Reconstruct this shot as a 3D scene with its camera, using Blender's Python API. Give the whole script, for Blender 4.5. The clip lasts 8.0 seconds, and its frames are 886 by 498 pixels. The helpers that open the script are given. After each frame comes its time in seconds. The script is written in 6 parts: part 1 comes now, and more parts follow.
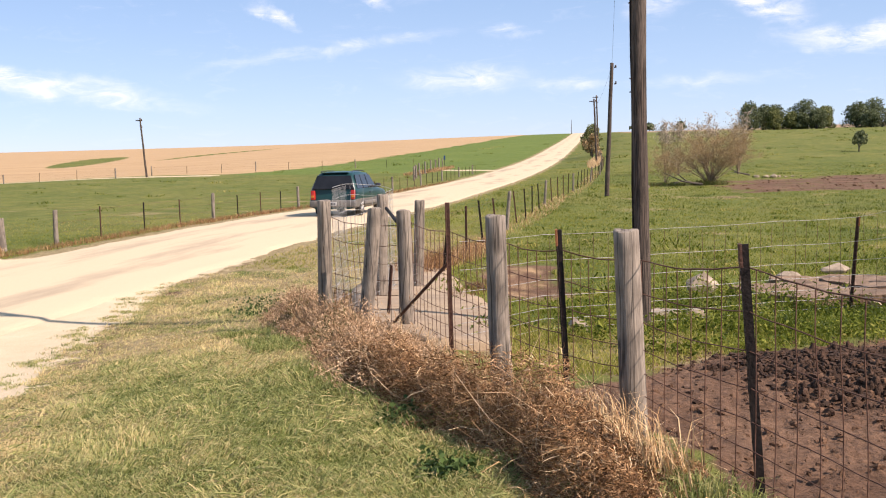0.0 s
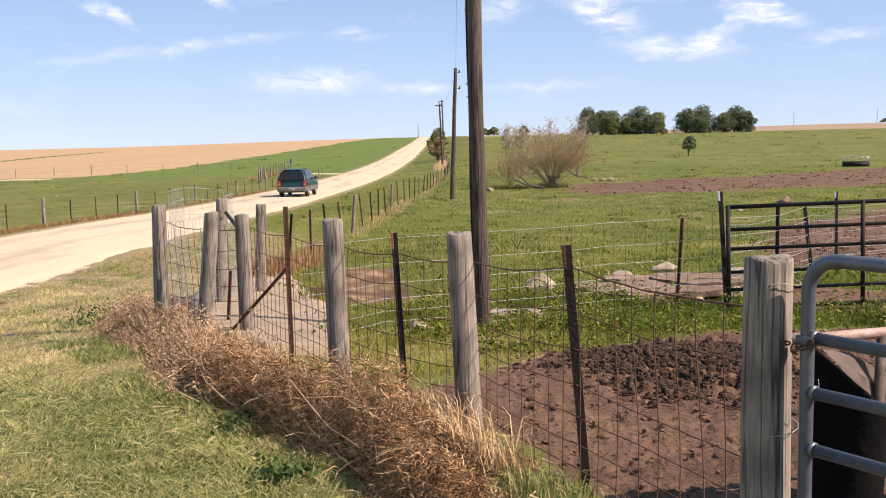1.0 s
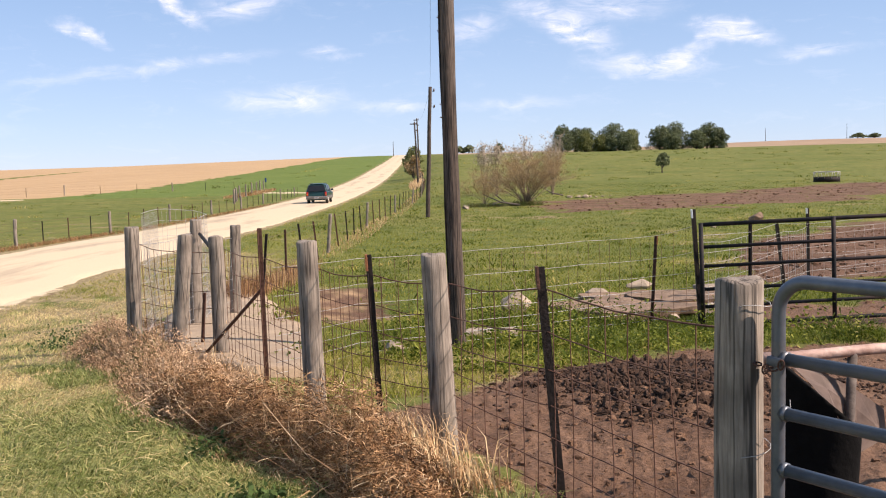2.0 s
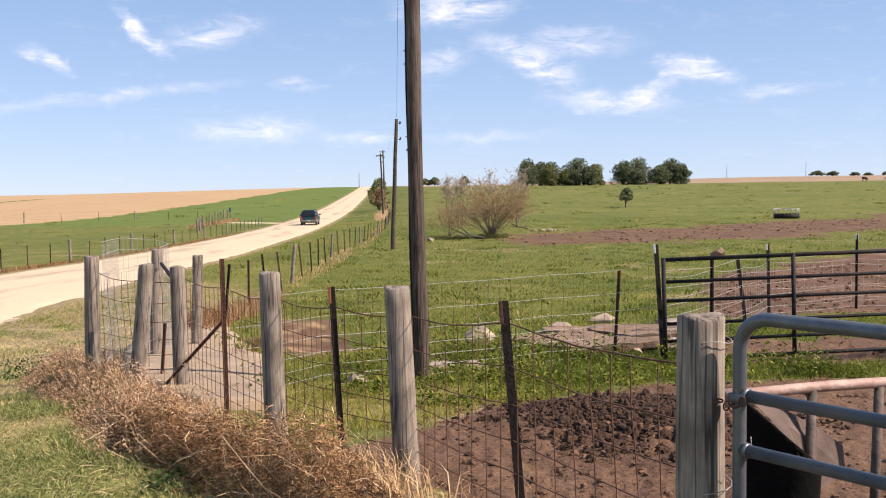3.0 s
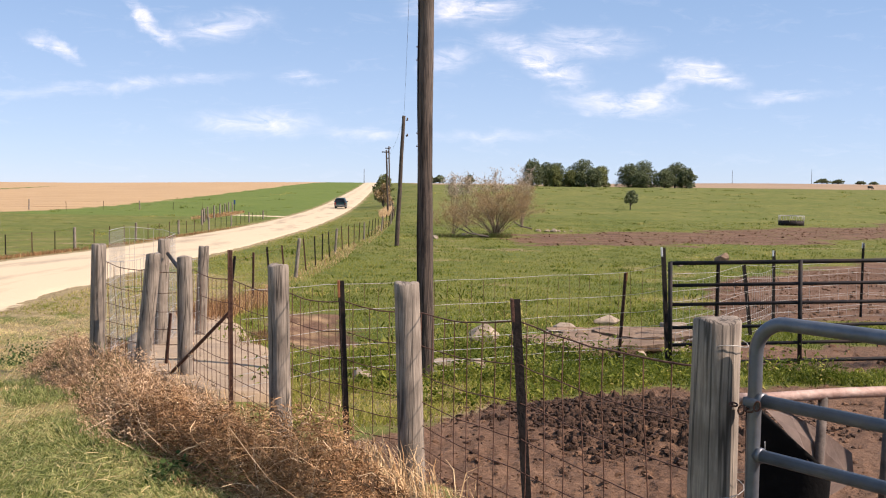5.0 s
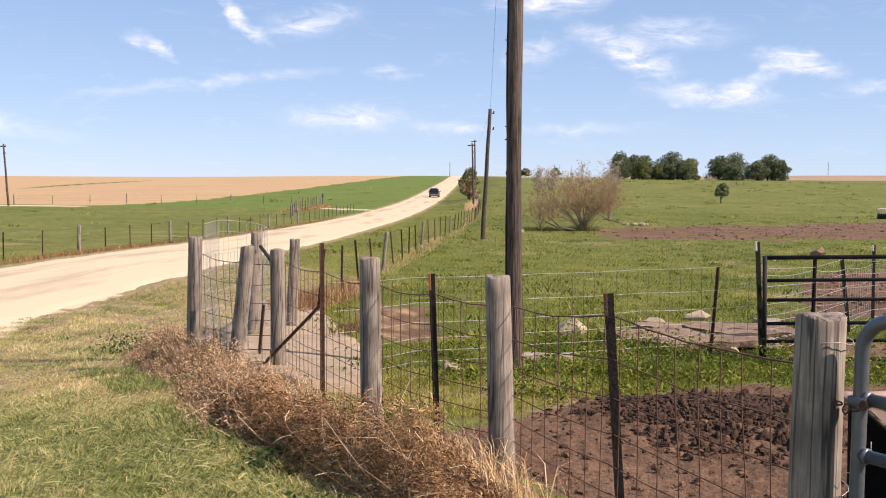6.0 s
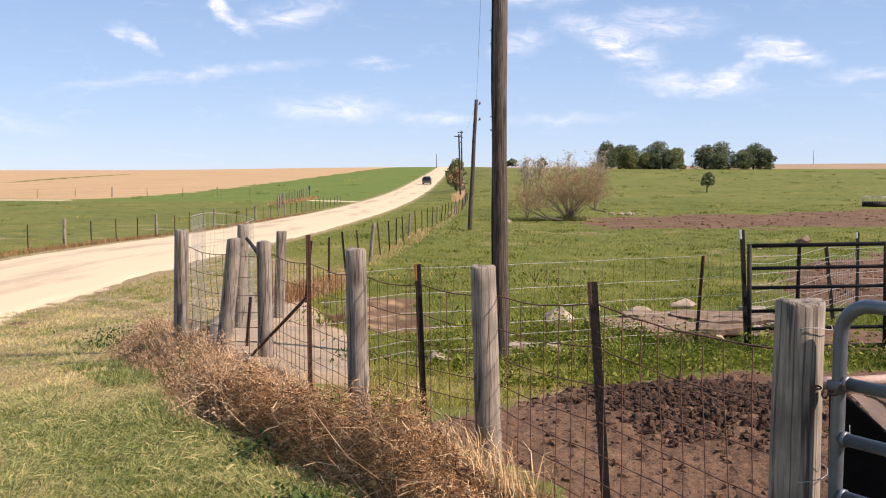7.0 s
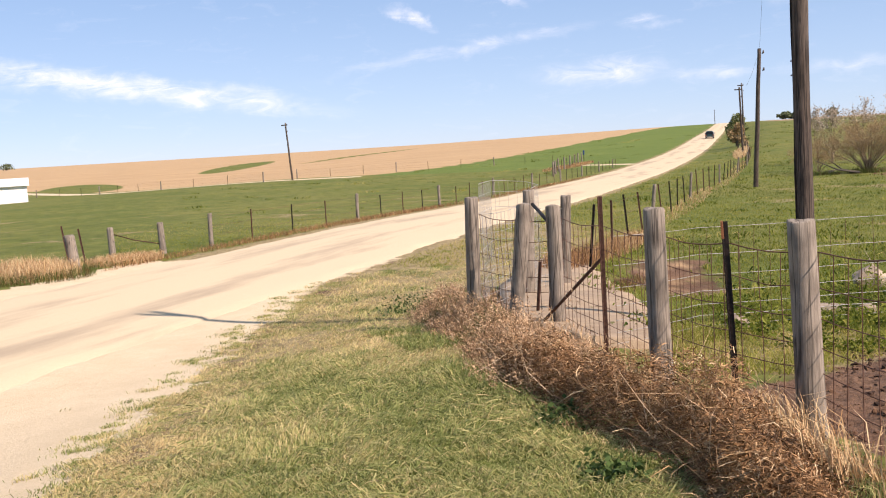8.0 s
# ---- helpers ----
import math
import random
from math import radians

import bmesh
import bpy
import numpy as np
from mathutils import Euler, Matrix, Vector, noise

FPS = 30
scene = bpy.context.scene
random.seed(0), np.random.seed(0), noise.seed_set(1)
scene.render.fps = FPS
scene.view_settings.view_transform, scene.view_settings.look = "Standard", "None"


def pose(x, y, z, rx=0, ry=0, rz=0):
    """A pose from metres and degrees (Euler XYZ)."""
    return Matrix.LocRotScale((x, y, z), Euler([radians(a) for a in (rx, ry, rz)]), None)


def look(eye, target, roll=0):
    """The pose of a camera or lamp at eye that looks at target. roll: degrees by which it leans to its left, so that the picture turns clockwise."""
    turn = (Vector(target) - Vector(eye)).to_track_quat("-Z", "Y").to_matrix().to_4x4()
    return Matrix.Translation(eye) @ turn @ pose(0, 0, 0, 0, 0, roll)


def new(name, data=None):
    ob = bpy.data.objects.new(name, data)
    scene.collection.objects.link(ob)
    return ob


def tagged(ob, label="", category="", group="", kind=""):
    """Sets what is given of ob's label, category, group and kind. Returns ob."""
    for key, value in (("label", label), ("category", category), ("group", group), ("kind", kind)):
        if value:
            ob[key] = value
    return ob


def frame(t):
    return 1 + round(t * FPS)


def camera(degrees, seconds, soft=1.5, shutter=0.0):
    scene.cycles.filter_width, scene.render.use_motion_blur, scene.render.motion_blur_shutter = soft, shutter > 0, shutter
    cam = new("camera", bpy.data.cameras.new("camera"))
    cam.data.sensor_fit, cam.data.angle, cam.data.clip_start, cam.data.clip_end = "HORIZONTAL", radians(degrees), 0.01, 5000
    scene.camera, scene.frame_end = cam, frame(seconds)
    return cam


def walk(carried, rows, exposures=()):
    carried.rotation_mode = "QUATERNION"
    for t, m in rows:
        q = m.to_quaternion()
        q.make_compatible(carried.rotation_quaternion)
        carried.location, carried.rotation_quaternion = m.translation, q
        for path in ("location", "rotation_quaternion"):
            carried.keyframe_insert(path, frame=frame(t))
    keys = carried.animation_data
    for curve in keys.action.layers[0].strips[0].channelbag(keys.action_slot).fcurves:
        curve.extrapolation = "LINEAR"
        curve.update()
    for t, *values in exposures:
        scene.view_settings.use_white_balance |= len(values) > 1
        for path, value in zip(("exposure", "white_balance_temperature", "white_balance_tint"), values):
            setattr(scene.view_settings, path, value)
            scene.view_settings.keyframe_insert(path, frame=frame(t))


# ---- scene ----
cam = camera(48.98, 8.0, soft=1.1)


def aim(x, y, z, yaw, pitch, roll):
    """A camera pose: yaw to the left of +y, pitch up, roll about the view."""
    return pose(x, y, z, 90 + pitch, 0, yaw) @ pose(0, 0, 0, 0, 0, roll)


PATH = [
    (0, -0.093, -0.002, 1.576, 10.78, -6.32, -1.48),
    (0.2, -0.071, 0.011, 1.569, 8.15, -6.09, -1.29),
    (0.5, -0.052, 0.004, 1.58, 5.1, -5.57, -0.97),
    (1, -0.015, -0.011, 1.577, 1.83, -6.33, -1.2),
    (1.2, -0.015, -0.011, 1.577, 1.07, -6.53, -1.2),
    (2.3, 0, -0.008, 1.602, 0.22, -4.57, -1.49),
    (2.5, 0, -0.008, 1.602, -0.24, -4.12, -1.19),
    (3, 0.001, 0.003, 1.602, -1.72, -3.47, -0.79),
    (3.5, 0.001, -0, 1.601, -3, -3.3, -0.4),
    (4, -0.012, -0.008, 1.599, -2.74, -3.7, 0.09),
    (4.2, -0.012, -0.008, 1.599, -2.29, -3.92, 0.14),
    (5.3, -0.05, 0.022, 1.593, -1.11, -3.52, 1.04),
    (5.5, -0.05, 0.022, 1.593, -0.24, -3.55, 1.04),
    (6, -0.075, 0.006, 1.595, 3.49, -4.04, 0.57),
    (6.5, -0.073, -0.009, 1.593, 3.67, -4.39, 0.14),
    (7, -0.062, -0.019, 1.593, 2.75, -4.56, 0.15),
    (7.2, -0.066, -0.005, 1.584, 3.15, -5.21, 0.22),
    (7.3, -0.08, 0.013, 1.584, 3.8, -5.59, 0.98),
    (7.4, -0.095, 0.031, 1.584, 6.85, -6.07, 2.08),
    (7.5, -0.109, 0.049, 1.584, 10.12, -6.3, 2.39),
    (7.6, -0.13, 0.064, 1.575, 12.8, -5.85, 1.25),
    (7.7, -0.152, 0.08, 1.566, 14.0, -5.45, 0.1),
    (7.8, -0.175, 0.087, 1.564, 16.94, -5.65, -2.2),
    (7.9, -0.199, 0.094, 1.562, 18.6, -6.1, -3.3),
    (8, -0.222, 0.101, 1.56, 19.01, -6.15, -3.3),
]
# the light stays the same all along: one exposure and white balance
walk(cam, [(t, aim(*row)) for t, *row in PATH], [(0.0, 0.80, 6750, 21.5), (0.5, 0.87, 6750, 21.5), (1.0, 0.77, 6780, 21.5), (8.0, 0.72, 6780, 21.5)])

# ---------------- world, sun, exposure ----------------
SUN_TO = Vector((0.957, -0.29, 0.0)).normalized()
SUN_EL = radians(43)
sun_dir = Vector((SUN_TO.x * math.cos(SUN_EL), SUN_TO.y * math.cos(SUN_EL), math.sin(SUN_EL)))


def nodes_of(tree):
    tree.nodes.clear()

    def node(kind, values=None, operation="", data_type="", rotation_type="", interpolation_type="", use_clamp=False, attribute_name=""):
        n = tree.nodes.new(kind)
        if operation:
            n.operation = operation
        if data_type:
            n.data_type = data_type
        if rotation_type:
            n.rotation_type = rotation_type
        if interpolation_type:
            n.interpolation_type = interpolation_type
        if use_clamp:
            n.use_clamp = True
        if attribute_name:
            n.attribute_name = attribute_name
        for k, v in (values or {}).items():
            if isinstance(v, bpy.types.NodeSocket):
                tree.links.new(v, n.inputs[k])
            else:
                n.inputs[k].default_value = v
        return n
    return node


def build_world():
    w = bpy.data.worlds.new("sky")
    scene.world = w
    w.use_nodes = True
    N = nodes_of(w.node_tree)
    sky = N("ShaderNodeTexSky")
    sky.sky_type, sky.sun_disc, sky.sun_elevation, sky.sun_rotation = "NISHITA", False, SUN_EL, math.atan2(SUN_TO.x, SUN_TO.y)
    sky.altitude, sky.air_density, sky.dust_density, sky.ozone_density = 1500.0, 0.85, 0.0, 3.5
    co = N("ShaderNodeTexCoord")
    sep = N("ShaderNodeSeparateXYZ", {0: co.outputs["Generated"]})
    # heading and height over the horizon, in degrees, of a direction of the sky
    head = N("ShaderNodeMath", {0: sep.outputs[0], 1: sep.outputs[1]}, operation="ARCTAN2")
    headd = N("ShaderNodeMath", {0: head.outputs[0], 1: 57.2958}, operation="MULTIPLY")
    up = N("ShaderNodeMath", {0: sep.outputs[2]}, operation="ARCSINE")
    upd = N("ShaderNodeMath", {0: up.outputs[0], 1: 57.2958}, operation="MULTIPLY")
    flat = N("ShaderNodeCombineXYZ", {0: headd.outputs[0], 1: upd.outputs[0], 2: 0.0})
    warp = N("ShaderNodeTexNoise", {"Vector": flat.outputs[0], "Scale": 0.45, "Detail": 6.0, "Roughness": 0.6})
    warped = N("ShaderNodeVectorMath", {0: warp.outputs["Color"], 1: (0.5, 0.5, 0.5)}, operation="SUBTRACT")
    wsc = N("ShaderNodeVectorMath", {0: warped.outputs[0], 1: (3.6, 1.3, 0.0)}, operation="MULTIPLY")
    here = N("ShaderNodeVectorMath", {0: flat.outputs[0], 1: wsc.outputs[0]}, operation="ADD")
    total = None
    # cirrus banks: heading, height, length, thickness, slope in degrees, strength
    for hd, el, ln, th, sl, st in CIRRUS:
        off = N("ShaderNodeVectorMath", {0: here.outputs[0], 1: (hd, el, 0)}, operation="SUBTRACT")
        rot = N("ShaderNodeVectorRotate", {"Vector": off.outputs[0], "Angle": radians(-sl)}, rotation_type="Z_AXIS")
        sc = N("ShaderNodeVectorMath", {0: rot.outputs[0], 1: (1 / ln, 1 / th, 0)}, operation="MULTIPLY")
        le = N("ShaderNodeVectorMath", {0: sc.outputs[0]}, operation="LENGTH")
        m = N("ShaderNodeMapRange", {"Value": le.outputs["Value"], "From Min": 1.0, "From Max": 0.0, "To Min": 0.0, "To Max": st}, interpolation_type="SMOOTHSTEP")
        total = m if total is None else N("ShaderNodeMath", {0: total.outputs[0], 1: m.outputs[0]}, operation="ADD")
    # fibres inside the banks
    fco = N("ShaderNodeVectorMath", {0: flat.outputs[0], 1: (0.3, 1.1, 0.0)}, operation="MULTIPLY")
    fib = N("ShaderNodeTexNoise", {"Vector": fco.outputs[0], "Scale": 1.25, "Detail": 8.0, "Roughness": 0.66, "Distortion": 0.9})
    fr = N("ShaderNodeMapRange", {"Value": fib.outputs["Fac"], "From Min": 0.33, "From Max": 0.70, "To Min": 0.05, "To Max": 1.25})
    veil = N("ShaderNodeMapRange", {"Value": fib.outputs["Fac"], "From Min": 0.55, "From Max": 0.85, "To Min": 0.0, "To Max": 0.12})
    mul = N("ShaderNodeMath", {0: total.outputs[0], 1: fr.outputs[0]}, operation="MULTIPLY")
    cl = N("ShaderNodeMath", {0: mul.outputs[0], 1: veil.outputs[0]}, operation="ADD", use_clamp=True)
    haze = N("ShaderNodeMix", {0: 0.46, 6: sky.outputs[0], 7: (4.95, 8.4, 12.6, 1)}, data_type="RGBA")
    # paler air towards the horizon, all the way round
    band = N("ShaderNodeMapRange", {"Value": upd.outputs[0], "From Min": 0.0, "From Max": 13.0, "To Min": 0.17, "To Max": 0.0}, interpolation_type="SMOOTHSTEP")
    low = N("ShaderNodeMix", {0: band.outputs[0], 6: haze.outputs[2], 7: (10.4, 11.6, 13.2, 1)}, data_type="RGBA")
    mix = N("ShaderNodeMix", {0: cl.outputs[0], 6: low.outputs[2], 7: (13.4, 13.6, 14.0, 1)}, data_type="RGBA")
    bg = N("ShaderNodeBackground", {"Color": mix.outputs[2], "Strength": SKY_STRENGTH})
    out = N("ShaderNodeOutputWorld")
    w.node_tree.links.new(bg.outputs[0], out.inputs[0])


CIRRUS = [
    (-36.5, 4.1, 15.52, 1.1, -8.5, 0.8), (-20.1, 7.3, 1.95, 0.55, -28, 0.69), (-15.2, 8.9, 2.64, 0.72, -40, 0.78), (-11.3, 9, 3.68, 1.09, 12, 0.55),
    (-9, 3.6, 5.52, 1.09, 0, 0.55), (-3.2, 3, 2.99, 0.55, 0, 0.41), (2.6, 10.5, 4.83, 1.45, 4, 0.83), (1.8, 7.4, 2.76, 1.01, 12, 0.46), (7, 7.4, 4.83, 1.23, -24, 0.83),
    (11.6, 5, 4.83, 0.87, -3, 0.69), (16.3, 6.6, 3.22, 0.87, -12, 0.74), (14, 5.6, 2.64, 0.87, 25, 0.6), (9.6, 8.3, 4.6, 1.3, 0, 0.41), (20.5, 5.3, 3.22, 0.52, 0, 0.37),
    (-6.9, 6.2, 2.18, 0.46, 0, 0.32), (-17, 5.4, 10.92, 0.52, 8, 0.28), (4.2, 3, 5.75, 0.58, 0, 0.28),
]
SKY_STRENGTH = 0.058
build_world()
sun_data = bpy.data.lights.new("sun", "SUN")
sun_data.energy, sun_data.angle, sun_data.color = 5.0, radians(0.55), (1.0, 0.915, 0.79)
sun_lamp = new("sun", sun_data)
sun_lamp.matrix_world = look((0, 0, 50), Vector((0, 0, 50)) - sun_dir)


# ---------------- materials ----------------
def material(name, low, high, rough=0.8, scale=8.0, detail=6.0, bump=0.3, bump_scale=None, stretch=(1, 1, 1), metal=0.0, spec=0.4,
             lo=0.3, hi=0.7, stain=None, stain_scale=1.2, stain_amount=0.4, vary=0.0, local=True, bump_dist=0.02, cracks=0.0):
    """A surface of two tones by noise, with stains at a larger scale, relief, and a change of tone from object to object."""
    m = bpy.data.materials.new(name)
    m.use_nodes = True
    N = nodes_of(m.node_tree)
    co = N("ShaderNodeTexCoord")
    src = co.outputs["Object"] if local else N("ShaderNodeNewGeometry").outputs["Position"]
    info = N("ShaderNodeObjectInfo")
    shift = N("ShaderNodeVectorMath", {0: src, 1: info.outputs["Random"] if local else (0, 0, 0)}, operation="ADD")
    st = N("ShaderNodeVectorMath", {0: shift.outputs[0], 1: stretch}, operation="MULTIPLY")
    n1 = N("ShaderNodeTexNoise", {"Vector": st.outputs[0], "Scale": scale, "Detail": detail, "Roughness": 0.65})
    f = N("ShaderNodeMapRange", {"Value": n1.outputs["Fac"], "From Min": lo, "From Max": hi})
    mix = N("ShaderNodeMix", {0: f.outputs[0], 6: (*low, 1), 7: (*high, 1)}, data_type="RGBA")
    col = mix.outputs[2]
    if stain:
        n2 = N("ShaderNodeTexNoise", {"Vector": shift.outputs[0], "Scale": stain_scale, "Detail": 4.0})
        g = N("ShaderNodeMapRange", {"Value": n2.outputs["Fac"], "From Min": 0.48, "From Max": 0.7, "To Max": stain_amount})
        col = N("ShaderNodeMix", {0: g.outputs[0], 6: col, 7: (*stain, 1)}, data_type="RGBA").outputs[2]
    if vary:
        v = N("ShaderNodeMapRange", {"Value": info.outputs["Random"], "To Min": 1 - vary, "To Max": 1 + vary})
        col = N("ShaderNodeHueSaturation", {"Value": v.outputs[0], "Color": col}).outputs[0]
    b = N("ShaderNodeTexNoise", {"Vector": st.outputs[0], "Scale": bump_scale or scale * 2.5, "Detail": 5.0})
    if cracks:
        cv = N("ShaderNodeVectorMath", {0: shift.outputs[0], 1: (1.0, 1.0, 0.035)}, operation="MULTIPLY")
        cn = N("ShaderNodeTexNoise", {"Vector": cv.outputs[0], "Scale": cracks, "Detail": 3.0, "Roughness": 0.5})
        ab = N("ShaderNodeMath", {0: cn.outputs["Fac"], 1: 0.5}, operation="SUBTRACT")
        ab = N("ShaderNodeMath", {0: ab.outputs[0]}, operation="ABSOLUTE")
        cf = N("ShaderNodeMapRange", {"Value": ab.outputs[0], "From Min": 0.006, "From Max": 0.028, "To Min": 0.75, "To Max": 0.0})
        col = N("ShaderNodeMix", {0: cf.outputs[0], 6: col, 7: (0.022, 0.017, 0.013, 1)}, data_type="RGBA").outputs[2]
    bp = N("ShaderNodeBump", {"Height": b.outputs["Fac"], "Strength": bump, "Distance": bump_dist})
    bs = N("ShaderNodeBsdfPrincipled", {"Base Color": col, "Roughness": rough, "Metallic": metal, "Specular IOR Level": spec, "Normal": bp.outputs[0]})
    out = N("ShaderNodeOutputMaterial")
    m.node_tree.links.new(bs.outputs[0], out.inputs[0])
    return m


WOOD = material("weathered_post_wood", (0.105, 0.083, 0.064), (0.345, 0.288, 0.228), 0.92, 100, 9, 0.22, 130, (1.0, 1.0, 0.07), lo=0.24, hi=0.76, cracks=17, stain=(0.075, 0.058, 0.045), stain_scale=5.0, stain_amount=0.55, vary=0.12)
POLE = material("old_pole_wood", (0.02, 0.014, 0.010), (0.118, 0.086, 0.066), 0.92, 90, 9, 0.5, 110, (1.0, 1.0, 0.04), lo=0.40, hi=0.62, cracks=40, stain=(0.24, 0.20, 0.165), stain_scale=1.6, stain_amount=0.25, vary=0.1)
RUST = material("rusty_steel", (0.045, 0.022, 0.016), (0.15, 0.07, 0.045), 0.85, 30, 6, 0.4, metal=0.2, vary=0.2)
TPOST = material("dark_steel_post", (0.008, 0.0065, 0.006), (0.026, 0.016, 0.013), 0.75, 25, 6, 0.3, metal=0.3, vary=0.2)
RUSTTIP = material("bare_rust_tip", (0.18, 0.06, 0.025), (0.36, 0.15, 0.06), 0.9, 60, 5, 0.3)
WHITETIP = material("white_painted_tip", (0.6, 0.6, 0.58), (0.8, 0.8, 0.78), 0.6, 40, 4, 0.2)
WIRE = material("rusted_fence_wire", (0.07, 0.032, 0.022), (0.17, 0.085, 0.055), 0.8, 25, 4, 0.2, metal=0.2)
GALV = material("galvanised_wire", (0.30, 0.29, 0.27), (0.50, 0.48, 0.45), 0.6, 30, 4, 0.2, metal=0.55)
TUBE = material("grey_painted_tube", (0.085, 0.095, 0.11), (0.14, 0.155, 0.175), 0.42, 14, 6, 0.12, metal=0.45, stain=(0.30, 0.27, 0.24), stain_scale=5, stain_amount=0.3)
BLACKTUBE = material("dark_gate_tube", (0.008, 0.008, 0.009), (0.02, 0.019, 0.02), 0.7, 18, 5, 0.2, metal=0.0, spec=0.2, stain=(0.09, 0.05, 0.035), stain_scale=4, stain_amount=0.35)
PINKPIPE = material("rust_faded_pipe", (0.26, 0.15, 0.115), (0.46, 0.33, 0.27), 0.7, 16, 6, 0.3, metal=0.15)
CONCRETE = material("weathered_concrete", (0.235, 0.165, 0.10), (0.375, 0.28, 0.185), 0.92, 5, 8, 0.4, 30, stain=(0.2, 0.15, 0.11), stain_scale=0.9, stain_amount=0.5, local=False)
STONE = material("pale_limestone", (0.15, 0.115, 0.08), (0.40, 0.315, 0.23), 0.9, 7, 8, 0.6, 22, stain=(0.22, 0.17, 0.13), stain_scale=2.2, stain_amount=0.6, vary=0.12)
SHEET = material("rusted_sheet_metal", (0.15, 0.105, 0.085), (0.29, 0.21, 0.17), 0.7, 5, 7, 0.3, metal=0.0, stain=(0.34, 0.25, 0.2), stain_scale=2.4, stain_amount=0.7)
# black rubber taken down to near black: the chute's deep shade is in the colour
SHADED_RUBBER = material("shade_black_rubber", (0.003, 0.003, 0.003), (0.008, 0.0075, 0.007), 0.95, 10, 5, 0.3, spec=0.1)
CLOD = material("dark_mud_clod", (0.016, 0.0085, 0.005), (0.088, 0.047, 0.028), 0.9, 14, 7, 0.9, 40, local=False, spec=0.25)
PALECLOD = material("dry_mud_clod", (0.065, 0.035, 0.021), (0.20, 0.115, 0.07), 0.95, 18, 7, 0.8, 40, local=False, spec=0.1)
SLABTOP = material("earth_stained_concrete", (0.10, 0.062, 0.038), (0.29, 0.195, 0.125), 0.95, 6, 8, 0.7, 28, stain=(0.10, 0.065, 0.042), stain_scale=2.4, stain_amount=0.75, local=False)


# ---------------- land ----------------
def smooth(a, b, v):
    t = np.clip((np.asarray(v, float) - a) / (b - a), 0, 1)
    return t * t * (3 - 2 * t)


def spline(knots, v):
    """A smooth profile through knots of (distance, height)."""
    xs, zs = (np.array(c, float) for c in zip(*knots))
    slope = np.gradient(zs, xs)
    v = np.clip(np.asarray(v, float), xs[0], xs[-1])
    i = np.clip(np.searchsorted(xs, v) - 1, 0, len(xs) - 2)
    h = xs[i + 1] - xs[i]
    t = (v - xs[i]) / h
    return ((2 * t**3 - 3 * t**2 + 1) * zs[i] + (t**3 - 2 * t**2 + t) * h * slope[i]
            + (3 * t**2 - 2 * t**3) * zs[i + 1] + (t**3 - t**2) * h * slope[i + 1])


ROAD_Z = [(-60, -0.5), (0, -0.72), (15, -0.82), (30, -0.98), (45, -1.33), (57, -1.52), (90, -1.87), (112, -1.9), (156, -1.62), (178, -1.27), (212, -0.6), (300, 1.0), (450, 3.4), (600, 4.2), (1500, 4.5), (4200, 4.5)]
PASTURE_Z = [(-60, 0.3), (0, 0.0), (5, -0.08), (8, -0.24), (12, -0.47), (20, -0.88), (35, -1.32), (55, -1.58), (80, -1.78), (100, -1.72), (130, -1.2), (180, 0.2), (240, 1.75), (300, 2.45), (450, 3.7), (700, 4.4), (1500, 4.6), (4200, 4.6)]
LEFT_Z = [(-60, -0.9), (0, -1.0), (25, -1.15), (45, -1.42), (100, -1.6), (200, -1.6), (350, -1.0), (600, -0.2), (1500, 1.0), (4200, 1.5)]
HALF_ROAD = 2.8


def road_x(y):
    d = np.maximum(np.asarray(y, float), -60) - 20
    return -10.9 - 0.0095 * d - 3.6e-5 * np.maximum(d, 0) ** 2


def land(x, y):
    x, y = np.asarray(x, float), np.asarray(y, float)
    s = x - road_x(y)
    r = spline(ROAD_Z, y)
    p = spline(PASTURE_Z, y) + 3.0 * smooth(300, 650, y) * smooth(30, 240, x)
    ll = spline(LEFT_Z, y) - 1.7 * smooth(45, 115, -x) * smooth(30, 90, y) * (1 - smooth(150, 320, y))
    wr = smooth(HALF_ROAD, 8.5 + 0.03 * np.maximum(y, 0), s)
    wl = smooth(0, 1, (-s - HALF_ROAD) / (6 + 0.5 * np.maximum(y, 0)))
    z = r + (p - r) * wr + (ll - r) * wl
    # heap of churned mud in the pen, and the washed-out hollow by the concrete apron
    z = z + 0.15 * np.exp(-(((x - 1.7) / 1.0) ** 2 + ((y - 7.4) / 0.75) ** 2) ** 1.5)
    z = z - 0.25 * np.exp(-(((x + 1.3) / 1.0) ** 2 + ((y - 15.5) / 2.2) ** 2))
    # hollow washed out below the broken slab
    z = z - 0.16 * np.exp(-((((x - 2.75) * 0.92 + (y - 12.2) * 0.39) / 0.75) ** 2 + ((-(x - 2.75) * 0.39 + (y - 12.2) * 0.92) / 0.28) ** 2))
    return z


def gz(x, y):
    return float(land(x, y))


def noise2(x, y, scale, seed=0):
    """A cheap smooth noise from -1 to 1 on arrays."""
    rs = np.random.RandomState(seed)
    out = 0
    for k in range(5):
        a, f, ph = rs.rand() * 6.28, scale * (0.6 + 0.45 * k), rs.rand(2) * 6.28
        u, v = x * math.cos(a) - y * math.sin(a), x * math.sin(a) + y * math.cos(a)
        out = out + np.sin(u * f + ph[0] + 1.3 * np.sin(v * f * 0.7 + ph[1])) * np.cos(v * f * 0.83 + ph[1])
    return out / 3.0


FENCE = [(0.93, 3.05), (0.42, 4.34), (-0.08, 5.45), (-0.5, 5.9), (-0.97, 6.65), (-1.57, 8.0), (-2.25, 9.3), (-2.62, 9.22), (-3.3, 10.0)]


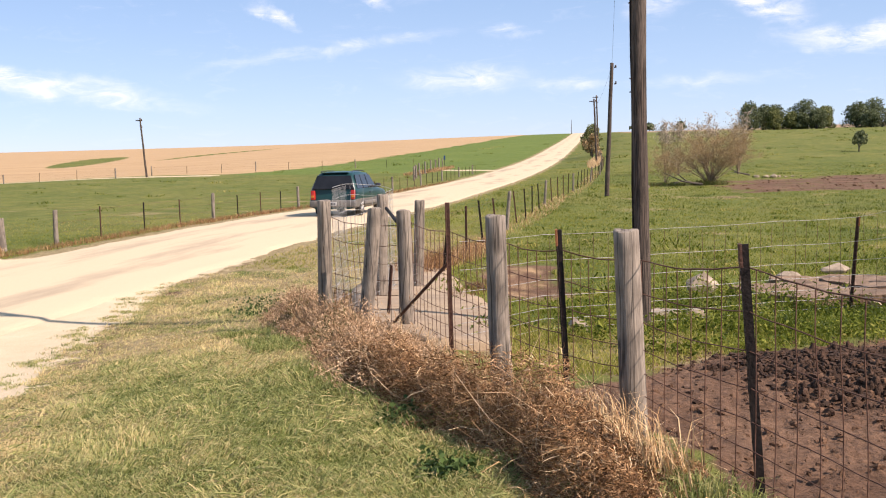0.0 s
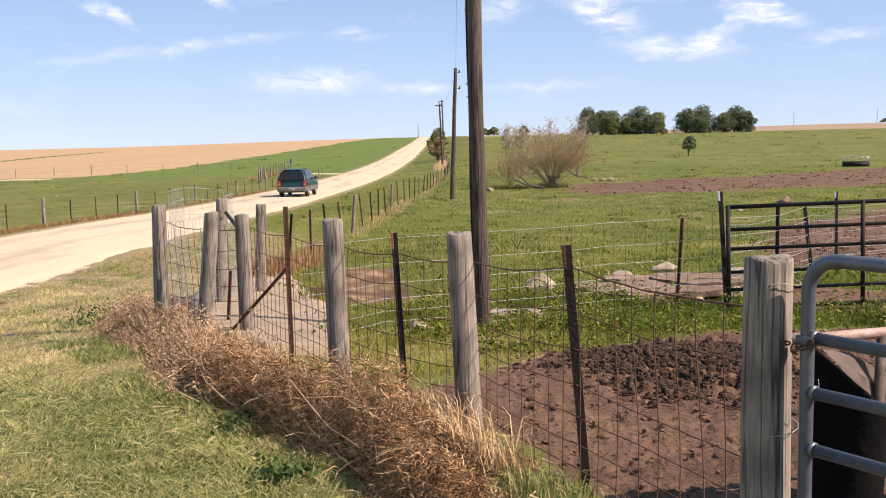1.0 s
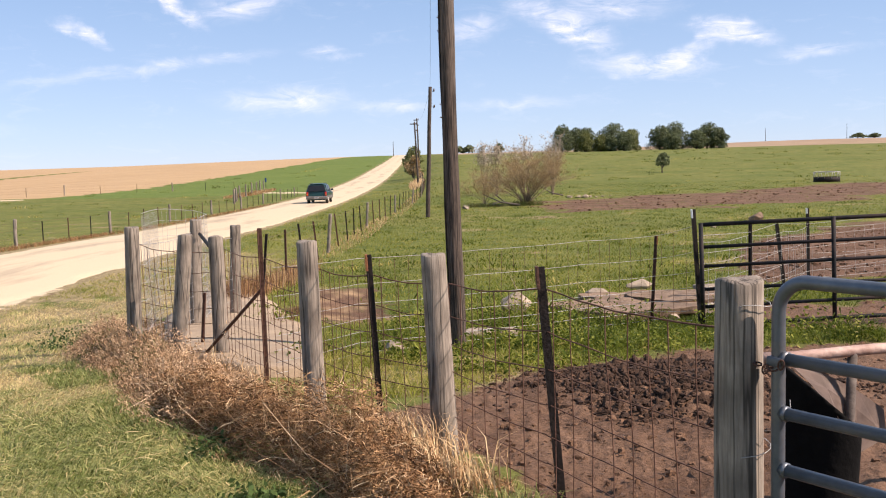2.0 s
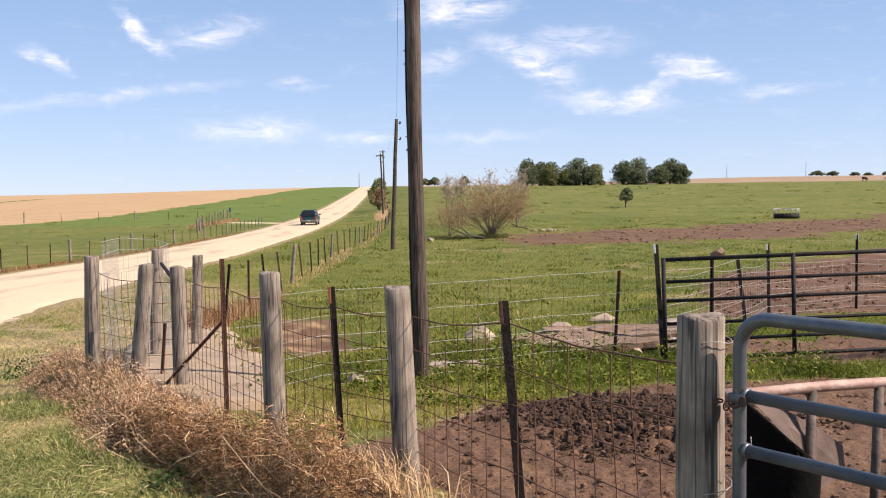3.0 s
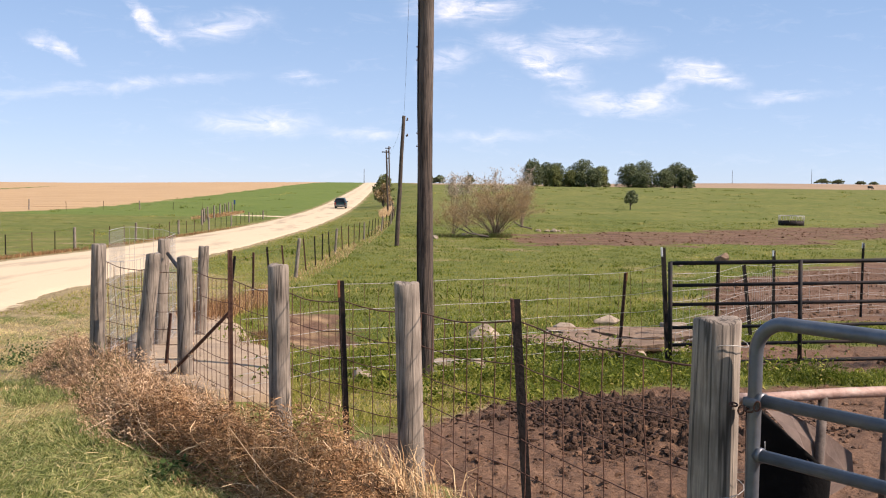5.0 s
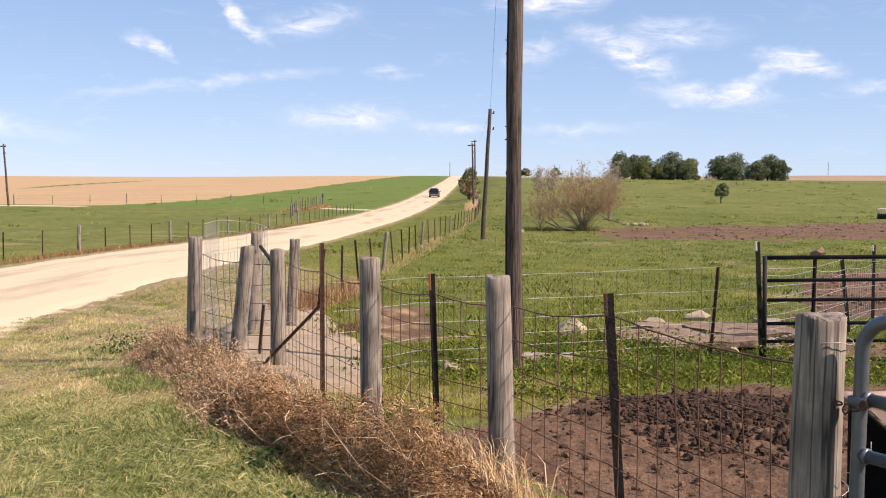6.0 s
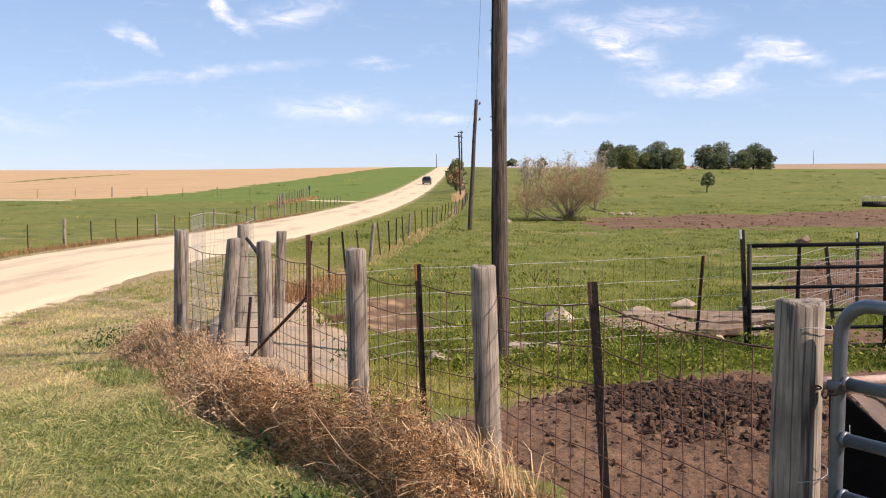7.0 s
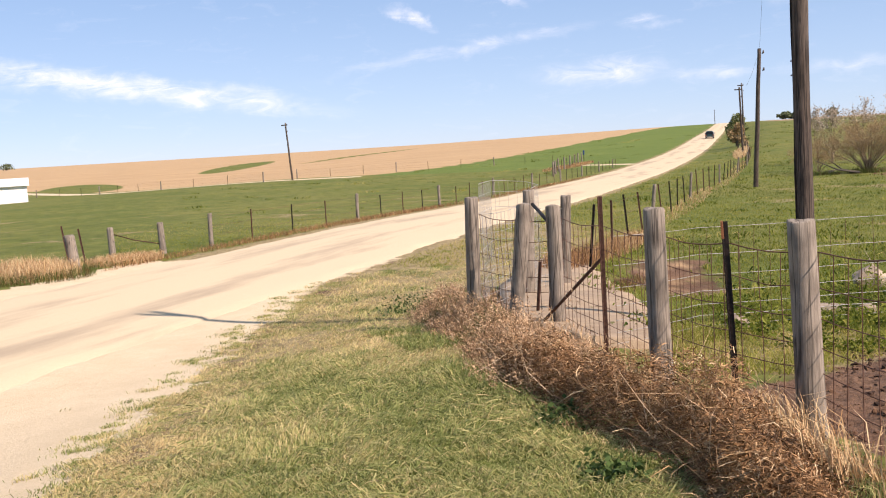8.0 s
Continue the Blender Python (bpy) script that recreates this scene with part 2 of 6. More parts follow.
def fence_side(x, y):
    """How far a place lies to the pen's side of the near fence."""
    xs = np.interp(y, [-6, 3.05, 5.45, 6.65, 9.3, 12.0], [3.2, 0.93, -0.08, -0.97, -2.25, -3.6])
    return x - xs


def mesh_object(name, verts, faces, mats, parent=None, smooth_faces=True, kind=""):
    me = bpy.data.meshes.new(name)
    verts = np.asarray(verts, np.float32)
    faces = np.asarray(faces, np.int32)
    k = faces.shape[1]
    me.vertices.add(len(verts))
    me.vertices.foreach_set("co", verts.ravel())
    me.loops.add(faces.size)
    me.loops.foreach_set("vertex_index", faces.ravel())
    me.polygons.add(len(faces))
    me.polygons.foreach_set("loop_start", np.arange(len(faces), dtype=np.int32) * k)
    me.polygons.foreach_set("use_smooth", np.full(len(faces), smooth_faces))
    for m in mats if isinstance(mats, (list, tuple)) else [mats]:
        me.materials.append(m)
    me.update(calc_edges=True)
    ob = new(name, me)
    if parent:
        ob.parent = parent
    if kind:
        tagged(ob, kind=kind)
    return ob


def attribute(ob, name, values):
    ob.data.attributes.new(name, "FLOAT", "POINT").data.foreach_set("value", np.asarray(values, np.float32))


def blob(x, y, cx, cy, rx, ry, rot=0.0, soft=0.35):
    c, s = math.cos(rot), math.sin(rot)
    u, v = ((x - cx) * c + (y - cy) * s) / rx, (-(x - cx) * s + (y - cy) * c) / ry
    return 1 - smooth(1 - soft, 1 + soft, np.hypot(u, v))


def lane_y(x):
    d = np.maximum(0, -np.asarray(x, float) - 54)
    e = np.minimum(d, 70)
    return 107.5 + 0.33 * d + 0.0024 * e * e + 0.336 * (d - e)


def zones(x, y):
    """Where the land is mud, stubble, gravel, dry grass and lush grass: five shares from 0 to 1."""
    s = x - road_x(y)
    n1, n2, n3 = noise2(x, y, 1.6, 1), noise2(x, y, 0.45, 2), noise2(x, y, 6.0, 3)
    side = fence_side(x, y)
    pen_far = np.interp(x, [-1.0, 0.3, 1.6, 2.6, 4.0, 9.0], [6.3, 7.6, 8.8, 9.4, 9.4, 9.6]) + 0.35 * n1 + 0.15 * n3
    mud = smooth(-0.05, 0.35, side + 0.12 * n3) * (1 - smooth(-0.3, 0.35, y - pen_far)) * smooth(-0.3, 0.3, y - 1.0 + 10 * (x > 2))
    lot = smooth(2.7, 3.5, x + 0.4 * n1) * smooth(10.2, 11.0, y + 0.4 * n1) * (1 - smooth(13.0, 13.8, y + 0.5 * n1 + 0.2 * n3))
    lot2 = smooth(-0.4, 0.9, x - 5.0 - 0.33 * (y - 18) + 0.7 * n1) * smooth(16.6, 17.8, y + 0.6 * n1) * (1 - smooth(-2.0, 2.0, y - 30 - 1.15 * (x - 9) + 2.0 * n2)) * (y < 60)
    slow = 4 * noise2(x, y, 0.2, 9) + 2.5 * n2 + 0.8 * n1
    wallow = smooth(-2.0, 3.0, 70 + 0.74 * (x - 6) + slow - y) * smooth(-2.0, 3.5, y - 52.5 - 0.74 * np.maximum(0, x - 15) + slow) * smooth(3.5, 9.0, x + slow * 0.6) * (1 - smooth(75, 95, x))
    bank = blob(x + 0.3 * n1, y + 0.6 * n1, -1.75, 15.8, 0.85, 3.2, 0.22, 0.4) * 0.95
    earth = blob(x + 0.3 * n1, y + 0.4 * n1, 2.75, 13.4, 1.5, 1.5, 0.3, 0.35) * (0.62 + 0.3 * n3)
    mud = np.maximum.reduce([mud, lot, lot2 * (0.85 + 0.12 * n3), wallow * (0.72 + 0.2 * n1), bank * 0.75, earth])
    stub = smooth(-1.5, 1.5, -46 + 2 * n2 - x) * smooth(-2, 2, y - lane_y(x) - 5 - 1.5 * n2)
    far = smooth(320, 345, y - 0.02 * x) * smooth(-6, 2, x - road_x(y) - 22)
    stub = np.maximum(stub, far)
    # grassed waterways left unploughed in the stubble
    stub = stub * (1 - blob(x, y, -157, 268, 7, 52, 0.35, 0.15)) * (1 - blob(x, y, -137, 325, 3.0, 70, 0.1, 0.3)) * (1 - blob(x, y, -133, 163, 8, 32, 0.7, 0.2))
    stub = np.maximum(stub, bank * (0.42 + 0.25 * n3))
    lane = np.exp(-(((y - lane_y(x)) / 2.4) ** 2)) * (x < -47) * (y < 200) + blob(x, y, -18.6, 113.2, 5.0, 1.5, -0.6, 0.3)
    flare = smooth(-0.25, 0.45, -(s - (HALF_ROAD + np.interp(y, [-6, 2, 4.2, 5.2, 7.1, 9.7, 11.2, 14, 16], [6.4, 4.7, 4.0, 3.7, 2.9, 1.9, 1.45, 0.7, 0.15]))) - 0.16 * n1 - 0.22 * n3) * (s > -4) * (y < 20)
    rim = smooth(0.7, 0.0, np.abs(np.abs(s) - HALF_ROAD) - 0.15 + 0.2 * n1)
    gravel = np.clip(np.maximum(lane, flare), 0, 1)
    dry = np.clip(np.exp(-((side + 0.45) / 0.55) ** 2) * (y < 12.5) * (0.65 + 0.5 * n1), 0, 1)
    dry = np.maximum(dry, np.clip(0.6 * smooth(0.15, 0.9, n2 + 0.6 * n1) * (np.hypot(x, y) < 60), 0, 1))
    dry = np.maximum(dry, np.clip(np.exp(-((side + 1.55) / 0.6) ** 2) * smooth(6.0, 8.5, y) * (y < 17) * (0.75 + 0.5 * n1 + 0.3 * n3), 0, 1))
    dry = np.maximum(dry, np.clip(1.05 * smooth(7.0, 9.5, y) * smooth(-0.5, -0.9, side) * (y < 26) * (s > HALF_ROAD) * (0.7 + 0.5 * n1 + 0.3 * n3), 0, 1))
    dry = np.maximum(dry, 0.9 * rim)
    verge = s - HALF_ROAD - np.interp(y, [-6, 2, 4.2, 5.2, 7.1, 9.7, 11.2, 14, 16], [6.4, 4.7, 4.0, 3.7, 2.9, 1.9, 1.45, 0.7, 0.15])
    dry = np.maximum(dry, 0.95 * np.exp(-((verge - 0.25) / 0.55) ** 2) * (y < 20) * (0.75 + 0.5 * n1 + 0.3 * n3))
    mud = np.maximum(mud, 0.55 * np.exp(-((verge - 0.12) / 0.3) ** 2) * (y < 20) * (s > 0) * (0.7 + 0.6 * n1))
    lush = np.clip(smooth(-1.5, 1.5, x + 46) * smooth(-2, 4, y - 106) * (s < -3) + 0.5 * blob(x, y, 1.0, 13, 4, 5), 0, 1)
    return np.clip(mud, 0, 1), np.clip(stub, 0, 1), gravel, np.clip(dry, 0, 1), lush


def ground_material():
    m = bpy.data.materials.new("open_land")
    m.use_nodes = True
    N = nodes_of(m.node_tree)
    pos = N("ShaderNodeNewGeometry").outputs["Position"]

    def mask(name, scale, amount):
        a = N("ShaderNodeAttribute", attribute_name=name)
        n = N("ShaderNodeTexNoise", {"Vector": pos, "Scale": scale, "Detail": 6.0, "Roughness": 0.7})
        o = N("ShaderNodeMapRange", {"Value": n.outputs["Fac"], "From Min": 0.25, "From Max": 0.75, "To Min": -amount, "To Max": amount})
        t = N("ShaderNodeMath", {0: a.outputs["Fac"], 1: o.outputs[0]}, operation="ADD")
        return N("ShaderNodeMapRange", {"Value": t.outputs[0], "From Min": 0.3, "From Max": 0.7}, interpolation_type="SMOOTHSTEP").outputs[0]

    def tone(low, high, scale, lo=0.32, hi=0.68, detail=7.0, stretch=(1, 1, 1)):
        v = N("ShaderNodeVectorMath", {0: pos, 1: stretch}, operation="MULTIPLY")
        n = N("ShaderNodeTexNoise", {"Vector": v.outputs[0], "Scale": scale, "Detail": detail, "Roughness": 0.68})
        f = N("ShaderNodeMapRange", {"Value": n.outputs["Fac"], "From Min": lo, "From Max": hi})
        return N("ShaderNodeMix", {0: f.outputs[0], 6: (*low, 1), 7: (*high, 1)}, data_type="RGBA").outputs[2]

    def mix(f, a, b):
        return N("ShaderNodeMix", {0: f, 6: a, 7: b}, data_type="RGBA").outputs[2]

    grass = tone((0.045, 0.062, 0.012), (0.165, 0.175, 0.042), 1.3, 0.36, 0.64)
    broad = mix(0.5, tone((0.075, 0.108, 0.016), (0.20, 0.178, 0.048), 0.07, 0.4, 0.6), tone((0.06, 0.088, 0.014), (0.21, 0.178, 0.055), 0.33, 0.40, 0.62))
    grass = mix(0.5, grass, broad)
    lush = mix(0.5, tone((0.07, 0.115, 0.02), (0.13, 0.17, 0.034), 0.05), tone((0.06, 0.10, 0.018), (0.16, 0.18, 0.045), 0.8))
    dry = tone((0.155, 0.115, 0.055), (0.36, 0.28, 0.15), 9.0)
    mud = mix(0.35, mix(0.55, tone((0.060, 0.031, 0.018), (0.18, 0.099, 0.060), 3.0), tone((0.030, 0.015, 0.009), (0.24, 0.137, 0.086), 26.0, 0.36, 0.62)), tone((0.032, 0.017, 0.010), (0.22, 0.134, 0.083), 0.5, 0.38, 0.6))
    stub = mix(0.6, tone((0.27, 0.165, 0.075), (0.49, 0.335, 0.175), 0.07, stretch=(0.6, 2.6, 1)), tone((0.33, 0.215, 0.115), (0.46, 0.32, 0.185), 1.3))
    gravel = mix(0.5, tone((0.40, 0.30, 0.185), (0.64, 0.52, 0.36), 55.0), tone((0.46, 0.36, 0.23), (0.62, 0.505, 0.35), 1.4))
    col = mix(mask("lush", 0.4, 0.2), grass, lush)
    col = mix(mask("dry", 3.5, 0.45), col, dry)
    mudm = mask("mud", 2.2, 0.35)
    col = mix(mudm, col, mud)
    col = mix(mask("stub", 0.3, 0.15), col, stub)
    col = mix(mask("fallow", 0.05, 0.1), col, tone((0.24, 0.165, 0.105), (0.34, 0.24, 0.155), 0.05))
    gm = mask("gravel", 9.0, 0.4)
    col = mix(gm, col, gravel)
    rel = N("ShaderNodeMapRange", {"Value": gm, "To Min": 0.7, "To Max": 0.06}).outputs[0]
    b1 = N("ShaderNodeTexNoise", {"Vector": pos, "Scale": 22.0, "Detail": 8.0, "Roughness": 0.7})
    b2 = N("ShaderNodeTexNoise", {"Vector": pos, "Scale": 3.2, "Detail": 8.0, "Roughness": 0.65})
    bump1 = N("ShaderNodeBump", {"Height": b1.outputs["Fac"], "Strength": 0.5, "Distance": 0.03})
    bump2 = N("ShaderNodeBump", {"Height": b2.outputs["Fac"], "Strength": rel, "Distance": 0.16, "Normal": bump1.outputs[0]})
    bs = N("ShaderNodeBsdfPrincipled", {"Base Color": col, "Roughness": 0.95, "Specular IOR Level": 0.15, "Normal": bump2.outputs[0]})
    out = N("ShaderNodeOutputMaterial")
    m.node_tree.links.new(bs.outputs[0], out.inputs[0])
    return m


GROUND = ground_material()


def build_ground():
    """One sheet in rings round the standpoint, finer where it is near, out to the horizon."""
    ang = np.radians(np.concatenate([np.arange(-44, 46, 0.2), np.arange(46, 316, 2.5)]))
    rad = [0.02, 0.3]
    while rad[-1] < 4200:
        rad.append(rad[-1] * (1.018 if rad[-1] < 300 else 1.035))
    rad = np.array(rad)
    A, R = np.meshgrid(ang, rad)
    x, y = (R * np.sin(A)).ravel() + 0.35, (R * np.cos(A)).ravel() - 0.35
    z = land(x, y)
    mud, stub, gravel, dry, lush = zones(x, y)
    # under the road the sheet dips out of the way
    s = np.abs(x - road_x(y))
    z = z - 0.06 * (1 - smooth(HALF_ROAD - 0.5, HALF_ROAD - 0.1, s)) * ((y > -58) & (y < 640))
    near = np.exp(-(np.hypot(x, y) / 40) ** 2)
    z = z + mud * near * (0.020 * noise2(x, y, 9, 4) + 0.018 * noise2(x, y, 27, 5) + 0.010 * noise2(x, y, 61, 7)) + 0.02 * noise2(x, y, 2.0, 6) * near * (1 - gravel)
    na, nr = len(ang), len(rad)
    i, j = np.meshgrid(np.arange(nr - 1), np.arange(na), indexing="ij")
    k = (j + 1) % na
    f = np.stack([i * na + j, (i + 1) * na + j, (i + 1) * na + k, i * na + k], -1).reshape(-1, 4)[:, ::-1]
    v = np.stack([x, y, z], -1)
    ob = mesh_object("ground", v, f, GROUND)
    fallow = smooth(318, 335, y - 0.02 * x) * smooth(5, 30, x - road_x(y))
    for name, val in (("fallow", fallow), ("mud", mud), ("stub", stub), ("gravel", gravel), ("dry", dry), ("lush", lush)):
        attribute(ob, name, val)
    tagged(ob, "rolling farmland of mown grass, pasture, mud and stubble", "ground", kind="structure")
    return ob


build_ground()


def road_material():
    m = bpy.data.materials.new("pale_gravel_road")
    m.use_nodes = True
    N = nodes_of(m.node_tree)
    pos = N("ShaderNodeNewGeometry").outputs["Position"]
    across = N("ShaderNodeAttribute", attribute_name="across").outputs["Fac"]
    fine = N("ShaderNodeTexNoise", {"Vector": pos, "Scale": 60.0, "Detail": 6.0, "Roughness": 0.7})
    st = N("ShaderNodeVectorMath", {0: pos, 1: (1.0, 0.16, 1.0)}, operation="MULTIPLY")
    patch = N("ShaderNodeTexNoise", {"Vector": st.outputs[0], "Scale": 0.9, "Detail": 7.0, "Roughness": 0.62})
    base = N("ShaderNodeMix", {0: fine.outputs["Fac"], 6: (0.42, 0.32, 0.20, 1), 7: (0.63, 0.515, 0.36, 1)}, data_type="RGBA").outputs[2]
    # worn wheel tracks show the old dark surface in patches
    wav = N("ShaderNodeMath", {0: across, 1: 2.6}, operation="MULTIPLY")
    cs = N("ShaderNodeMath", {0: wav.outputs[0]}, operation="COSINE")
    tr = N("ShaderNodeMapRange", {"Value": cs.outputs[0], "From Min": -1.0, "From Max": 1.0, "To Min": 0.14, "To Max": -0.02})
    w = N("ShaderNodeMath", {0: patch.outputs["Fac"], 1: tr.outputs[0]}, operation="ADD")
    wf = N("ShaderNodeMapRange", {"Value": w.outputs[0], "From Min": 0.58, "From Max": 0.78, "To Max": 0.55})
    col = N("ShaderNodeMix", {0: wf.outputs[0], 6: base, 7: (0.205, 0.16, 0.12, 1)}, data_type="RGBA").outputs[2]
    bp = N("ShaderNodeBump", {"Height": fine.outputs["Fac"], "Strength": 0.35, "Distance": 0.02})
    bs = N("ShaderNodeBsdfPrincipled", {"Base Color": col, "Roughness": 0.95, "Specular IOR Level": 0.15, "Normal": bp.outputs[0]})
    out = N("ShaderNodeOutputMaterial")
    m.node_tree.links.new(bs.outputs[0], out.inputs[0])
    return m


def build_road():
    ys = np.concatenate([np.arange(-55, 4, 1.0), np.arange(4, 60, 0.12), np.arange(60, 200, 0.8), np.arange(200, 640, 3.0)])
    us = np.linspace(-1, 1, 25)
    Y, U = np.meshgrid(ys, us, indexing="ij")
    edge = np.abs(U) ** 6
    wob = 0.22 * noise2(U * 3.0, Y, 1.1, 11) * edge + 0.1 * noise2(U * 3.0, Y, 4.0, 12) * edge
    s = U * HALF_ROAD + wob * np.sign(U)
    X = road_x(Y) + s
    Z = land(X, Y) + 0.022 + 0.05 * (1 - U**2) - 0.05 * smooth(0.93, 1.0, np.abs(U))
    nu = len(us)
    i, j = np.meshgrid(np.arange(len(ys) - 1), np.arange(nu - 1), indexing="ij")
    f = np.stack([i * nu + j, i * nu + j + 1, (i + 1) * nu + j + 1, (i + 1) * nu + j], -1).reshape(-1, 4)
    ob = mesh_object("road", np.stack([X.ravel(), Y.ravel(), Z.ravel()], -1), f, road_material())
    attribute(ob, "across", s.ravel())
    tagged(ob, "pale tan gravel country road with worn wheel tracks", "road", kind="structure")


build_road()


# ---------------- building helpers ----------------
def part(name, bm, mat, parent=None, label="", flat=False):
    """One mesh object from a bmesh, under a thing or under a part."""
    me = bpy.data.meshes.new(name)
    bm.to_mesh(me)
    bm.free()
    if not flat:
        me.polygons.foreach_set("use_smooth", [True] * len(me.polygons))
    for m in mat if isinstance(mat, (list, tuple)) else [mat]:
        me.materials.append(m)
    ob = new(name, me)
    if parent:
        ob.parent = parent
    if label:
        tagged(ob, label)
    return ob


def thing(name, at, label, category, group="", turn=0.0):
    ob = new(name)
    ob.empty_display_size = 0.2
    ob.matrix_basis = pose(*at, 0, 0, turn)
    return tagged(ob, label, category, group)


def ring_tube(bm, pts, radii, sides=8, closed_ends=True, rough=0.0, seed=0):
    """A tube round a polyline, with a radius for each point."""
    rs = random.Random(seed)
    pts = [Vector(p) for p in pts]
    if not hasattr(radii, "__len__"):
        radii = [radii] * len(pts)
    rings = []
    ref = None
    for i, p in enumerate(pts):
        d = (pts[min(i + 1, len(pts) - 1)] - pts[max(i - 1, 0)]).normalized()
        if ref is None:
            ref = Vector((0, 0, 1)) if abs(d.z) < 0.9 else Vector((1, 0, 0))
        a = (ref - d * ref.dot(d)).normalized()
        b = d.cross(a)
        ref = a
        ring = []
        for k in range(sides):
            t = k * math.tau / sides
            r = radii[i] * (1 + rough * (rs.random() - 0.5))
            ring.append(bm.verts.new(p + (a * math.cos(t) + b * math.sin(t)) * r))
        rings.append(ring)
    for r0, r1 in zip(rings, rings[1:]):
        for k in range(sides):
            bm.faces.new((r0[k], r0[(k + 1) % sides], r1[(k + 1) % sides], r1[k]))
    if closed_ends and sides > 2:
        bm.faces.new(rings[0][::-1])
        bm.faces.new(rings[-1])
    return bm


def box(bm, x0, x1, y0, y1, z0, z1, bevel=0.0, m=None):
    res = bmesh.ops.create_cube(bm, size=1.0)
    vs = res["verts"]
    for v in vs:
        v.co = Vector(((x0 + x1) / 2 + v.co.x * (x1 - x0), (y0 + y1) / 2 + v.co.y * (y1 - y0), (z0 + z1) / 2 + v.co.z * (z1 - z0)))
    if bevel:
        es = list({e for v in vs for e in v.link_edges})
        r = bmesh.ops.bevel(bm, geom=es, offset=bevel, segments=2, affect="EDGES", profile=0.6)
        vs = list({v for f in r["faces"] for v in f.verts} | {v for v in vs if v.is_valid})
    if m is not None:
        bmesh.ops.transform(bm, matrix=m, verts=[v for v in vs if v.is_valid])
    return vs


# ---------------- the near fence ----------------
def wood_post(parent, base, top, radius, seed=0, name="wood_post", sides=18):
    """A round weathered post, split by cracks, with a worn top."""
    rs = random.Random(seed)
    bm = bmesh.new()
    base, top = Vector(base), Vector(top)
    n = 14
    cracks = [(rs.random() * math.tau, 0.015 + rs.random() * 0.045, rs.random() * 0.5, 0.55 + rs.random() * 0.5) for _ in range(2)]
    rings = []
    side = Vector((1, 0, 0))
    fwd = Vector((0, 1, 0))
    bend = (rs.random() - 0.5) * 0.02
    levels = [k / n for k in range(n + 1)] + [1.0, 1.0]
    for i, h in enumerate(levels):
        c = base.lerp(top, h) + side * bend * math.sin(h * 3.1)
        r0 = radius * (1.06 - 0.10 * h)
        lift = 0.0
        if i == n + 1:
            r0 *= 0.90
            lift = 0.008
        if i == n + 2:
            r0 *= 0.45
            lift = 0.010
        ring = []
        for k in range(sides):
            a = k * math.tau / sides
            r = r0 * (1 + 0.03 * math.sin(3 * a + seed) + 0.008 * (rs.random() - 0.5))
            for ca, cd, c0, c1 in cracks:
                da = abs((a - ca + math.pi) % math.tau - math.pi)
                if da < math.tau / sides * 0.6 and c0 < h <= c1:
                    r -= r0 * cd * 1.4
            top_wear = (0.006 * math.sin(2 * a + seed) if i >= n else 0) + lift
            ring.append(bm.verts.new(c + side * math.cos(a) * r + fwd * math.sin(a) * r + Vector((0, 0, top_wear))))
        rings.append(ring)
    for r0, r1 in zip(rings, rings[1:]):
        for k in range(sides):
            bm.faces.new((r0[k], r0[(k + 1) % sides], r1[(k + 1) % sides], r1[k]))
    bm.faces.new(rings[-1])
    return part(name, bm, WOOD, parent)


def steel_post(parent, base, top, mat, width=0.035, tip=None, name="steel_post"):
    """A T-section post: a face, a web behind it, and studs along the face."""
    base, top = Vector(base), Vector(top)
    d = (top - base)
    ln = d.length
    m = Matrix.Translation(base) @ d.to_track_quat("Z", "Y").to_matrix().to_4x4()
    bm = bmesh.new()
    w = width
    box(bm, -w / 2, w / 2, -0.004, 0.004, 0, ln, 0, m)
    box(bm, -0.004, 0.004, 0.004, w * 0.9, 0, ln, 0, m)
    k = int(ln / 0.075)
    for i in range(k):
        z = ln - 0.06 - i * 0.075
        box(bm, -0.006, 0.006, -0.006, -0.004, z, z + 0.02, 0, m)
    ob = part(name, bm, mat, parent, flat=True)
    if tip:
        b2 = bmesh.new()
        box(b2, -w / 2 - 0.002, w / 2 + 0.002, -0.007, 0.0065, ln - 0.10, ln + 0.003, 0.001, m)
        part("tip", b2, tip, ob, "worn end of the post", flat=True)
    return ob


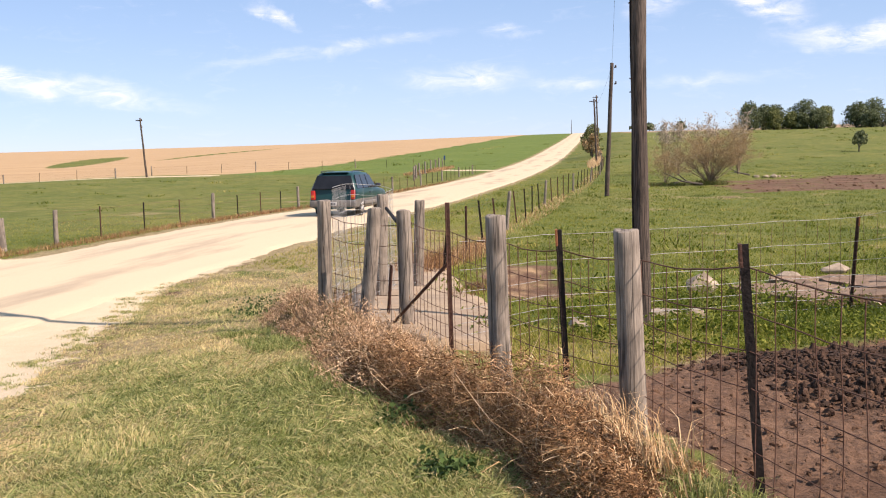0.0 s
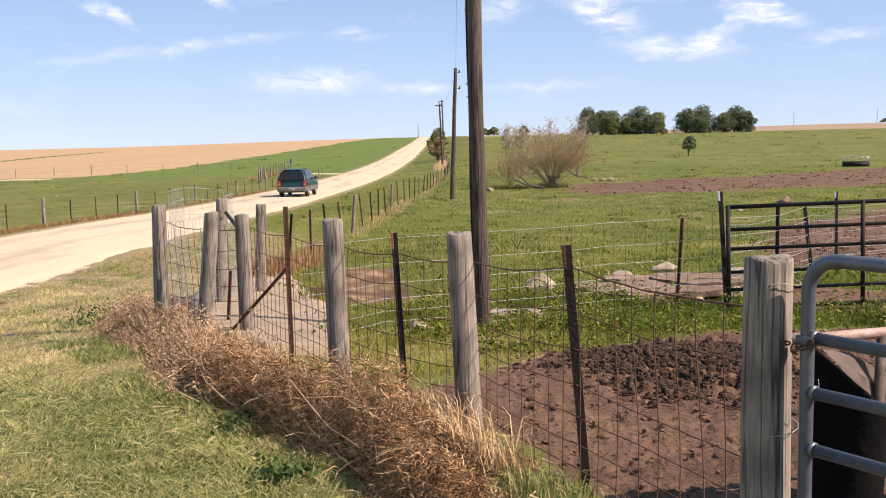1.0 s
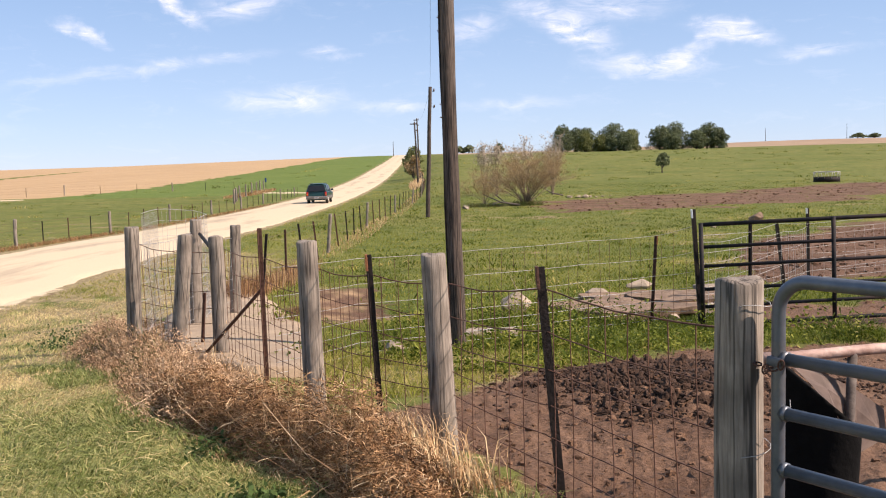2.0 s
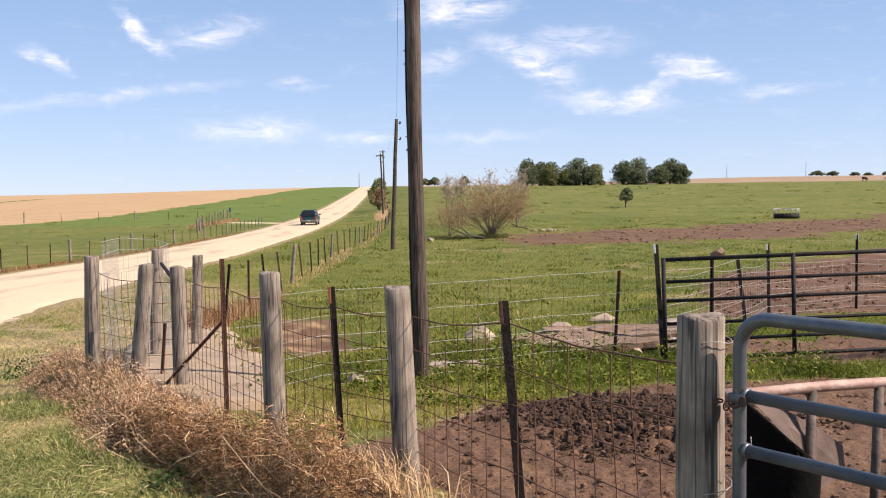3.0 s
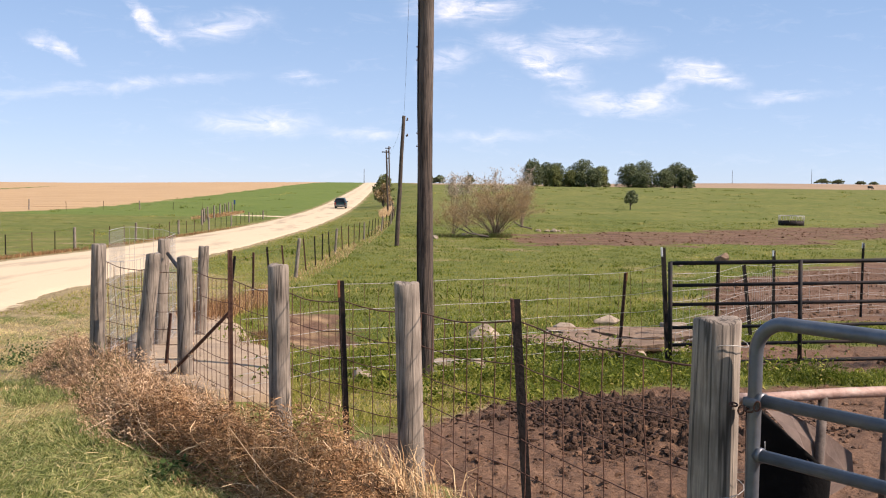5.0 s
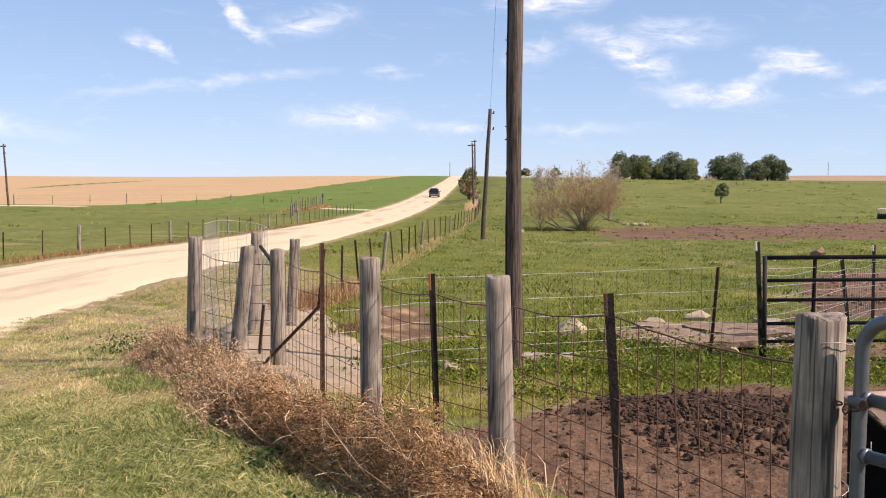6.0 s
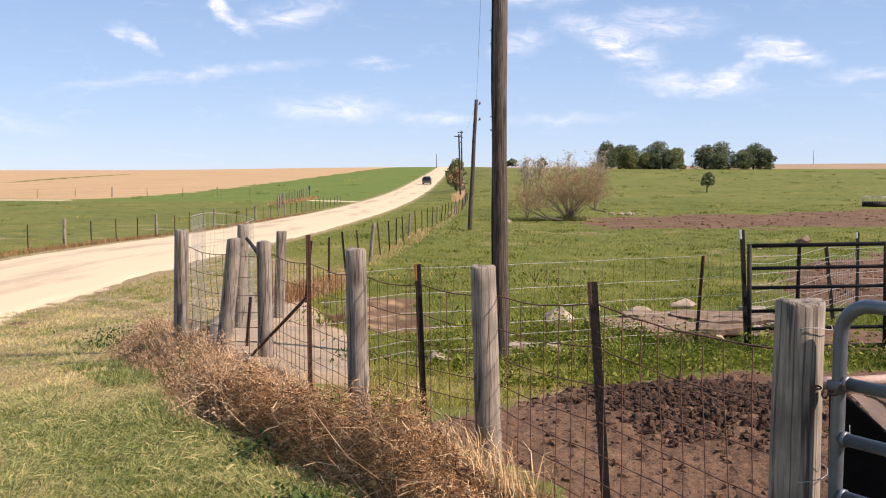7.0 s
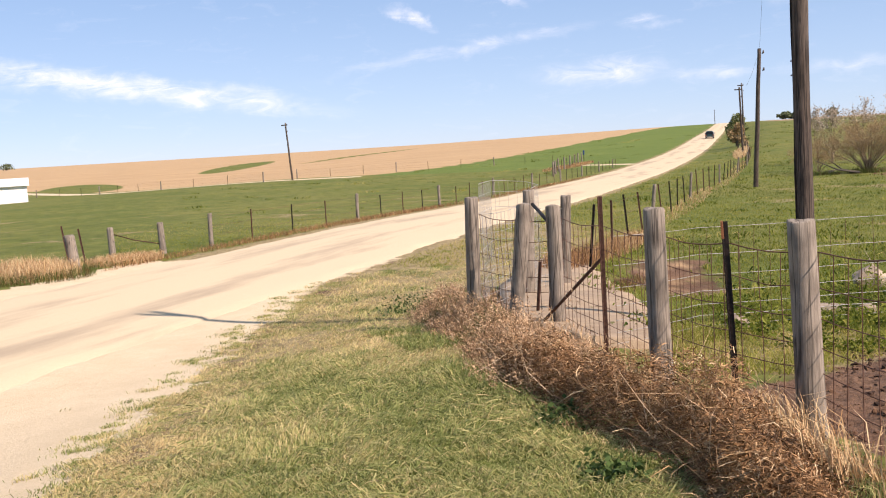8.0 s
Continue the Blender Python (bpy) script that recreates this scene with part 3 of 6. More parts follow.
def netting(parent, pts, tops, bottoms, rows, step, mat, radius=0.0022, name="wire_netting", seed=0, sag=0.012, lean=0.0):
    """Woven wire between posts: line wires with a slight sag and stay wires, wavy and bent."""
    rs = random.Random(seed)
    bm = bmesh.new()
    for (p0, p1, t0, t1, b0, b1) in zip(pts, pts[1:], tops, tops[1:], bottoms, bottoms[1:]):
        ln = math.hypot(p1[0] - p0[0], p1[1] - p0[1])
        n = max(2, round(ln / step))
        jit = [[(rs.random() - 0.5) * 0.007 for _ in range(n + 1)] for _ in rows]
        bow = (rs.random() - 0.3) * 0.06

        def at(u, h, extra=0.0):
            top, bot = t0 + (t1 - t0) * u, b0 + (b1 - b0) * u
            o = bow * math.sin(math.pi * u) * math.sin(math.pi * min(1, h + 0.2))
            dx, dy = (p1[0] - p0[0]) / ln, (p1[1] - p0[1]) / ln
            return Vector((p0[0] + (p1[0] - p0[0]) * u + dy * o, p0[1] + (p1[1] - p0[1]) * u - dx * o,
                           bot + (top - bot) * h - sag * math.sin(math.pi * u) * 4 * (0.3 + h) + extra))
        for ri, h in enumerate(rows):
            r = radius * (1.3 if ri in (0, len(rows) - 1) else 1.0)
            ring_tube(bm, [at(k / n, h, jit[ri][k]) for k in range(n + 1)], r, 4, False)
        for k in range(n):
            sl = (rs.random() - 0.5) * 0.5 / n
            ring_tube(bm, [at(min(1, max(0, (k + 0.5) / n + sl * (h - 0.5))), h, jit[ri][k]) for ri, h in enumerate(rows)], radius * 0.85, 4, False)
    return part(name, bm, mat, parent)


def near_fence():
    f = thing("pen_fence", (0, 0, 0), "weathered round posts and rusty woven wire beside dry grass", "fence")
    g = lambda x, y: gz(x, y) - 0.25
    wood_post(f, (0.925, 3.05, g(0.93, 3.05)), (0.91, 3.05, 1.185), 0.077, 1, sides=44)
    wood_post(f, (-0.05, 5.45, g(-0.08, 5.45)), (-0.1, 5.45, 1.055), 0.073, 2, sides=44)
    wood_post(f, (-0.955, 6.65, g(-0.97, 6.65)), (-0.985, 6.65, 1.05), 0.073, 3, sides=44)
    wood_post(f, (-2.245, 9.3, g(-2.25, 9.3)), (-2.25, 9.3, 0.905), 0.074, 4)
    wood_post(f, (-2.70, 9.22, g(-2.62, 9.22)), (-2.52, 9.22, 0.935), 0.072, 5)
    wood_post(f, (-3.32, 10.0, g(-3.3, 10.0)), (-3.285, 10.0, 0.97), 0.075, 6)
    wood_post(f, (-3.33, 12.5, g(-3.3, 12.5)), (-3.27, 12.5, 0.89), 0.078, 7)
    wood_post(f, (-3.13, 13.85, g(-3.1, 13.8)), (-3.06, 13.85, 0.72), 0.077, 8)
    steel_post(f, (0.49, 4.34, g(0.45, 4.34)), (0.385, 4.34, 1.10), TPOST, 0.040, RUST)
    steel_post(f, (-0.455, 5.9, g(-0.5, 5.9)), (-0.515, 5.9, 1.025), TPOST, 0.036, RUSTTIP)
    steel_post(f, (-1.575, 8.0, g(-1.57, 8.0)), (-1.585, 8.0, 1.065), RUST, 0.036)
    steel_post(f, (-2.84, 9.75, g(-2.9, 9.6)), (-2.72, 9.75, 0.76), RUST, 0.032)
    steel_post(f, (-2.55, 10.2, g(-2.6, 10)), (-2.42, 10.2, 0.62), RUST, 0.034)
    steel_post(f, (-2.68, 10.2, g(-2.6, 10)), (-2.60, 10.2, 0.25), RUST, 0.032)
    # braces of rusty angle iron
    bm = bmesh.new()
    ring_tube(bm, [(-2.32, 9.05, -0.16), (-1.58, 8.03, 0.55)], 0.016, 6)
    part("brace", bm, RUST, f, "rusty steel brace rod")
    bm = bmesh.new()
    ring_tube(bm, [(-3.2, 12.4, 0.72), (-2.42, 10.2, 0.58)], 0.022, 6)
    part("brace", bm, TPOST, f, "rusty steel brace rod")
    rows = [0.0, 0.10, 0.21, 0.34, 0.48, 0.64, 0.81, 1.0]
    line = [(0.93, 3.13), (0.42, 4.36), (-0.04, 5.52), (-0.48, 5.93), (-0.93, 6.72), (-1.56, 8.03), (-2.2, 9.36), (-2.62, 9.3), (-3.24, 10.05)]
    tops = [1.02, 1.0, 0.89, 0.90, 0.86, 0.82, 0.79, 0.78, 0.80]
    netting(f, line, tops, [gz(x, y) + 0.03 for x, y in line], rows, 0.155, WIRE, 0.0030, seed=3, sag=0.006)
    # a strand left round the near post
    bm = bmesh.new()
    ring_tube(bm, [(0.925 + 0.083 * math.cos(a), 3.05 + 0.083 * math.sin(a), 1.115 + 0.006 * math.sin(3 * a)) for a in [k * 0.45 for k in range(15)]], 0.0014, 5)
    part("tie_wire", bm, GALV, f, "loose galvanised tie wire")
    bm = bmesh.new()
    ring_tube(bm, [(0.925 + 0.084 * math.cos(a), 3.05 + 0.084 * math.sin(a), 0.585 + 0.012 * a) for a in [2.6 + k * 0.45 for k in range(12)]] + [(1.02, 2.98, 0.72), (1.04, 2.95, 0.78), (1.03, 2.93, 0.83)], 0.0014, 5)
    part("tie_wire", bm, GALV, f, "loose galvanised tie wire")
    line2 = [(-3.3, 10.05), (-3.32, 12.45), (-3.1, 13.8)]
    netting(f, line2, [0.80, 0.74, 0.55], [gz(x, y) + 0.03 for x, y in line2], rows, 0.155, GALV, 0.0022, seed=4, sag=0.01)


near_fence()


def utility_pole(base, top, r0, r1, seed, label, group="utility poles"):
    p = thing("utility_pole", base, label, "pole", group)
    b, t = Vector((0, 0, -0.4)), Vector(top) - Vector(base)
    n = 26
    bm = bmesh.new()
    ring_tube(bm, [b.lerp(t, k / n) + Vector((math.sin(k * 0.5 + seed) * 0.008, math.cos(k * 0.37) * 0.006, 0)) for k in range(n + 1)],
              [r0 + (r1 - r0) * k / n for k in range(n + 1)], 16, True, 0.05, seed)
    part("shaft", bm, POLE, p)
    return p, t


def poles():
    z1 = gz(0.06, 9.8)
    p, t = utility_pole((0.06, 9.8, z1), (-0.02, 9.8, 8.3), 0.080, 0.064, 1, "dark weathered wooden utility pole with a cable down its side")
    bm = bmesh.new()
    ring_tube(bm, [Vector((-0.085, -0.02, 0.2)).lerp(t + Vector((-0.075, -0.02, 0)), k / 20) + Vector((0.005 * math.sin(k * 1.7), 0, 0)) for k in range(21)], 0.008, 6)
    part("cable", bm, BLACKTUBE, p, "dark cable down the pole")
    for h in (2.35, 2.48, 3.2, 3.33, 4.4, 5.6):
        bm = bmesh.new()
        c = Vector((0, 0, 0)).lerp(t, h / t.z)
        ring_tube(bm, [c + Vector((-0.10, -0.03, 0)), c + Vector((-0.02, 0.0, 0))], 0.006, 6)
        part("staple", bm, RUST, p, "rusty iron staple")
    bm = bmesh.new()
    box(bm, t.x - 0.45, t.x + 0.45, -0.16, -0.06, t.z - 0.5, t.z - 0.4, 0.01)
    part("crossarm", bm, POLE, p)
    for dx in (-0.4, 0.4):
        bm = bmesh.new()
        ring_tube(bm, [(t.x + dx, -0.11, t.z - 0.4), (t.x + dx, -0.11, t.z - 0.33), (t.x + dx, -0.11, t.z - 0.26)], [0.035, 0.05, 0.03], 10)
        part("insulator", bm, STONE, p, "pale insulator")
    # the line of poles along the road
    for x, y, h, lean, arm in [(-1.16, 52.7, 7.0, 0.33, 0), (-3.6, 118.0, 7.7, -0.25, 1), (-4.1, 143.0, 8.8, -0.2, 1), (-24.5, 446.0, 6.4, 0.0, 0),
                               (-56.2, 107.5, 7.0, -0.45, 1), (208, 640, 8.6, 0, 0), (261, 640, 10.2, 0, 0), (323, 640, 9.8, 0, 0)]:
        z = gz(x, y)
        far = y > 300
        q, t = utility_pole((x, y, z), (x + lean, y, z + h), 0.13 if not far else 0.16, 0.09, int(y), "distant thin utility pole" if far else "bare grey-brown wooden utility pole beside the road")
        if arm:
            bm = bmesh.new()
            box(bm, t.x - 0.55, t.x + 0.25, -0.06, 0.06, t.z - 0.35, t.z - 0.22, 0.01)
            part("crossarm", bm, POLE, q)
        if not far:
            for k, dz in enumerate((-0.25, -1.1)):
                bm = bmesh.new()
                ring_tube(bm, [(t.x + 0.12, 0, t.z + dz), (t.x + 0.20, 0, t.z + dz + 0.02), (t.x + 0.2, 0, t.z + dz + 0.14)], [0.03, 0.05, 0.035], 8)
                part("insulator", bm, POLE, q)
    for name, a, b, sag in [("power_line", (-0.02, 9.8, 8.2), (-0.83, 52.7, 5.35), 0.7), ("power_line", (-0.83, 52.7, 5.35), (-3.85, 118, 5.9), 0.8)]:
        bm = bmesh.new()
        A, B = Vector(a), Vector(b)
        ring_tube(bm, [A.lerp(B, k / 24) - Vector((0, 0, 4 * sag * (k / 24) * (1 - k / 24))) for k in range(25)], 0.004, 4)
        tagged(part(name, bm, BLACKTUBE), "thin dark overhead wire between two poles", "wire", "overhead wires")


poles()


# ---------------- the car ----------------
PAINT = material("dark_green_car_paint", (0.007, 0.036, 0.037), (0.010, 0.045, 0.046), 0.3, 3, 3, 0.0, spec=0.4, metal=0.1)
CLAD = material("grey_plastic_cladding", (0.085, 0.08, 0.076), (0.13, 0.122, 0.114), 0.6, 12, 5, 0.1, stain=(0.26, 0.22, 0.17), stain_scale=2, stain_amount=0.5)
CARGLASS = material("tinted_car_glass", (0.010, 0.011, 0.013), (0.016, 0.017, 0.02), 0.15, 2, 2, 0.0, spec=0.3)
TAILRED = material("red_tail_lens", (0.30, 0.014, 0.010), (0.40, 0.025, 0.014), 0.25, 20, 3, 0.0, spec=0.5)
AMBER = material("amber_lens", (0.42, 0.12, 0.02), (0.5, 0.16, 0.03), 0.25, 20, 3, 0.0)
TYRE = material("tyre_rubber", (0.012, 0.012, 0.012), (0.03, 0.028, 0.026), 0.85, 20, 5, 0.3)
ALLOY = material("dusty_alloy_rim", (0.34, 0.33, 0.32), (0.5, 0.49, 0.47), 0.4, 14, 4, 0.1, metal=0.7)
PLATE = material("pale_number_plate", (0.34, 0.34, 0.34), (0.42, 0.42, 0.42), 0.5, 20, 3, 0.05)
INK = material("dark_print", (0.02, 0.02, 0.03), (0.04, 0.04, 0.05), 0.6, 20, 3, 0.0)


def car():
    c = thing("station_wagon", (-9.8, 33, gz(-9.8, 33)), "dark green station wagon with grey lower cladding driving away", "car")
    # stations from tail to nose: y at sill, belt and roof, roof height, roof half width, belt height
    st = [(0.0, 0.04, 0.30, 1.47, 0.57, 0.95), (0.10, 0.13, 0.42, 1.55, 0.60, 0.97), (0.7, 0.7, 0.8, 1.58, 0.62, 0.97), (1.6, 1.6, 1.6, 1.59, 0.63, 0.96),
          (2.5, 2.5, 2.25, 1.56, 0.62, 0.95), (2.95, 2.9, 2.72, 1.35, 0.64, 0.95), (3.25, 3.22, 3.2, 1.02, 0.68, 0.93), (3.9, 3.88, 3.85, 0.95, 0.66, 0.88),
          (4.3, 4.26, 4.2, 0.86, 0.58, 0.80), (4.42, 4.38, 4.3, 0.74, 0.45, 0.70)]
    bm = bmesh.new()
    rings = []
    for i, (ys, yb, yr, zr, hr, zb) in enumerate(st):
        end = 0.93 if i in (0, len(st) - 1) else 1.0
        half = [(0.0, ys, 0.26), (0.66 * end, ys, 0.26), (0.83 * end, ys, 0.34), (0.87 * end, ys, 0.62), (0.865 * end, yb, zb - 0.12), (0.835 * end, yb, zb),
                (hr + 0.05 * (zr - zb), yb + (yr - yb) * 0.8, zb + (zr - zb) * 0.84), (hr, yr, zr - 0.035), (hr * 0.72, yr, zr), (0.0, yr, zr + 0.012)]
        full = [Vector((x, y, z)) for x, y, z in half] + [Vector((-x, y, z)) for x, y, z in half[-2:0:-1]]
        rings.append([bm.verts.new(v) for v in full])
    n = len(rings[0])
    for r0, r1 in zip(rings, rings[1:]):
        for k in range(n):
            bm.faces.new((r0[k], r1[k], r1[(k + 1) % n], r0[(k + 1) % n]))
    bm.faces.new(rings[0])
    bm.faces.new(rings[-1][::-1])
    bmesh.ops.recalc_face_normals(bm, faces=bm.faces)
    for f in bm.faces:
        f.material_index = 1 if f.calc_center_median().z < 0.56 else 0
    body = part("body", bm, [PAINT, CLAD], c)
    sh = body.modifiers.new("edges", "BEVEL")
    sh.width, sh.segments, sh.limit_method, sh.angle_limit = 0.02, 2, "ANGLE", radians(28)

    def pane(name, pts, mat, label="", out=0.012):
        b = bmesh.new()
        ps = [Vector(p) for p in pts]
        nor = (ps[1] - ps[0]).cross(ps[-1] - ps[0]).normalized()
        lo, hi = [b.verts.new(p - nor * 0.02) for p in ps], [b.verts.new(p + nor * out) for p in ps]
        b.faces.new(hi)
        for k in range(len(ps)):
            b.faces.new((lo[k], lo[(k + 1) % len(ps)], hi[(k + 1) % len(ps)], hi[k]))
        bmesh.ops.recalc_face_normals(b, faces=b.faces)
        return part(name, b, mat, c, label, flat=True)

    pane("rear_window", [(-0.77, 0.05, 0.97), (0.77, 0.05, 0.97), (0.60, 0.262, 1.43), (-0.60, 0.262, 1.43)], CARGLASS, "dark tinted rear window", 0.03)
    for sx in (1, -1):
        w0, w1 = 0.838 * sx, 0.675 * sx
        for y0, y1, y2, y3 in [(0.22, 0.98, 1.0, 0.46), (1.06, 1.72, 1.72, 1.08), (1.80, 2.82, 2.36, 1.80)]:
            q = [(w0, y0, 0.985), (w0, y1, 0.985), (w1, y2, 1.46), (w1, y3, 1.46)]
            pane("side_window", q if sx > 0 else q[::-1], CARGLASS, "dark tinted side window", 0.014)
        b = bmesh.new()
        box(b, 0.735 * sx - 0.075, 0.735 * sx + 0.075, -0.03, 0.12, 0.60, 0.93, 0.02)
        lamp = part("tail_lamp", b, TAILRED, c, "red tail lamp")
        b = bmesh.new()
        box(b, 0.74 * sx - 0.06, 0.74 * sx + 0.06, -0.035, 0.0, 0.68, 0.76, 0.006)
        part("indicator", b, AMBER, lamp, "amber indicator lens")
        b = bmesh.new()
        box(b, 0.98 * sx - 0.10, 0.98 * sx + 0.10, 2.56, 2.68, 0.98, 1.13, 0.035)
        box(b, 0.87 * sx - 0.05, 0.87 * sx + 0.05, 2.6, 2.66, 0.99, 1.04, 0.01)
        part("door_mirror", b, INK, c, "black door mirror")
        b = bmesh.new()
        ring_tube(b, [(0.57 * sx, 0.55, 1.58), (0.57 * sx, 0.62, 1.60), (0.58 * sx, 1.4, 1.615), (0.57 * sx, 2.1, 1.60), (0.57 * sx, 2.18, 1.56)], 0.016, 8)
        part("roof_rail", b, INK, c, "black roof rail")
        b = bmesh.new()
        box(b, 0.85 * sx - 0.035, 0.85 * sx + 0.035, 1.05, 3.0, 0.40, 0.52, 0.015)
        part("side_strip", b, CLAD, c)
        b = bmesh.new()
        box(b, 0.875 * sx - 0.012, 0.875 * sx + 0.012, 1.78, 1.92, 0.80, 0.83, 0.005)
        part("door_handle", b, INK, c)
    pane("windscreen", [(0.60, 2.42, 1.50), (-0.60, 2.42, 1.50), (-0.66, 3.16, 1.06), (0.66, 3.16, 1.06)], CARGLASS, "", 0.02)
    b = bmesh.new()
    box(b, -0.84, 0.84, -0.10, 0.14, 0.34, 0.58, 0.05)
    part("rear_bumper", b, CLAD, c, "grey plastic rear bumper")
    b = bmesh.new()
    box(b, -0.80, 0.80, 4.28, 4.50, 0.30, 0.56, 0.05)
    part("front_bumper", b, CLAD, c)
    b = bmesh.new()
    box(b, -0.16, 0.16, -0.118, -0.098, 0.40, 0.53, 0.004)
    plate = part("number_plate", b, PLATE, c, "pale number plate")
    b = bmesh.new()
    box(b, -0.12, 0.12, -0.122, -0.117, 0.435, 0.49, 0.0)
    part("print_bar", b, INK, plate)
    b = bmesh.new()
    box(b, -0.5, 0.5, 0.27, 0.40, 1.535, 1.565, 0.012)
    part("spoiler", b, PAINT, c)
    b = bmesh.new()
    ring_tube(b, [(0.45, -0.06, 0.29), (0.45, 0.3, 0.29)], 0.03, 10)
    part("exhaust", b, ALLOY, c)
    wheels = []
    for x in (-0.74, 0.74):
        for y in (0.82, 3.42):
            w = new("wheel")
            w.parent = c
            w.matrix_basis = pose(x, y, 0.325)
            b = bmesh.new()
            prof = [(-0.10, 0.20), (-0.105, 0.27), (-0.09, 0.315), (-0.05, 0.328), (0.05, 0.328), (0.09, 0.315), (0.105, 0.27), (0.10, 0.20)]
            rg = []
            for k in range(28):
                a = k * math.tau / 28
                rg.append([b.verts.new((px, math.cos(a) * r, math.sin(a) * r)) for px, r in prof])
            for k in range(28):
                for j in range(len(prof) - 1):
                    b.faces.new((rg[k][j], rg[(k + 1) % 28][j], rg[(k + 1) % 28][j + 1], rg[k][j + 1]))
            part("tyre", b, TYRE, w)
            b = bmesh.new()
            so = 0.08 if x > 0 else -0.08
            ring_tube(b, [(-0.09, 0, 0), (0.09, 0, 0)], 0.2, 24)
            ring_tube(b, [(so, 0, 0), (so * 1.4, 0, 0)], [0.06, 0.05], 12)
            for k in range(5):
                a = k * math.tau / 5
                ring_tube(b, [(so * 1.3, math.cos(a) * 0.04, math.sin(a) * 0.04), (so * 1.25, math.cos(a) * 0.19, math.sin(a) * 0.19)], [0.03, 0.022], 6)
            part("rim", b, ALLOY, w)
            wheels.append((w, x, y))
    return c, wheels


CAR, WHEELS = car()


# ---------------- pen: gates, trough, rear fence, stones ----------------
def tube_thing(bm_pts, radius, sides=12):
    bm = bmesh.new()
    ring_tube(bm, bm_pts, radius, sides)
    return bm


def arc(c, r, a0, a1, u, v, n=8):
    return [Vector(c) + Vector(u) * r * math.cos(a0 + (a1 - a0) * k / n) + Vector(v) * r * math.sin(a0 + (a1 - a0) * k / n) for k in range(n + 1)]


def tube_gate():
    """The near gate of round grey tube, hung from the big post and swung a little towards the pen."""
    g = thing("tube_gate", (1.0, 2.946, 0), "grey round-tube farm gate chained to a wooden post", "gate", turn=-54)
    L, top, r = 3.2, 1.201, 0.0215
    u, v = (-1, 0, 0), (0, 0, 1)
    z0 = gz(1.6, 2.9) + 0.16
    frame_pts = [(0, 0, z0 + 0.1)] + [(0, 0, z0 + 0.12)] + arc((0.10, 0, top - 0.10), 0.10, 0, math.pi / 2, u, v) + [(L - 0.1, 0, top)] + arc((L - 0.10, 0, top - 0.10), 0.10, math.pi / 2, 0, (1, 0, 0), v) + [(L, 0, z0 + 0.1)] + [(L - 0.05, 0, z0), (0.05, 0, z0), (0, 0, z0 + 0.05)]
    part("frame", tube_thing(frame_pts, r, 14), TUBE, g)
    for z in (0.958, 0.788, 0.61, 0.43):
        part("rail", tube_thing([(0.0, 0, z), (L, 0, z)], r * 0.92, 14), TUBE, g)
        bm = bmesh.new()
        ring_tube(bm, [(0.018, 0, z), (0.034, 0, z)], r * 1.12, 14)
        part("weld_collar", bm, TUBE, g)
    for x in (L * 0.36, L * 0.68):
        bm = bmesh.new()
        box(bm, x - 0.02, x + 0.02, -0.03, -0.022, z0, top, 0.002)
        part("upright", bm, TUBE, g)
    bm = bmesh.new()
    box(bm, -0.025, 0.025, -0.028, 0.028, 0.935, 0.965, 0.005)
    part("hinge_clamp", bm, TUBE, g, "grey clamp with a bolt")
    for k in range(5):
        bm = bmesh.new()
        m = pose(0.03 - 0.028 * k, -0.03, 0.945 - 0.022 * math.sin(k * 0.9), 90 * (k % 2), 20, 0)
        res = [m @ Vector((0.010 * math.cos(a), 0, 0.016 * math.sin(a))) for a in [j * math.tau / 12 for j in range(13)]]
        ring_tube(bm, res, 0.003, 6, False)
        part("chain_link", bm, RUST, g, "rusty chain link")


def black_gate():
    g = thing("pipe_gate", (2.84, 11.0, 0), "dark pipe cattle gate standing open across the muddy lane", "gate", turn=3)
    L, r = 4.9, 0.024
    zt = 0.77
    zs = [0.77, 0.515, 0.295, 0.03, -0.17, -0.38]
    for z in zs:
        part("rail", tube_thing([(0, 0, z), (L, 0, z + 0.10)], r if z in (0.77, -0.38) else r * 0.85, 8), BLACKTUBE, g)
    for x in (0.0, 1.53, 3.2, L):
        part("upright", tube_thing([(x, -0.02, zt + 0.02 + 0.1 * x / L), (x + 0.03, -0.02, -0.42 + 0.1 * x / L)], 0.026, 8), BLACKTUBE, g)
    steel = thing("gate_post", (2.80, 11.15, gz(2.8, 11.15)), "dark steel gate post with a white-painted tip", "post")
    steel_post(steel, (0.08, 0, -0.2), (-0.02, 0, 1.36), TPOST, 0.05, WHITETIP)


LEGPIPE = material("brown_pipe_leg", (0.05, 0.036, 0.028), (0.13, 0.10, 0.08), 0.8, 16, 6, 0.3)


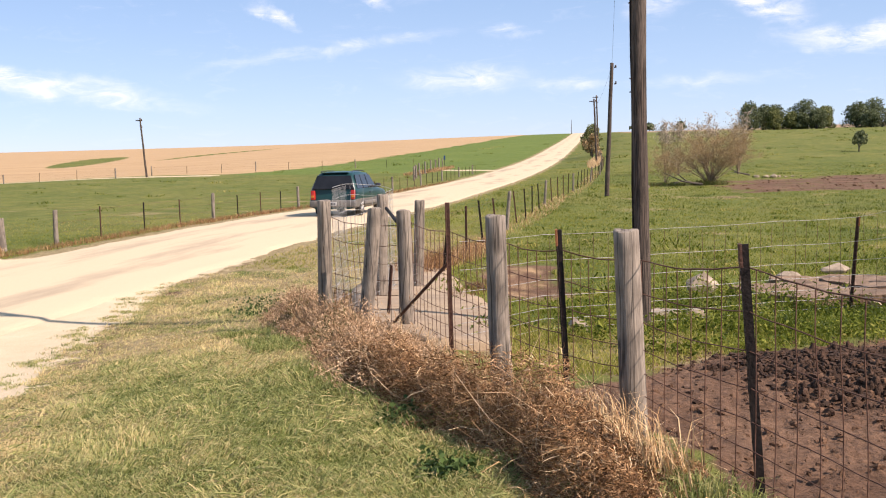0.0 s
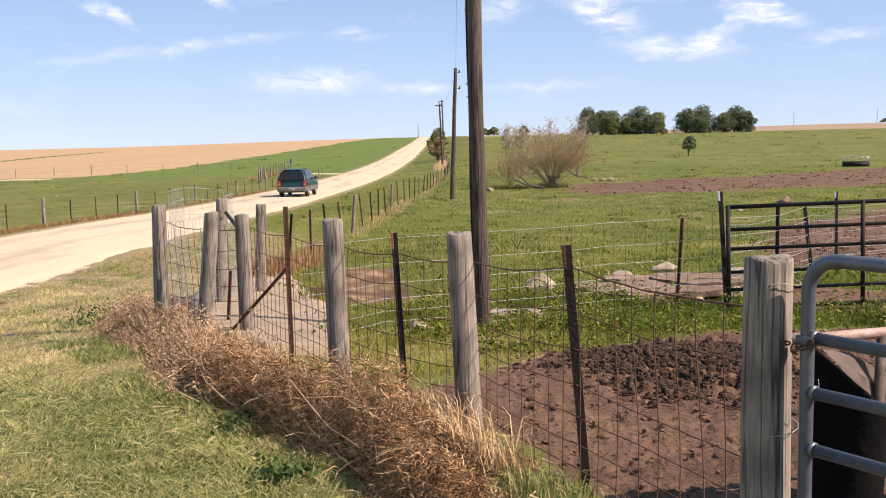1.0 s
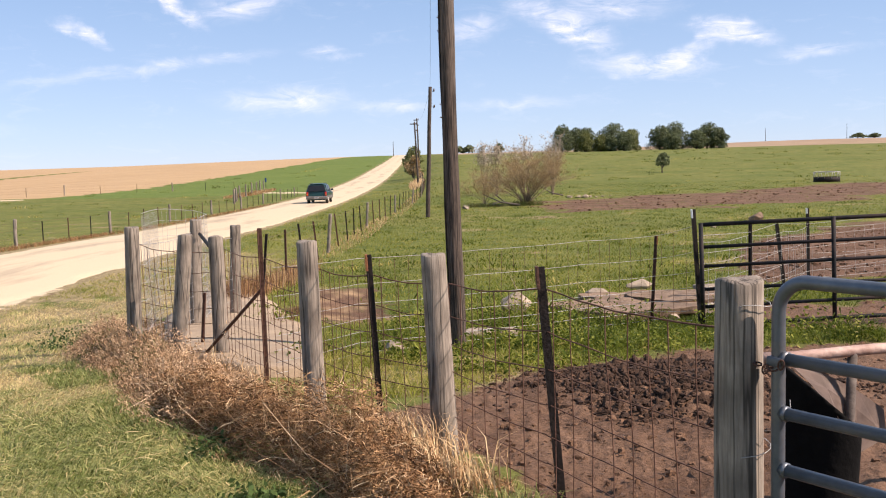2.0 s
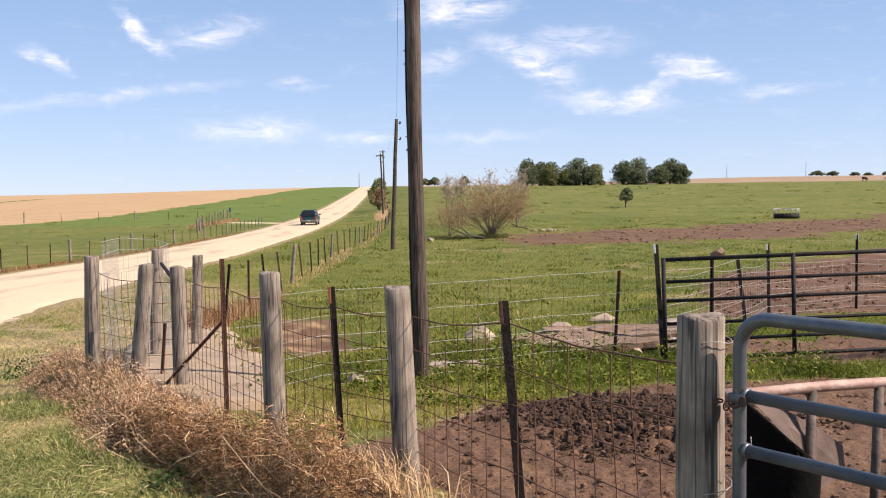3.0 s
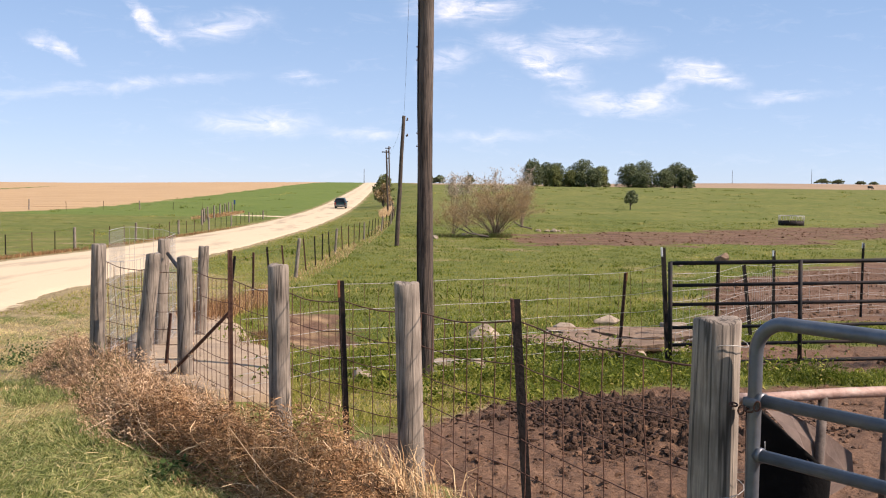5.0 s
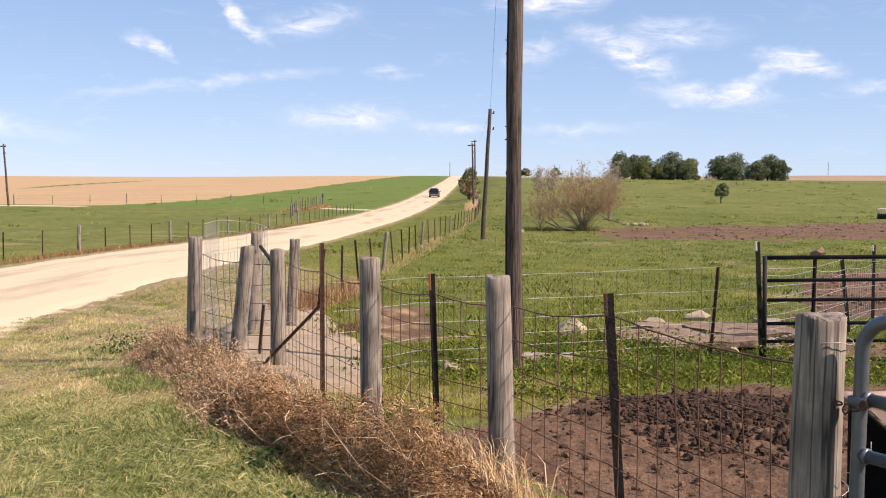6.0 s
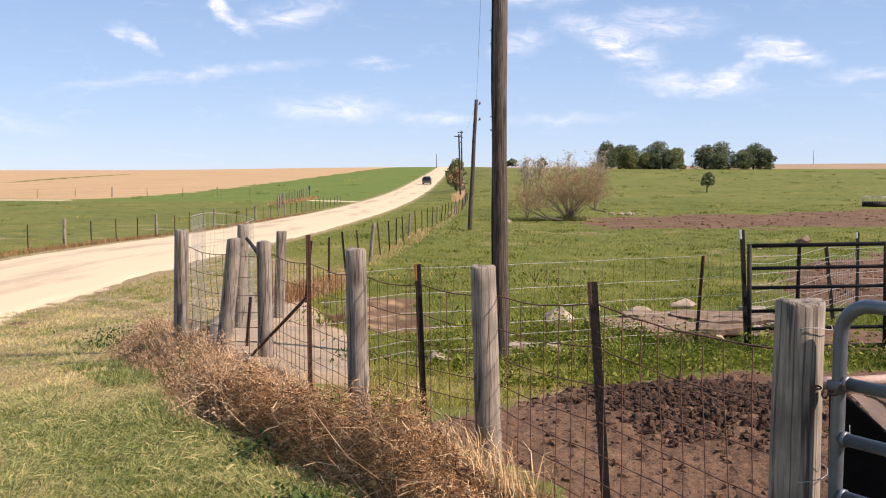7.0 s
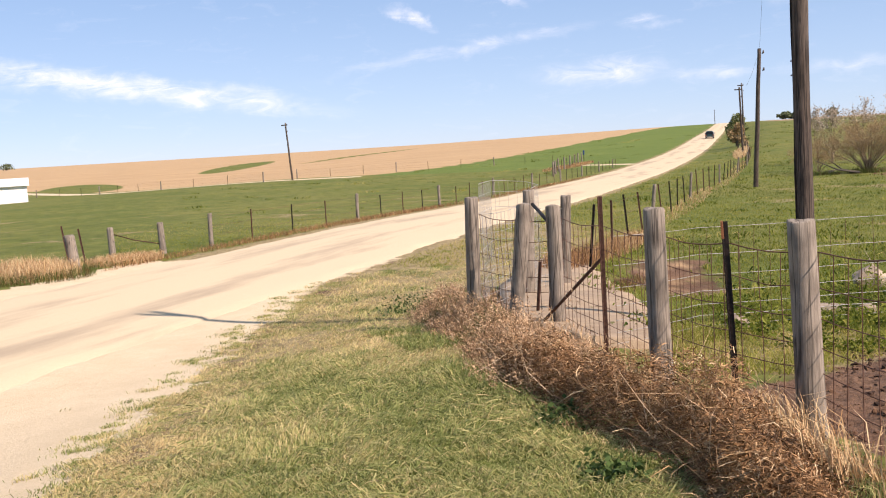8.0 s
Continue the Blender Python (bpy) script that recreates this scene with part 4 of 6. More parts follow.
def bent_sheet():
    """Rusted pipe frame with a bent sheet-metal chute hung below it."""
    g = thing("feeder_frame", (1.4, 4.0, 0), "rust-faded pipe feeder frame with a bent sheet chute", "feeder")
    part("top_pipe", tube_thing([(-0.15, -0.02, 0.735), (0.012, 0.0, 0.733), (0.40, 0.11, 0.735), (0.83, 0.25, 0.722), (2.2, 0.7, 0.70)], 0.024, 12), PINKPIPE, g)
    for x, y, h in [(0.30, 0.08, 0.73), (0.645, 0.19, 0.73), (1.7, 0.53, 0.70)]:
        part("leg", tube_thing([(x, y, h), (x - 0.035, y - 0.02, gz(1.4 + x, 4.0 + y) - 0.05)], 0.021, 10), LEGPIPE, g)
    bm = bmesh.new()
    # an open chute: a back plate and a side plate folded along one edge
    rows = [[(0.017, -0.015, 0.69), (0.156, 0.076, 0.655), (0.36, 0.17, 0.54), (0.51, 0.246, 0.435), (0.52, 0.24, 0.33)],
            [(0.075, -0.04, 0.63), (0.17, 0.02, 0.59), (0.34, 0.13, 0.47), (0.46, 0.2, 0.37), (0.47, 0.2, 0.30)],
            [(0.14, -0.14, 0.53), (0.17, -0.06, 0.52), (0.27, 0.06, 0.39), (0.35, 0.13, 0.30), (0.37, 0.15, 0.27)],
            [(0.15, -0.19, 0.50), (0.16, -0.10, 0.42), (0.22, 0.0, 0.32), (0.30, 0.10, 0.27), (0.31, 0.14, 0.25)]]
    vs = [[bm.verts.new(p) for p in row] for row in rows]
    for r0, r1 in zip(vs, vs[1:]):
        for k in range(len(r0) - 1):
            bm.faces.new((r0[k], r0[k + 1], r1[k + 1], r1[k]))
    bmesh.ops.solidify(bm, geom=bm.faces, thickness=0.006)
    part("chute", bm, SHEET, g, "bent dull sheet metal with a rusty edge", flat=True)
    # the tub fills the dark under the chute; its near-black colour carries that shade
    t = thing("rubber_tub", (1.53, 4.02, gz(1.53, 4.0)), "black rubber feed tub, coloured near black for the shade below a metal chute", "tub")
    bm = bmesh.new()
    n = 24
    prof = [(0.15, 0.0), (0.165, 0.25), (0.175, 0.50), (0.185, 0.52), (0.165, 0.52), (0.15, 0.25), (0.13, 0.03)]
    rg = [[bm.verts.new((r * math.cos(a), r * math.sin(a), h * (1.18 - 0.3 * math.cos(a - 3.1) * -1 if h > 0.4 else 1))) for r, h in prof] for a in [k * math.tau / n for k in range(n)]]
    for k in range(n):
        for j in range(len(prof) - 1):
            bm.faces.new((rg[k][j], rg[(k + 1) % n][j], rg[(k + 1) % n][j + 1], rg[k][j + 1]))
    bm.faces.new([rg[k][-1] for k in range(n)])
    part("tub_wall", bm, SHADED_RUBBER, t)


def rear_fence():
    f = thing("rear_pen_fence", (0, 0, 0), "pale wire fence on leaning dark steel posts", "fence")
    line = [(-1.5, 8.15), (-0.9, 9.3), (0.35, 10.1), (1.5, 10.9), (2.42, 11.45), (2.8, 11.2)]
    for x, y, tx, h, tip in [(2.39, 11.5, 0.07, 1.06, RUSTTIP)]:
        steel_post(f, (x, y, gz(x, y) - 0.15), (x + tx, y, gz(x, y) + h), RUST, 0.036, tip)
    rows = [0.04, 0.14, 0.25, 0.38, 0.54, 0.74, 1.0]
    tops = [0.72, 0.66, 0.64, 0.63, 0.62, 0.74]
    bot = [gz(x, y) + 0.02 for x, y in line]
    rs = random.Random(5)
    for h in rows:
        bm = bmesh.new()
        pts = []
        for k, (x, y) in enumerate(line):
            pts.append((x, y, bot[k] + (tops[k] - bot[k]) * h))
            if k < len(line) - 1:
                x2, y2 = line[k + 1]
                z2 = bot[k + 1] + (tops[k + 1] - bot[k + 1]) * h
                z1 = pts[-1][2]
                for u in (0.25, 0.5, 0.75):
                    pts.append((x + (x2 - x) * u, y + (y2 - y) * u, z1 * (1 - u) + z2 * u - 0.035 * u * (1 - u)))
        ring_tube(bm, pts, 0.0024, 4, False)
        part("line_wire", bm, GALV, f)
    bm = bmesh.new()
    for k in range(len(line) - 1):
        (x, y), (x2, y2) = line[k], line[k + 1]
        n = max(2, round(math.hypot(x2 - x, y2 - y) / 0.16))
        for j in range(n):
            u = (j + 0.5) / n
            px, py = x + (x2 - x) * u, y + (y2 - y) * u
            b, t = bot[k] + (bot[k + 1] - bot[k]) * u, tops[k] + (tops[k + 1] - tops[k]) * u
            e = (rs.random() - 0.5) * 0.03
            ring_tube(bm, [(px, py, b), (px + e, py, (b + t) / 2), (px, py, t - 0.02)], 0.002, 4, False)
    tagged(part("stay_wire", bm, WIRE, f), kind="stuff")
    # fence on beyond the pipe gate
    f2 = thing("lot_fence", (0, 0, 0), "wire fence on dark steel posts round the churned lot", "fence")
    spots = [(4.15, 13.4, 0.0, 1.15, None), (5.05, 14.6, -0.15, 1.1, None), (6.35, 17.2, -0.03, 1.3, WHITETIP), (8.6, 18.6, 0.0, 1.45, WHITETIP), (9.6, 18.8, 0, 1.2, None), (12.4, 19.5, 0, 1.2, WHITETIP)]
    for x, y, lean, h, tip in spots:
        steel_post(f2, (x, y, gz(x, y) - 0.1), (x + lean, y, gz(x, y) + h), TPOST, 0.05, tip)
    for h in (0.2, 0.4, 0.6, 0.8, 1.0):
        bm = bmesh.new()
        ring_tube(bm, [(2.9, 11.3, gz(2.9, 11.3) + h * 1.05)] + [(x + l * h, y - 0.03, gz(x, y) + h * 1.05 + (0.05 if k % 2 else -0.03)) for k, (x, y, l, _, _) in enumerate(spots)], 0.003, 4, False)
        part("line_wire", bm, GALV, f2)
    mesh_line = [(2.9, 11.35)] + [(x, y + 0.03) for x, y, _, _, _ in spots]
    netting(f2, mesh_line, [gz(x, y) + 0.98 for x, y in mesh_line], [gz(x, y) + 0.05 for x, y in mesh_line], [0.0, 0.14, 0.3, 0.48, 0.72, 1.0], 0.3, GALV, 0.0024, seed=8, sag=0.008)


def panel_hoop():
    """A sheet of welded wire bent into a bay by the fence corner."""
    g = thing("wire_panel", (0, 0, 0), "bent galvanised welded-wire panel standing at the fence corner", "panel")
    plan = [(-3.62, 11.4), (-3.9, 12.6), (-4.14, 13.75), (-4.08, 14.0), (-3.7, 14.1), (-3.4, 13.6), (-3.22, 12.42)]
    tops = [1.03, 1.0, 0.97, 0.96, 0.92, 0.89, 0.90]
    bm = bmesh.new()
    for h in (0.08, 0.2, 0.32, 0.46, 0.6, 0.76, 0.9, 1.0):
        ring_tube(bm, [(x, y, gz(x, y) + 0.02 + (t - gz(x, y)) * h) for (x, y), t in zip(plan, tops)], 0.0026 if h < 1 else 0.004, 5, False)
    for k in range(len(plan) - 1):
        (x, y), (x2, y2) = plan[k], plan[k + 1]
        n = max(1, round(math.hypot(x2 - x, y2 - y) / 0.13))
        for j in range(n):
            u = j / n
            px, py, t = x + (x2 - x) * u, y + (y2 - y) * u, tops[k] + (tops[k + 1] - tops[k]) * u
            ring_tube(bm, [(px, py, gz(px, py)), (px, py, t)], 0.0018, 5, False)
    part("mesh", bm, GALV, g)


def stone(name, at, size, seed, mat, label, category="rock", turn=0.0, sink=0.25, group=""):
    # the hull of a few scattered points: flat broken faces with worn edges
    rs = np.random.RandomState(seed)
    bm = bmesh.new()
    for _ in range(17):
        d = rs.randn(3)
        d /= np.linalg.norm(d)
        d *= 0.40 + 0.16 * rs.rand()
        bm.verts.new((d[0] * size[0], d[1] * size[1], d[2] * size[2]))
    size = tuple(size)
    hull = bmesh.ops.convex_hull(bm, input=bm.verts)
    bmesh.ops.delete(bm, geom=[v for v in hull["geom_interior"] if v.is_valid], context="VERTS")
    bmesh.ops.bevel(bm, geom=bm.edges[:], offset=0.03 * min(size), segments=1, affect="EDGES")
    ob = part(name, bm, mat, flat=True)
    ob.matrix_basis = pose(at[0], at[1], gz(at[0], at[1]) + size[2] * (0.5 - sink), 0, 0, turn)
    return tagged(ob, label, category, group)


def apron():
    """The cast concrete floor that slopes down to the washed-out ditch."""
    right = [(-1.18, 8.3), (-1.32, 9.6), (-1.62, 11.2), (-1.98, 12.6), (-2.5, 14.4), (-3.15, 16.6), (-3.75, 18.5)]
    left = [(-1.85, 8.3), (-2.35, 9.0), (-3.05, 9.95), (-3.4, 11.5), (-3.95, 13.2), (-4.3, 15.5), (-4.5, 18.3)]
    bm = bmesh.new()
    rows = []
    n, mcols = 40, 10
    for k in range(n + 1):
        u = k / n * (len(right) - 1)
        i = min(int(u), len(right) - 2)
        w = u - i
        a = Vector((*left[i], 0)).lerp(Vector((*left[i + 1], 0)), w)
        b = Vector((*right[i], 0)).lerp(Vector((*right[i + 1], 0)), w)
        row = []
        for j in range(mcols + 1):
            p = a.lerp(b, j / mcols)
            row.append((p.x + 0.02 * math.sin(k * 1.3), p.y, gz(p.x, p.y) + 0.10 - 0.08 * (j / mcols) ** 2 + 0.006 * math.sin(k * 0.9 + j)))
        rows.append(row)
    top = [[bm.verts.new(p) for p in r] for r in rows]
    low = [[bm.verts.new((p[0], p[1], p[2] - 0.22)) for p in r] for r in rows]
    for k in range(n):
        for j in range(mcols):
            bm.faces.new((top[k][j], top[k][j + 1], top[k + 1][j + 1], top[k + 1][j]))
        for j, sgn in ((0, 1), (mcols, -1)):
            q = (top[k][j], top[k + 1][j], low[k + 1][j], low[k][j])
            bm.faces.new(q[::sgn])
    for k in (0, n):
        for j in range(mcols):
            bm.faces.new((top[k][j], low[k][j], low[k][j + 1], top[k][j + 1]))
    bmesh.ops.recalc_face_normals(bm, faces=bm.faces)
    tagged(part("concrete_apron", bm, CONCRETE), "stained pale concrete apron sloping beside a ditch", "pavement", kind="structure")


def slab():
    """A broken concrete slab with a ragged rim, undercut at its near edge, with earth and rubble on it."""
    s = thing("broken_slab", (0, 0, 0), "broken earth-stained concrete slab lying over a dug-out hollow", "slab")
    for name, cx, cy, rx, ry, turn, lift, seed in [("slab_piece", 2.35, 13.05, 0.92, 0.85, 0.42, 0.05, 1), ("slab_piece", 3.35, 13.85, 0.72, 0.75, 0.3, 0.075, 2), ("slab_piece", 2.75, 14.75, 0.75, 0.45, 0.2, 0.02, 3)]:
        bm = bmesh.new()
        rings = []
        n = 40
        for q in (0.25, 0.5, 0.72, 0.88, 1.0):
            ring = []
            for k in range(n):
                a = k * math.tau / n
                sq = 1.0 / max(abs(math.cos(a)), abs(math.sin(a))) ** 0.75
                r = q * sq * (1 + 0.13 * noise.noise(Vector((math.cos(a) * 2.2, math.sin(a) * 2.2, seed * 3.1))) + 0.05 * noise.noise(Vector((math.cos(a) * 9, math.sin(a) * 9, seed))))
                u, v = r * rx * math.cos(a), r * ry * math.sin(a)
                x, y = cx + u * math.cos(turn) - v * math.sin(turn), cy + u * math.sin(turn) + v * math.cos(turn)
                base = -0.475 - 0.05 * (y - 13.0)
                ring.append((x, y, base + lift + 0.035 * noise.noise(Vector((x * 2.5, y * 2.5, seed))) + 0.018 * noise.noise(Vector((x * 9, y * 9, seed)))))
            rings.append(ring)
        top = [[bm.verts.new(p) for p in r] for r in rings]
        low = [bm.verts.new((p[0] + 0.02 * math.sin(k), p[1] + 0.03, p[2] - 0.10 - 0.03 * math.sin(k * 1.7))) for k, p in enumerate(rings[-1])]
        bm.faces.new(top[0])
        for r0, r1 in zip(top, top[1:] + [low]):
            for k in range(n):
                bm.faces.new((r0[k], r1[k], r1[(k + 1) % n], r0[(k + 1) % n]))
        bm.faces.new(low[::-1])
        bmesh.ops.recalc_face_normals(bm, faces=bm.faces)
        part(name, bm, SLABTOP, s, flat=True)


tube_gate()
black_gate()
bent_sheet()
rear_fence()
panel_hoop()
apron()
slab()
for at, size, seed, turn in [((-0.58, 9.42), (0.26, 0.22, 0.22), 1, 10), ((0.88, 13.2), (0.5, 0.32, 0.44), 17, 25), ((0.62, 10.7), (0.30, 0.22, 0.17), 3, 40), ((0.28, 10.85), (0.55, 0.34, 0.13), 12, 5),
                             ((3.2, 16.4), (0.75, 0.4, 0.24), 5, 60), ((2.3, 15.2), (0.42, 0.3, 0.2), 6, 15), ((3.95, 14.9), (0.62, 0.45, 0.52), 8, 80), ((3.3, 12.55), (0.55, 0.4, 0.3), 9, 33), ((2.85, 12.4), (0.3, 0.24, 0.2), 10, 70), ((1.75, 13.0), (0.26, 0.2, 0.12), 11, 50), ((2.0, 14.2), (0.24, 0.2, 0.14), 14, 20),
                             ((4.6, 15.0), (0.5, 0.4, 0.2), 15, 44)]:
    stone("rock", at, size, seed, STONE, "angular pale limestone rock lying in grass", turn=turn, group="loose rocks")
for k, (x, y, w) in enumerate([(10.2, 76.5, 0.5), (10.7, 76.1, 0.7), (11.2, 76.9, 0.42), (11.6, 76.3, 0.35), (12.3, 77.6, 0.3), (9.6, 77.2, 0.55), (10.4, 77.6, 0.4), (13.0, 78.2, 0.28), (1.1, 62.0, 0.6), (3.2, 66.0, 0.5)]):
    stone("rock", (x, y), (w, w * 0.75, w * 0.6), 20 + k, STONE, "pale field stone in a pasture rubble heap", turn=k * 37, group="rubble heap")
stone("rock", (13.1, 41.4), (1.0, 0.5, 0.62), 40, SLABTOP, "tilted tan stone slab lying in pasture grass", turn=30)
stone("rock", (10.3, 38.0), (0.5, 0.35, 0.3), 41, STONE, "grey-tan stone lying in pasture grass", turn=70)


def clods():
    """Churned mud thrown up in lumps, past counting: dark wet ones on the heap, dry paler ones round it."""
    base = [(0.0, 0.0, 0.46), (0.5, 0, 0.30), (0.16, 0.48, 0.33), (-0.42, 0.3, 0.28), (-0.4, -0.33, 0.34), (0.17, -0.47, 0.27), (0.62, 0.1, -0.3), (0.1, 0.62, -0.3), (-0.6, 0.3, -0.3), (-0.5, -0.5, -0.3), (0.3, -0.6, -0.3)]
    tri = [(0, 1, 2), (0, 2, 3), (0, 3, 4), (0, 4, 5), (0, 5, 1), (1, 6, 2), (2, 6, 7), (2, 7, 3), (3, 7, 8), (3, 8, 4), (4, 8, 9), (4, 9, 5), (5, 9, 10), (5, 10, 1), (1, 10, 6)]
    b = np.array(base)

    def scatter(name, x, y, sz, mat, label, seed):
        rs = np.random.RandomState(seed)
        ok = fence_side(x, y) > 0.22
        x, y, sz = x[ok], y[ok], sz[ok]
        n = len(x)
        a = rs.rand(n) * 6.28
        p = b[None] * (1 + 1.1 * (rs.rand(n, 11, 3) - 0.5)) * (sz[:, None] * (0.6 + 1.1 * rs.rand(n, 3)))[:, None] * [1, 1, 0.8]
        ca, sa = np.cos(a)[:, None], np.sin(a)[:, None]
        q = np.stack([p[..., 0] * ca - p[..., 1] * sa, p[..., 0] * sa + p[..., 1] * ca, p[..., 2]], -1)
        q += np.stack([x, y, land(x, y) + sz * 0.2], -1)[:, None]
        f = np.array(tri)[None] + np.arange(n)[:, None, None] * 11
        tagged(mesh_object(name, q.reshape(-1, 3), f.reshape(-1, 3), mat, smooth_faces=False), label, "mud", kind="stuff")

    rs = np.random.RandomState(4)
    n = 4800
    scatter("mud_clods", 1.75 + rs.randn(n) * 0.62, 7.35 + rs.randn(n) * 0.46, 0.010 + 0.034 * rs.rand(n) ** 2.0, CLOD, "dark churned clods of wet mud heaped in the pen", 5)
    n = 4200
    scatter("dry_clods", 0.0 + rs.rand(n) * 5.2, 3.6 + rs.rand(n) * 5.9, 0.006 + 0.03 * rs.rand(n) ** 4, PALECLOD, "small dry crumbs of earth on the pen floor", 6)
    n = 5000
    x, y = 3.0 + rs.rand(n) * 14, 10.2 + rs.rand(n) * 26
    ok = zones(x, y)[0] > 0.55
    scatter("lot_clods", x[ok], y[ok], 0.014 + 0.06 * rs.rand(int(ok.sum())) ** 3, PALECLOD, "trampled lumps of dry earth in the lot", 7)
    n = 5200
    x, y = 4 + rs.rand(n) * 60, 50 + rs.rand(n) * 58
    ok = zones(x, y)[0] > 0.5
    scatter("wallow_clods", x[ok], y[ok], 0.03 + 0.11 * rs.rand(int(ok.sum())) ** 4, PALECLOD, "trampled lumps of earth in the bare pasture ground", 8)


def mud_heap():
    """The heap of trampled mud: a sheet broken into lumps and hoof holes."""
    nx, ny = 290, 200
    xs, ys = np.linspace(0.15, 3.5, nx), np.linspace(5.85, 8.45, ny)
    verts = []
    for y in ys:
        for x in xs:
            fall = math.exp(-(((x - 1.8) / 1.15) ** 4 + ((y - 7.1) / 1.0) ** 4))
            p = Vector((x, y, 0.3))
            q = p + 0.10 * Vector((noise.noise(p * 5), noise.noise(p * 5 + Vector((9, 0, 0))), 0))
            big = noise.noise(q * 4.5)
            f1 = noise.voronoi(q * 10.5)[0]
            f2 = noise.voronoi(q * 23 + Vector((4, 2, 0)))[0]
            h = 0.09 * big + 0.17 * (0.5 - f1[0]) + 0.085 * (0.5 - f2[0]) + 0.06 * noise.noise(q * 17) + 0.035 * noise.noise(q * 42)
            verts.append((x, y, gz(x, y) - 0.06 + fall * (0.03 + h)))
    i, j = np.meshgrid(np.arange(ny - 1), np.arange(nx - 1), indexing="ij")
    f = np.stack([i * nx + j, i * nx + j + 1, (i + 1) * nx + j + 1, (i + 1) * nx + j], -1).reshape(-1, 4)
    ob = mesh_object("mud_heap", verts, f, CLOD)
    tagged(ob, "heap of dark wet trampled mud inside the pen", "mud", kind="stuff")


clods()
mud_heap()


# ---------------- fences along the road and fields ----------------
def line_fence(name, label, pts, step, heavy_every, h_wood, h_steel, seed, wires=(0.35, 0.65, 0.95), lean=0.06, wood_r=0.055, steel_w=0.045, wire_r=0.004, phase=0):
    rs = random.Random(seed)
    f = thing(name, (0, 0, 0), label, "fence")
    dist, k = 0.0, 0
    heads = []
    for (x0, y0), (x1, y1) in zip(pts, pts[1:]):
        ln = math.hypot(x1 - x0, y1 - y0)
        while dist < ln:
            u = dist / ln
            x, y = x0 + (x1 - x0) * u, y0 + (y1 - y0) * u + (rs.random() - 0.5) * 0.3
            z = gz(x, y)
            if heavy_every and k % heavy_every == phase:
                wood_post(f, (x, y, z - 0.15), (x + (rs.random() - 0.5) * lean * 2, y, z + h_wood * (0.95 + 0.1 * rs.random())), wood_r, seed * 50 + k, "wood_post", 8)
            else:
                steel_post(f, (x, y, z - 0.1), (x + (rs.random() - 0.4) * lean * 2, y, z + h_steel * (0.93 + 0.14 * rs.random())), TPOST if rs.random() < 0.6 else RUST, steel_w)
            heads.append((x, y, z))
            dist += step
            k += 1
        dist -= ln
    for w in wires:
        bm = bmesh.new()
        ring_tube(bm, [(x, y, z + w * h_steel) for x, y, z in heads], wire_r, 3, False)
        part("line_wire", bm, WIRE, f)
    return f


line_fence("roadside_fence", "long roadside fence of leaning steel and grey wood posts", [(-3.3, 17.0), (-3.65, 29), (-3.75, 44), (-3.4, 55), (-3.0, 67), (-2.45, 85), (-2.6, 110), (-4.2, 150), (-6, 190)], 3.0, 5, 1.12, 1.08, 1, lean=0.14, phase=4)
line_fence("far_roadside_fence", "wire fence of thin steel and grey wood posts on grass verge", [(-15.1, 23.4), (-14.95, 31), (-15.0, 42), (-15.5, 75), (-16.2, 106)], 2.45, 4, 0.95, 0.86, 2, lean=0.02, wood_r=0.065, steel_w=0.035)
line_fence("lane_corner_fence", "short fence of grey wood posts beside a field lane", [(-18.5, 84), (-20.6, 95), (-23.5, 120), (-24.2, 126)], 3.4, 2, 1.3, 1.1, 3, wood_r=0.09)
line_fence("field_fence", "distant pasture fence of thin dark posts", [(-24, 127), (-34, 131), (-46, 125), (-60, 112)], 4.6, 3, 1.25, 1.1, 4, wood_r=0.08)
line_fence("lane_fence", "distant fence of thin posts along a gravel lane", [(-60, 107), (-80, 113), (-104, 126), (-122, 131)], 6.5, 3, 1.2, 1.1, 5, wood_r=0.09)


def gateway():
    f = thing("gateway_posts", (0, 0, 0), "grey wooden gateway posts with a slack brace wire", "fence")
    wood_post(f, (-15.45, 21.8, gz(-15.4, 21.8) - 0.2), (-15.5, 21.8, gz(-15.4, 21.8) + 0.82), 0.085, 71)
    wood_post(f, (-16.6, 21.2, gz(-16.6, 21.2) - 0.2), (-16.62, 21.2, gz(-16.6, 21.2) + 0.78), 0.085, 72)
    wood_post(f, (-15.1, 18.0, gz(-15.1, 18) - 0.2), (-15.25, 18.0, gz(-15.1, 18) + 0.85), 0.12, 73)
    steel_post(f, (-16.0, 19.4, gz(-16, 19.4) - 0.1), (-16.15, 19.4, gz(-16, 19.4) + 0.9), RUST, 0.04)
    steel_post(f, (-17.0, 20.0, gz(-17, 20) - 0.1), (-17.15, 20.0, gz(-17, 20) + 0.95), RUST, 0.04)
    bm = bmesh.new()
    z = gz(-16, 21.5)
    ring_tube(bm, [(-16.6, 21.2, z + 0.62), (-16.1, 21.45, z + 0.42), (-15.5, 21.8, z + 0.26)], 0.014, 5)
    part("brace_wire", bm, RUST, f, "slack rusty brace wire")


gateway()


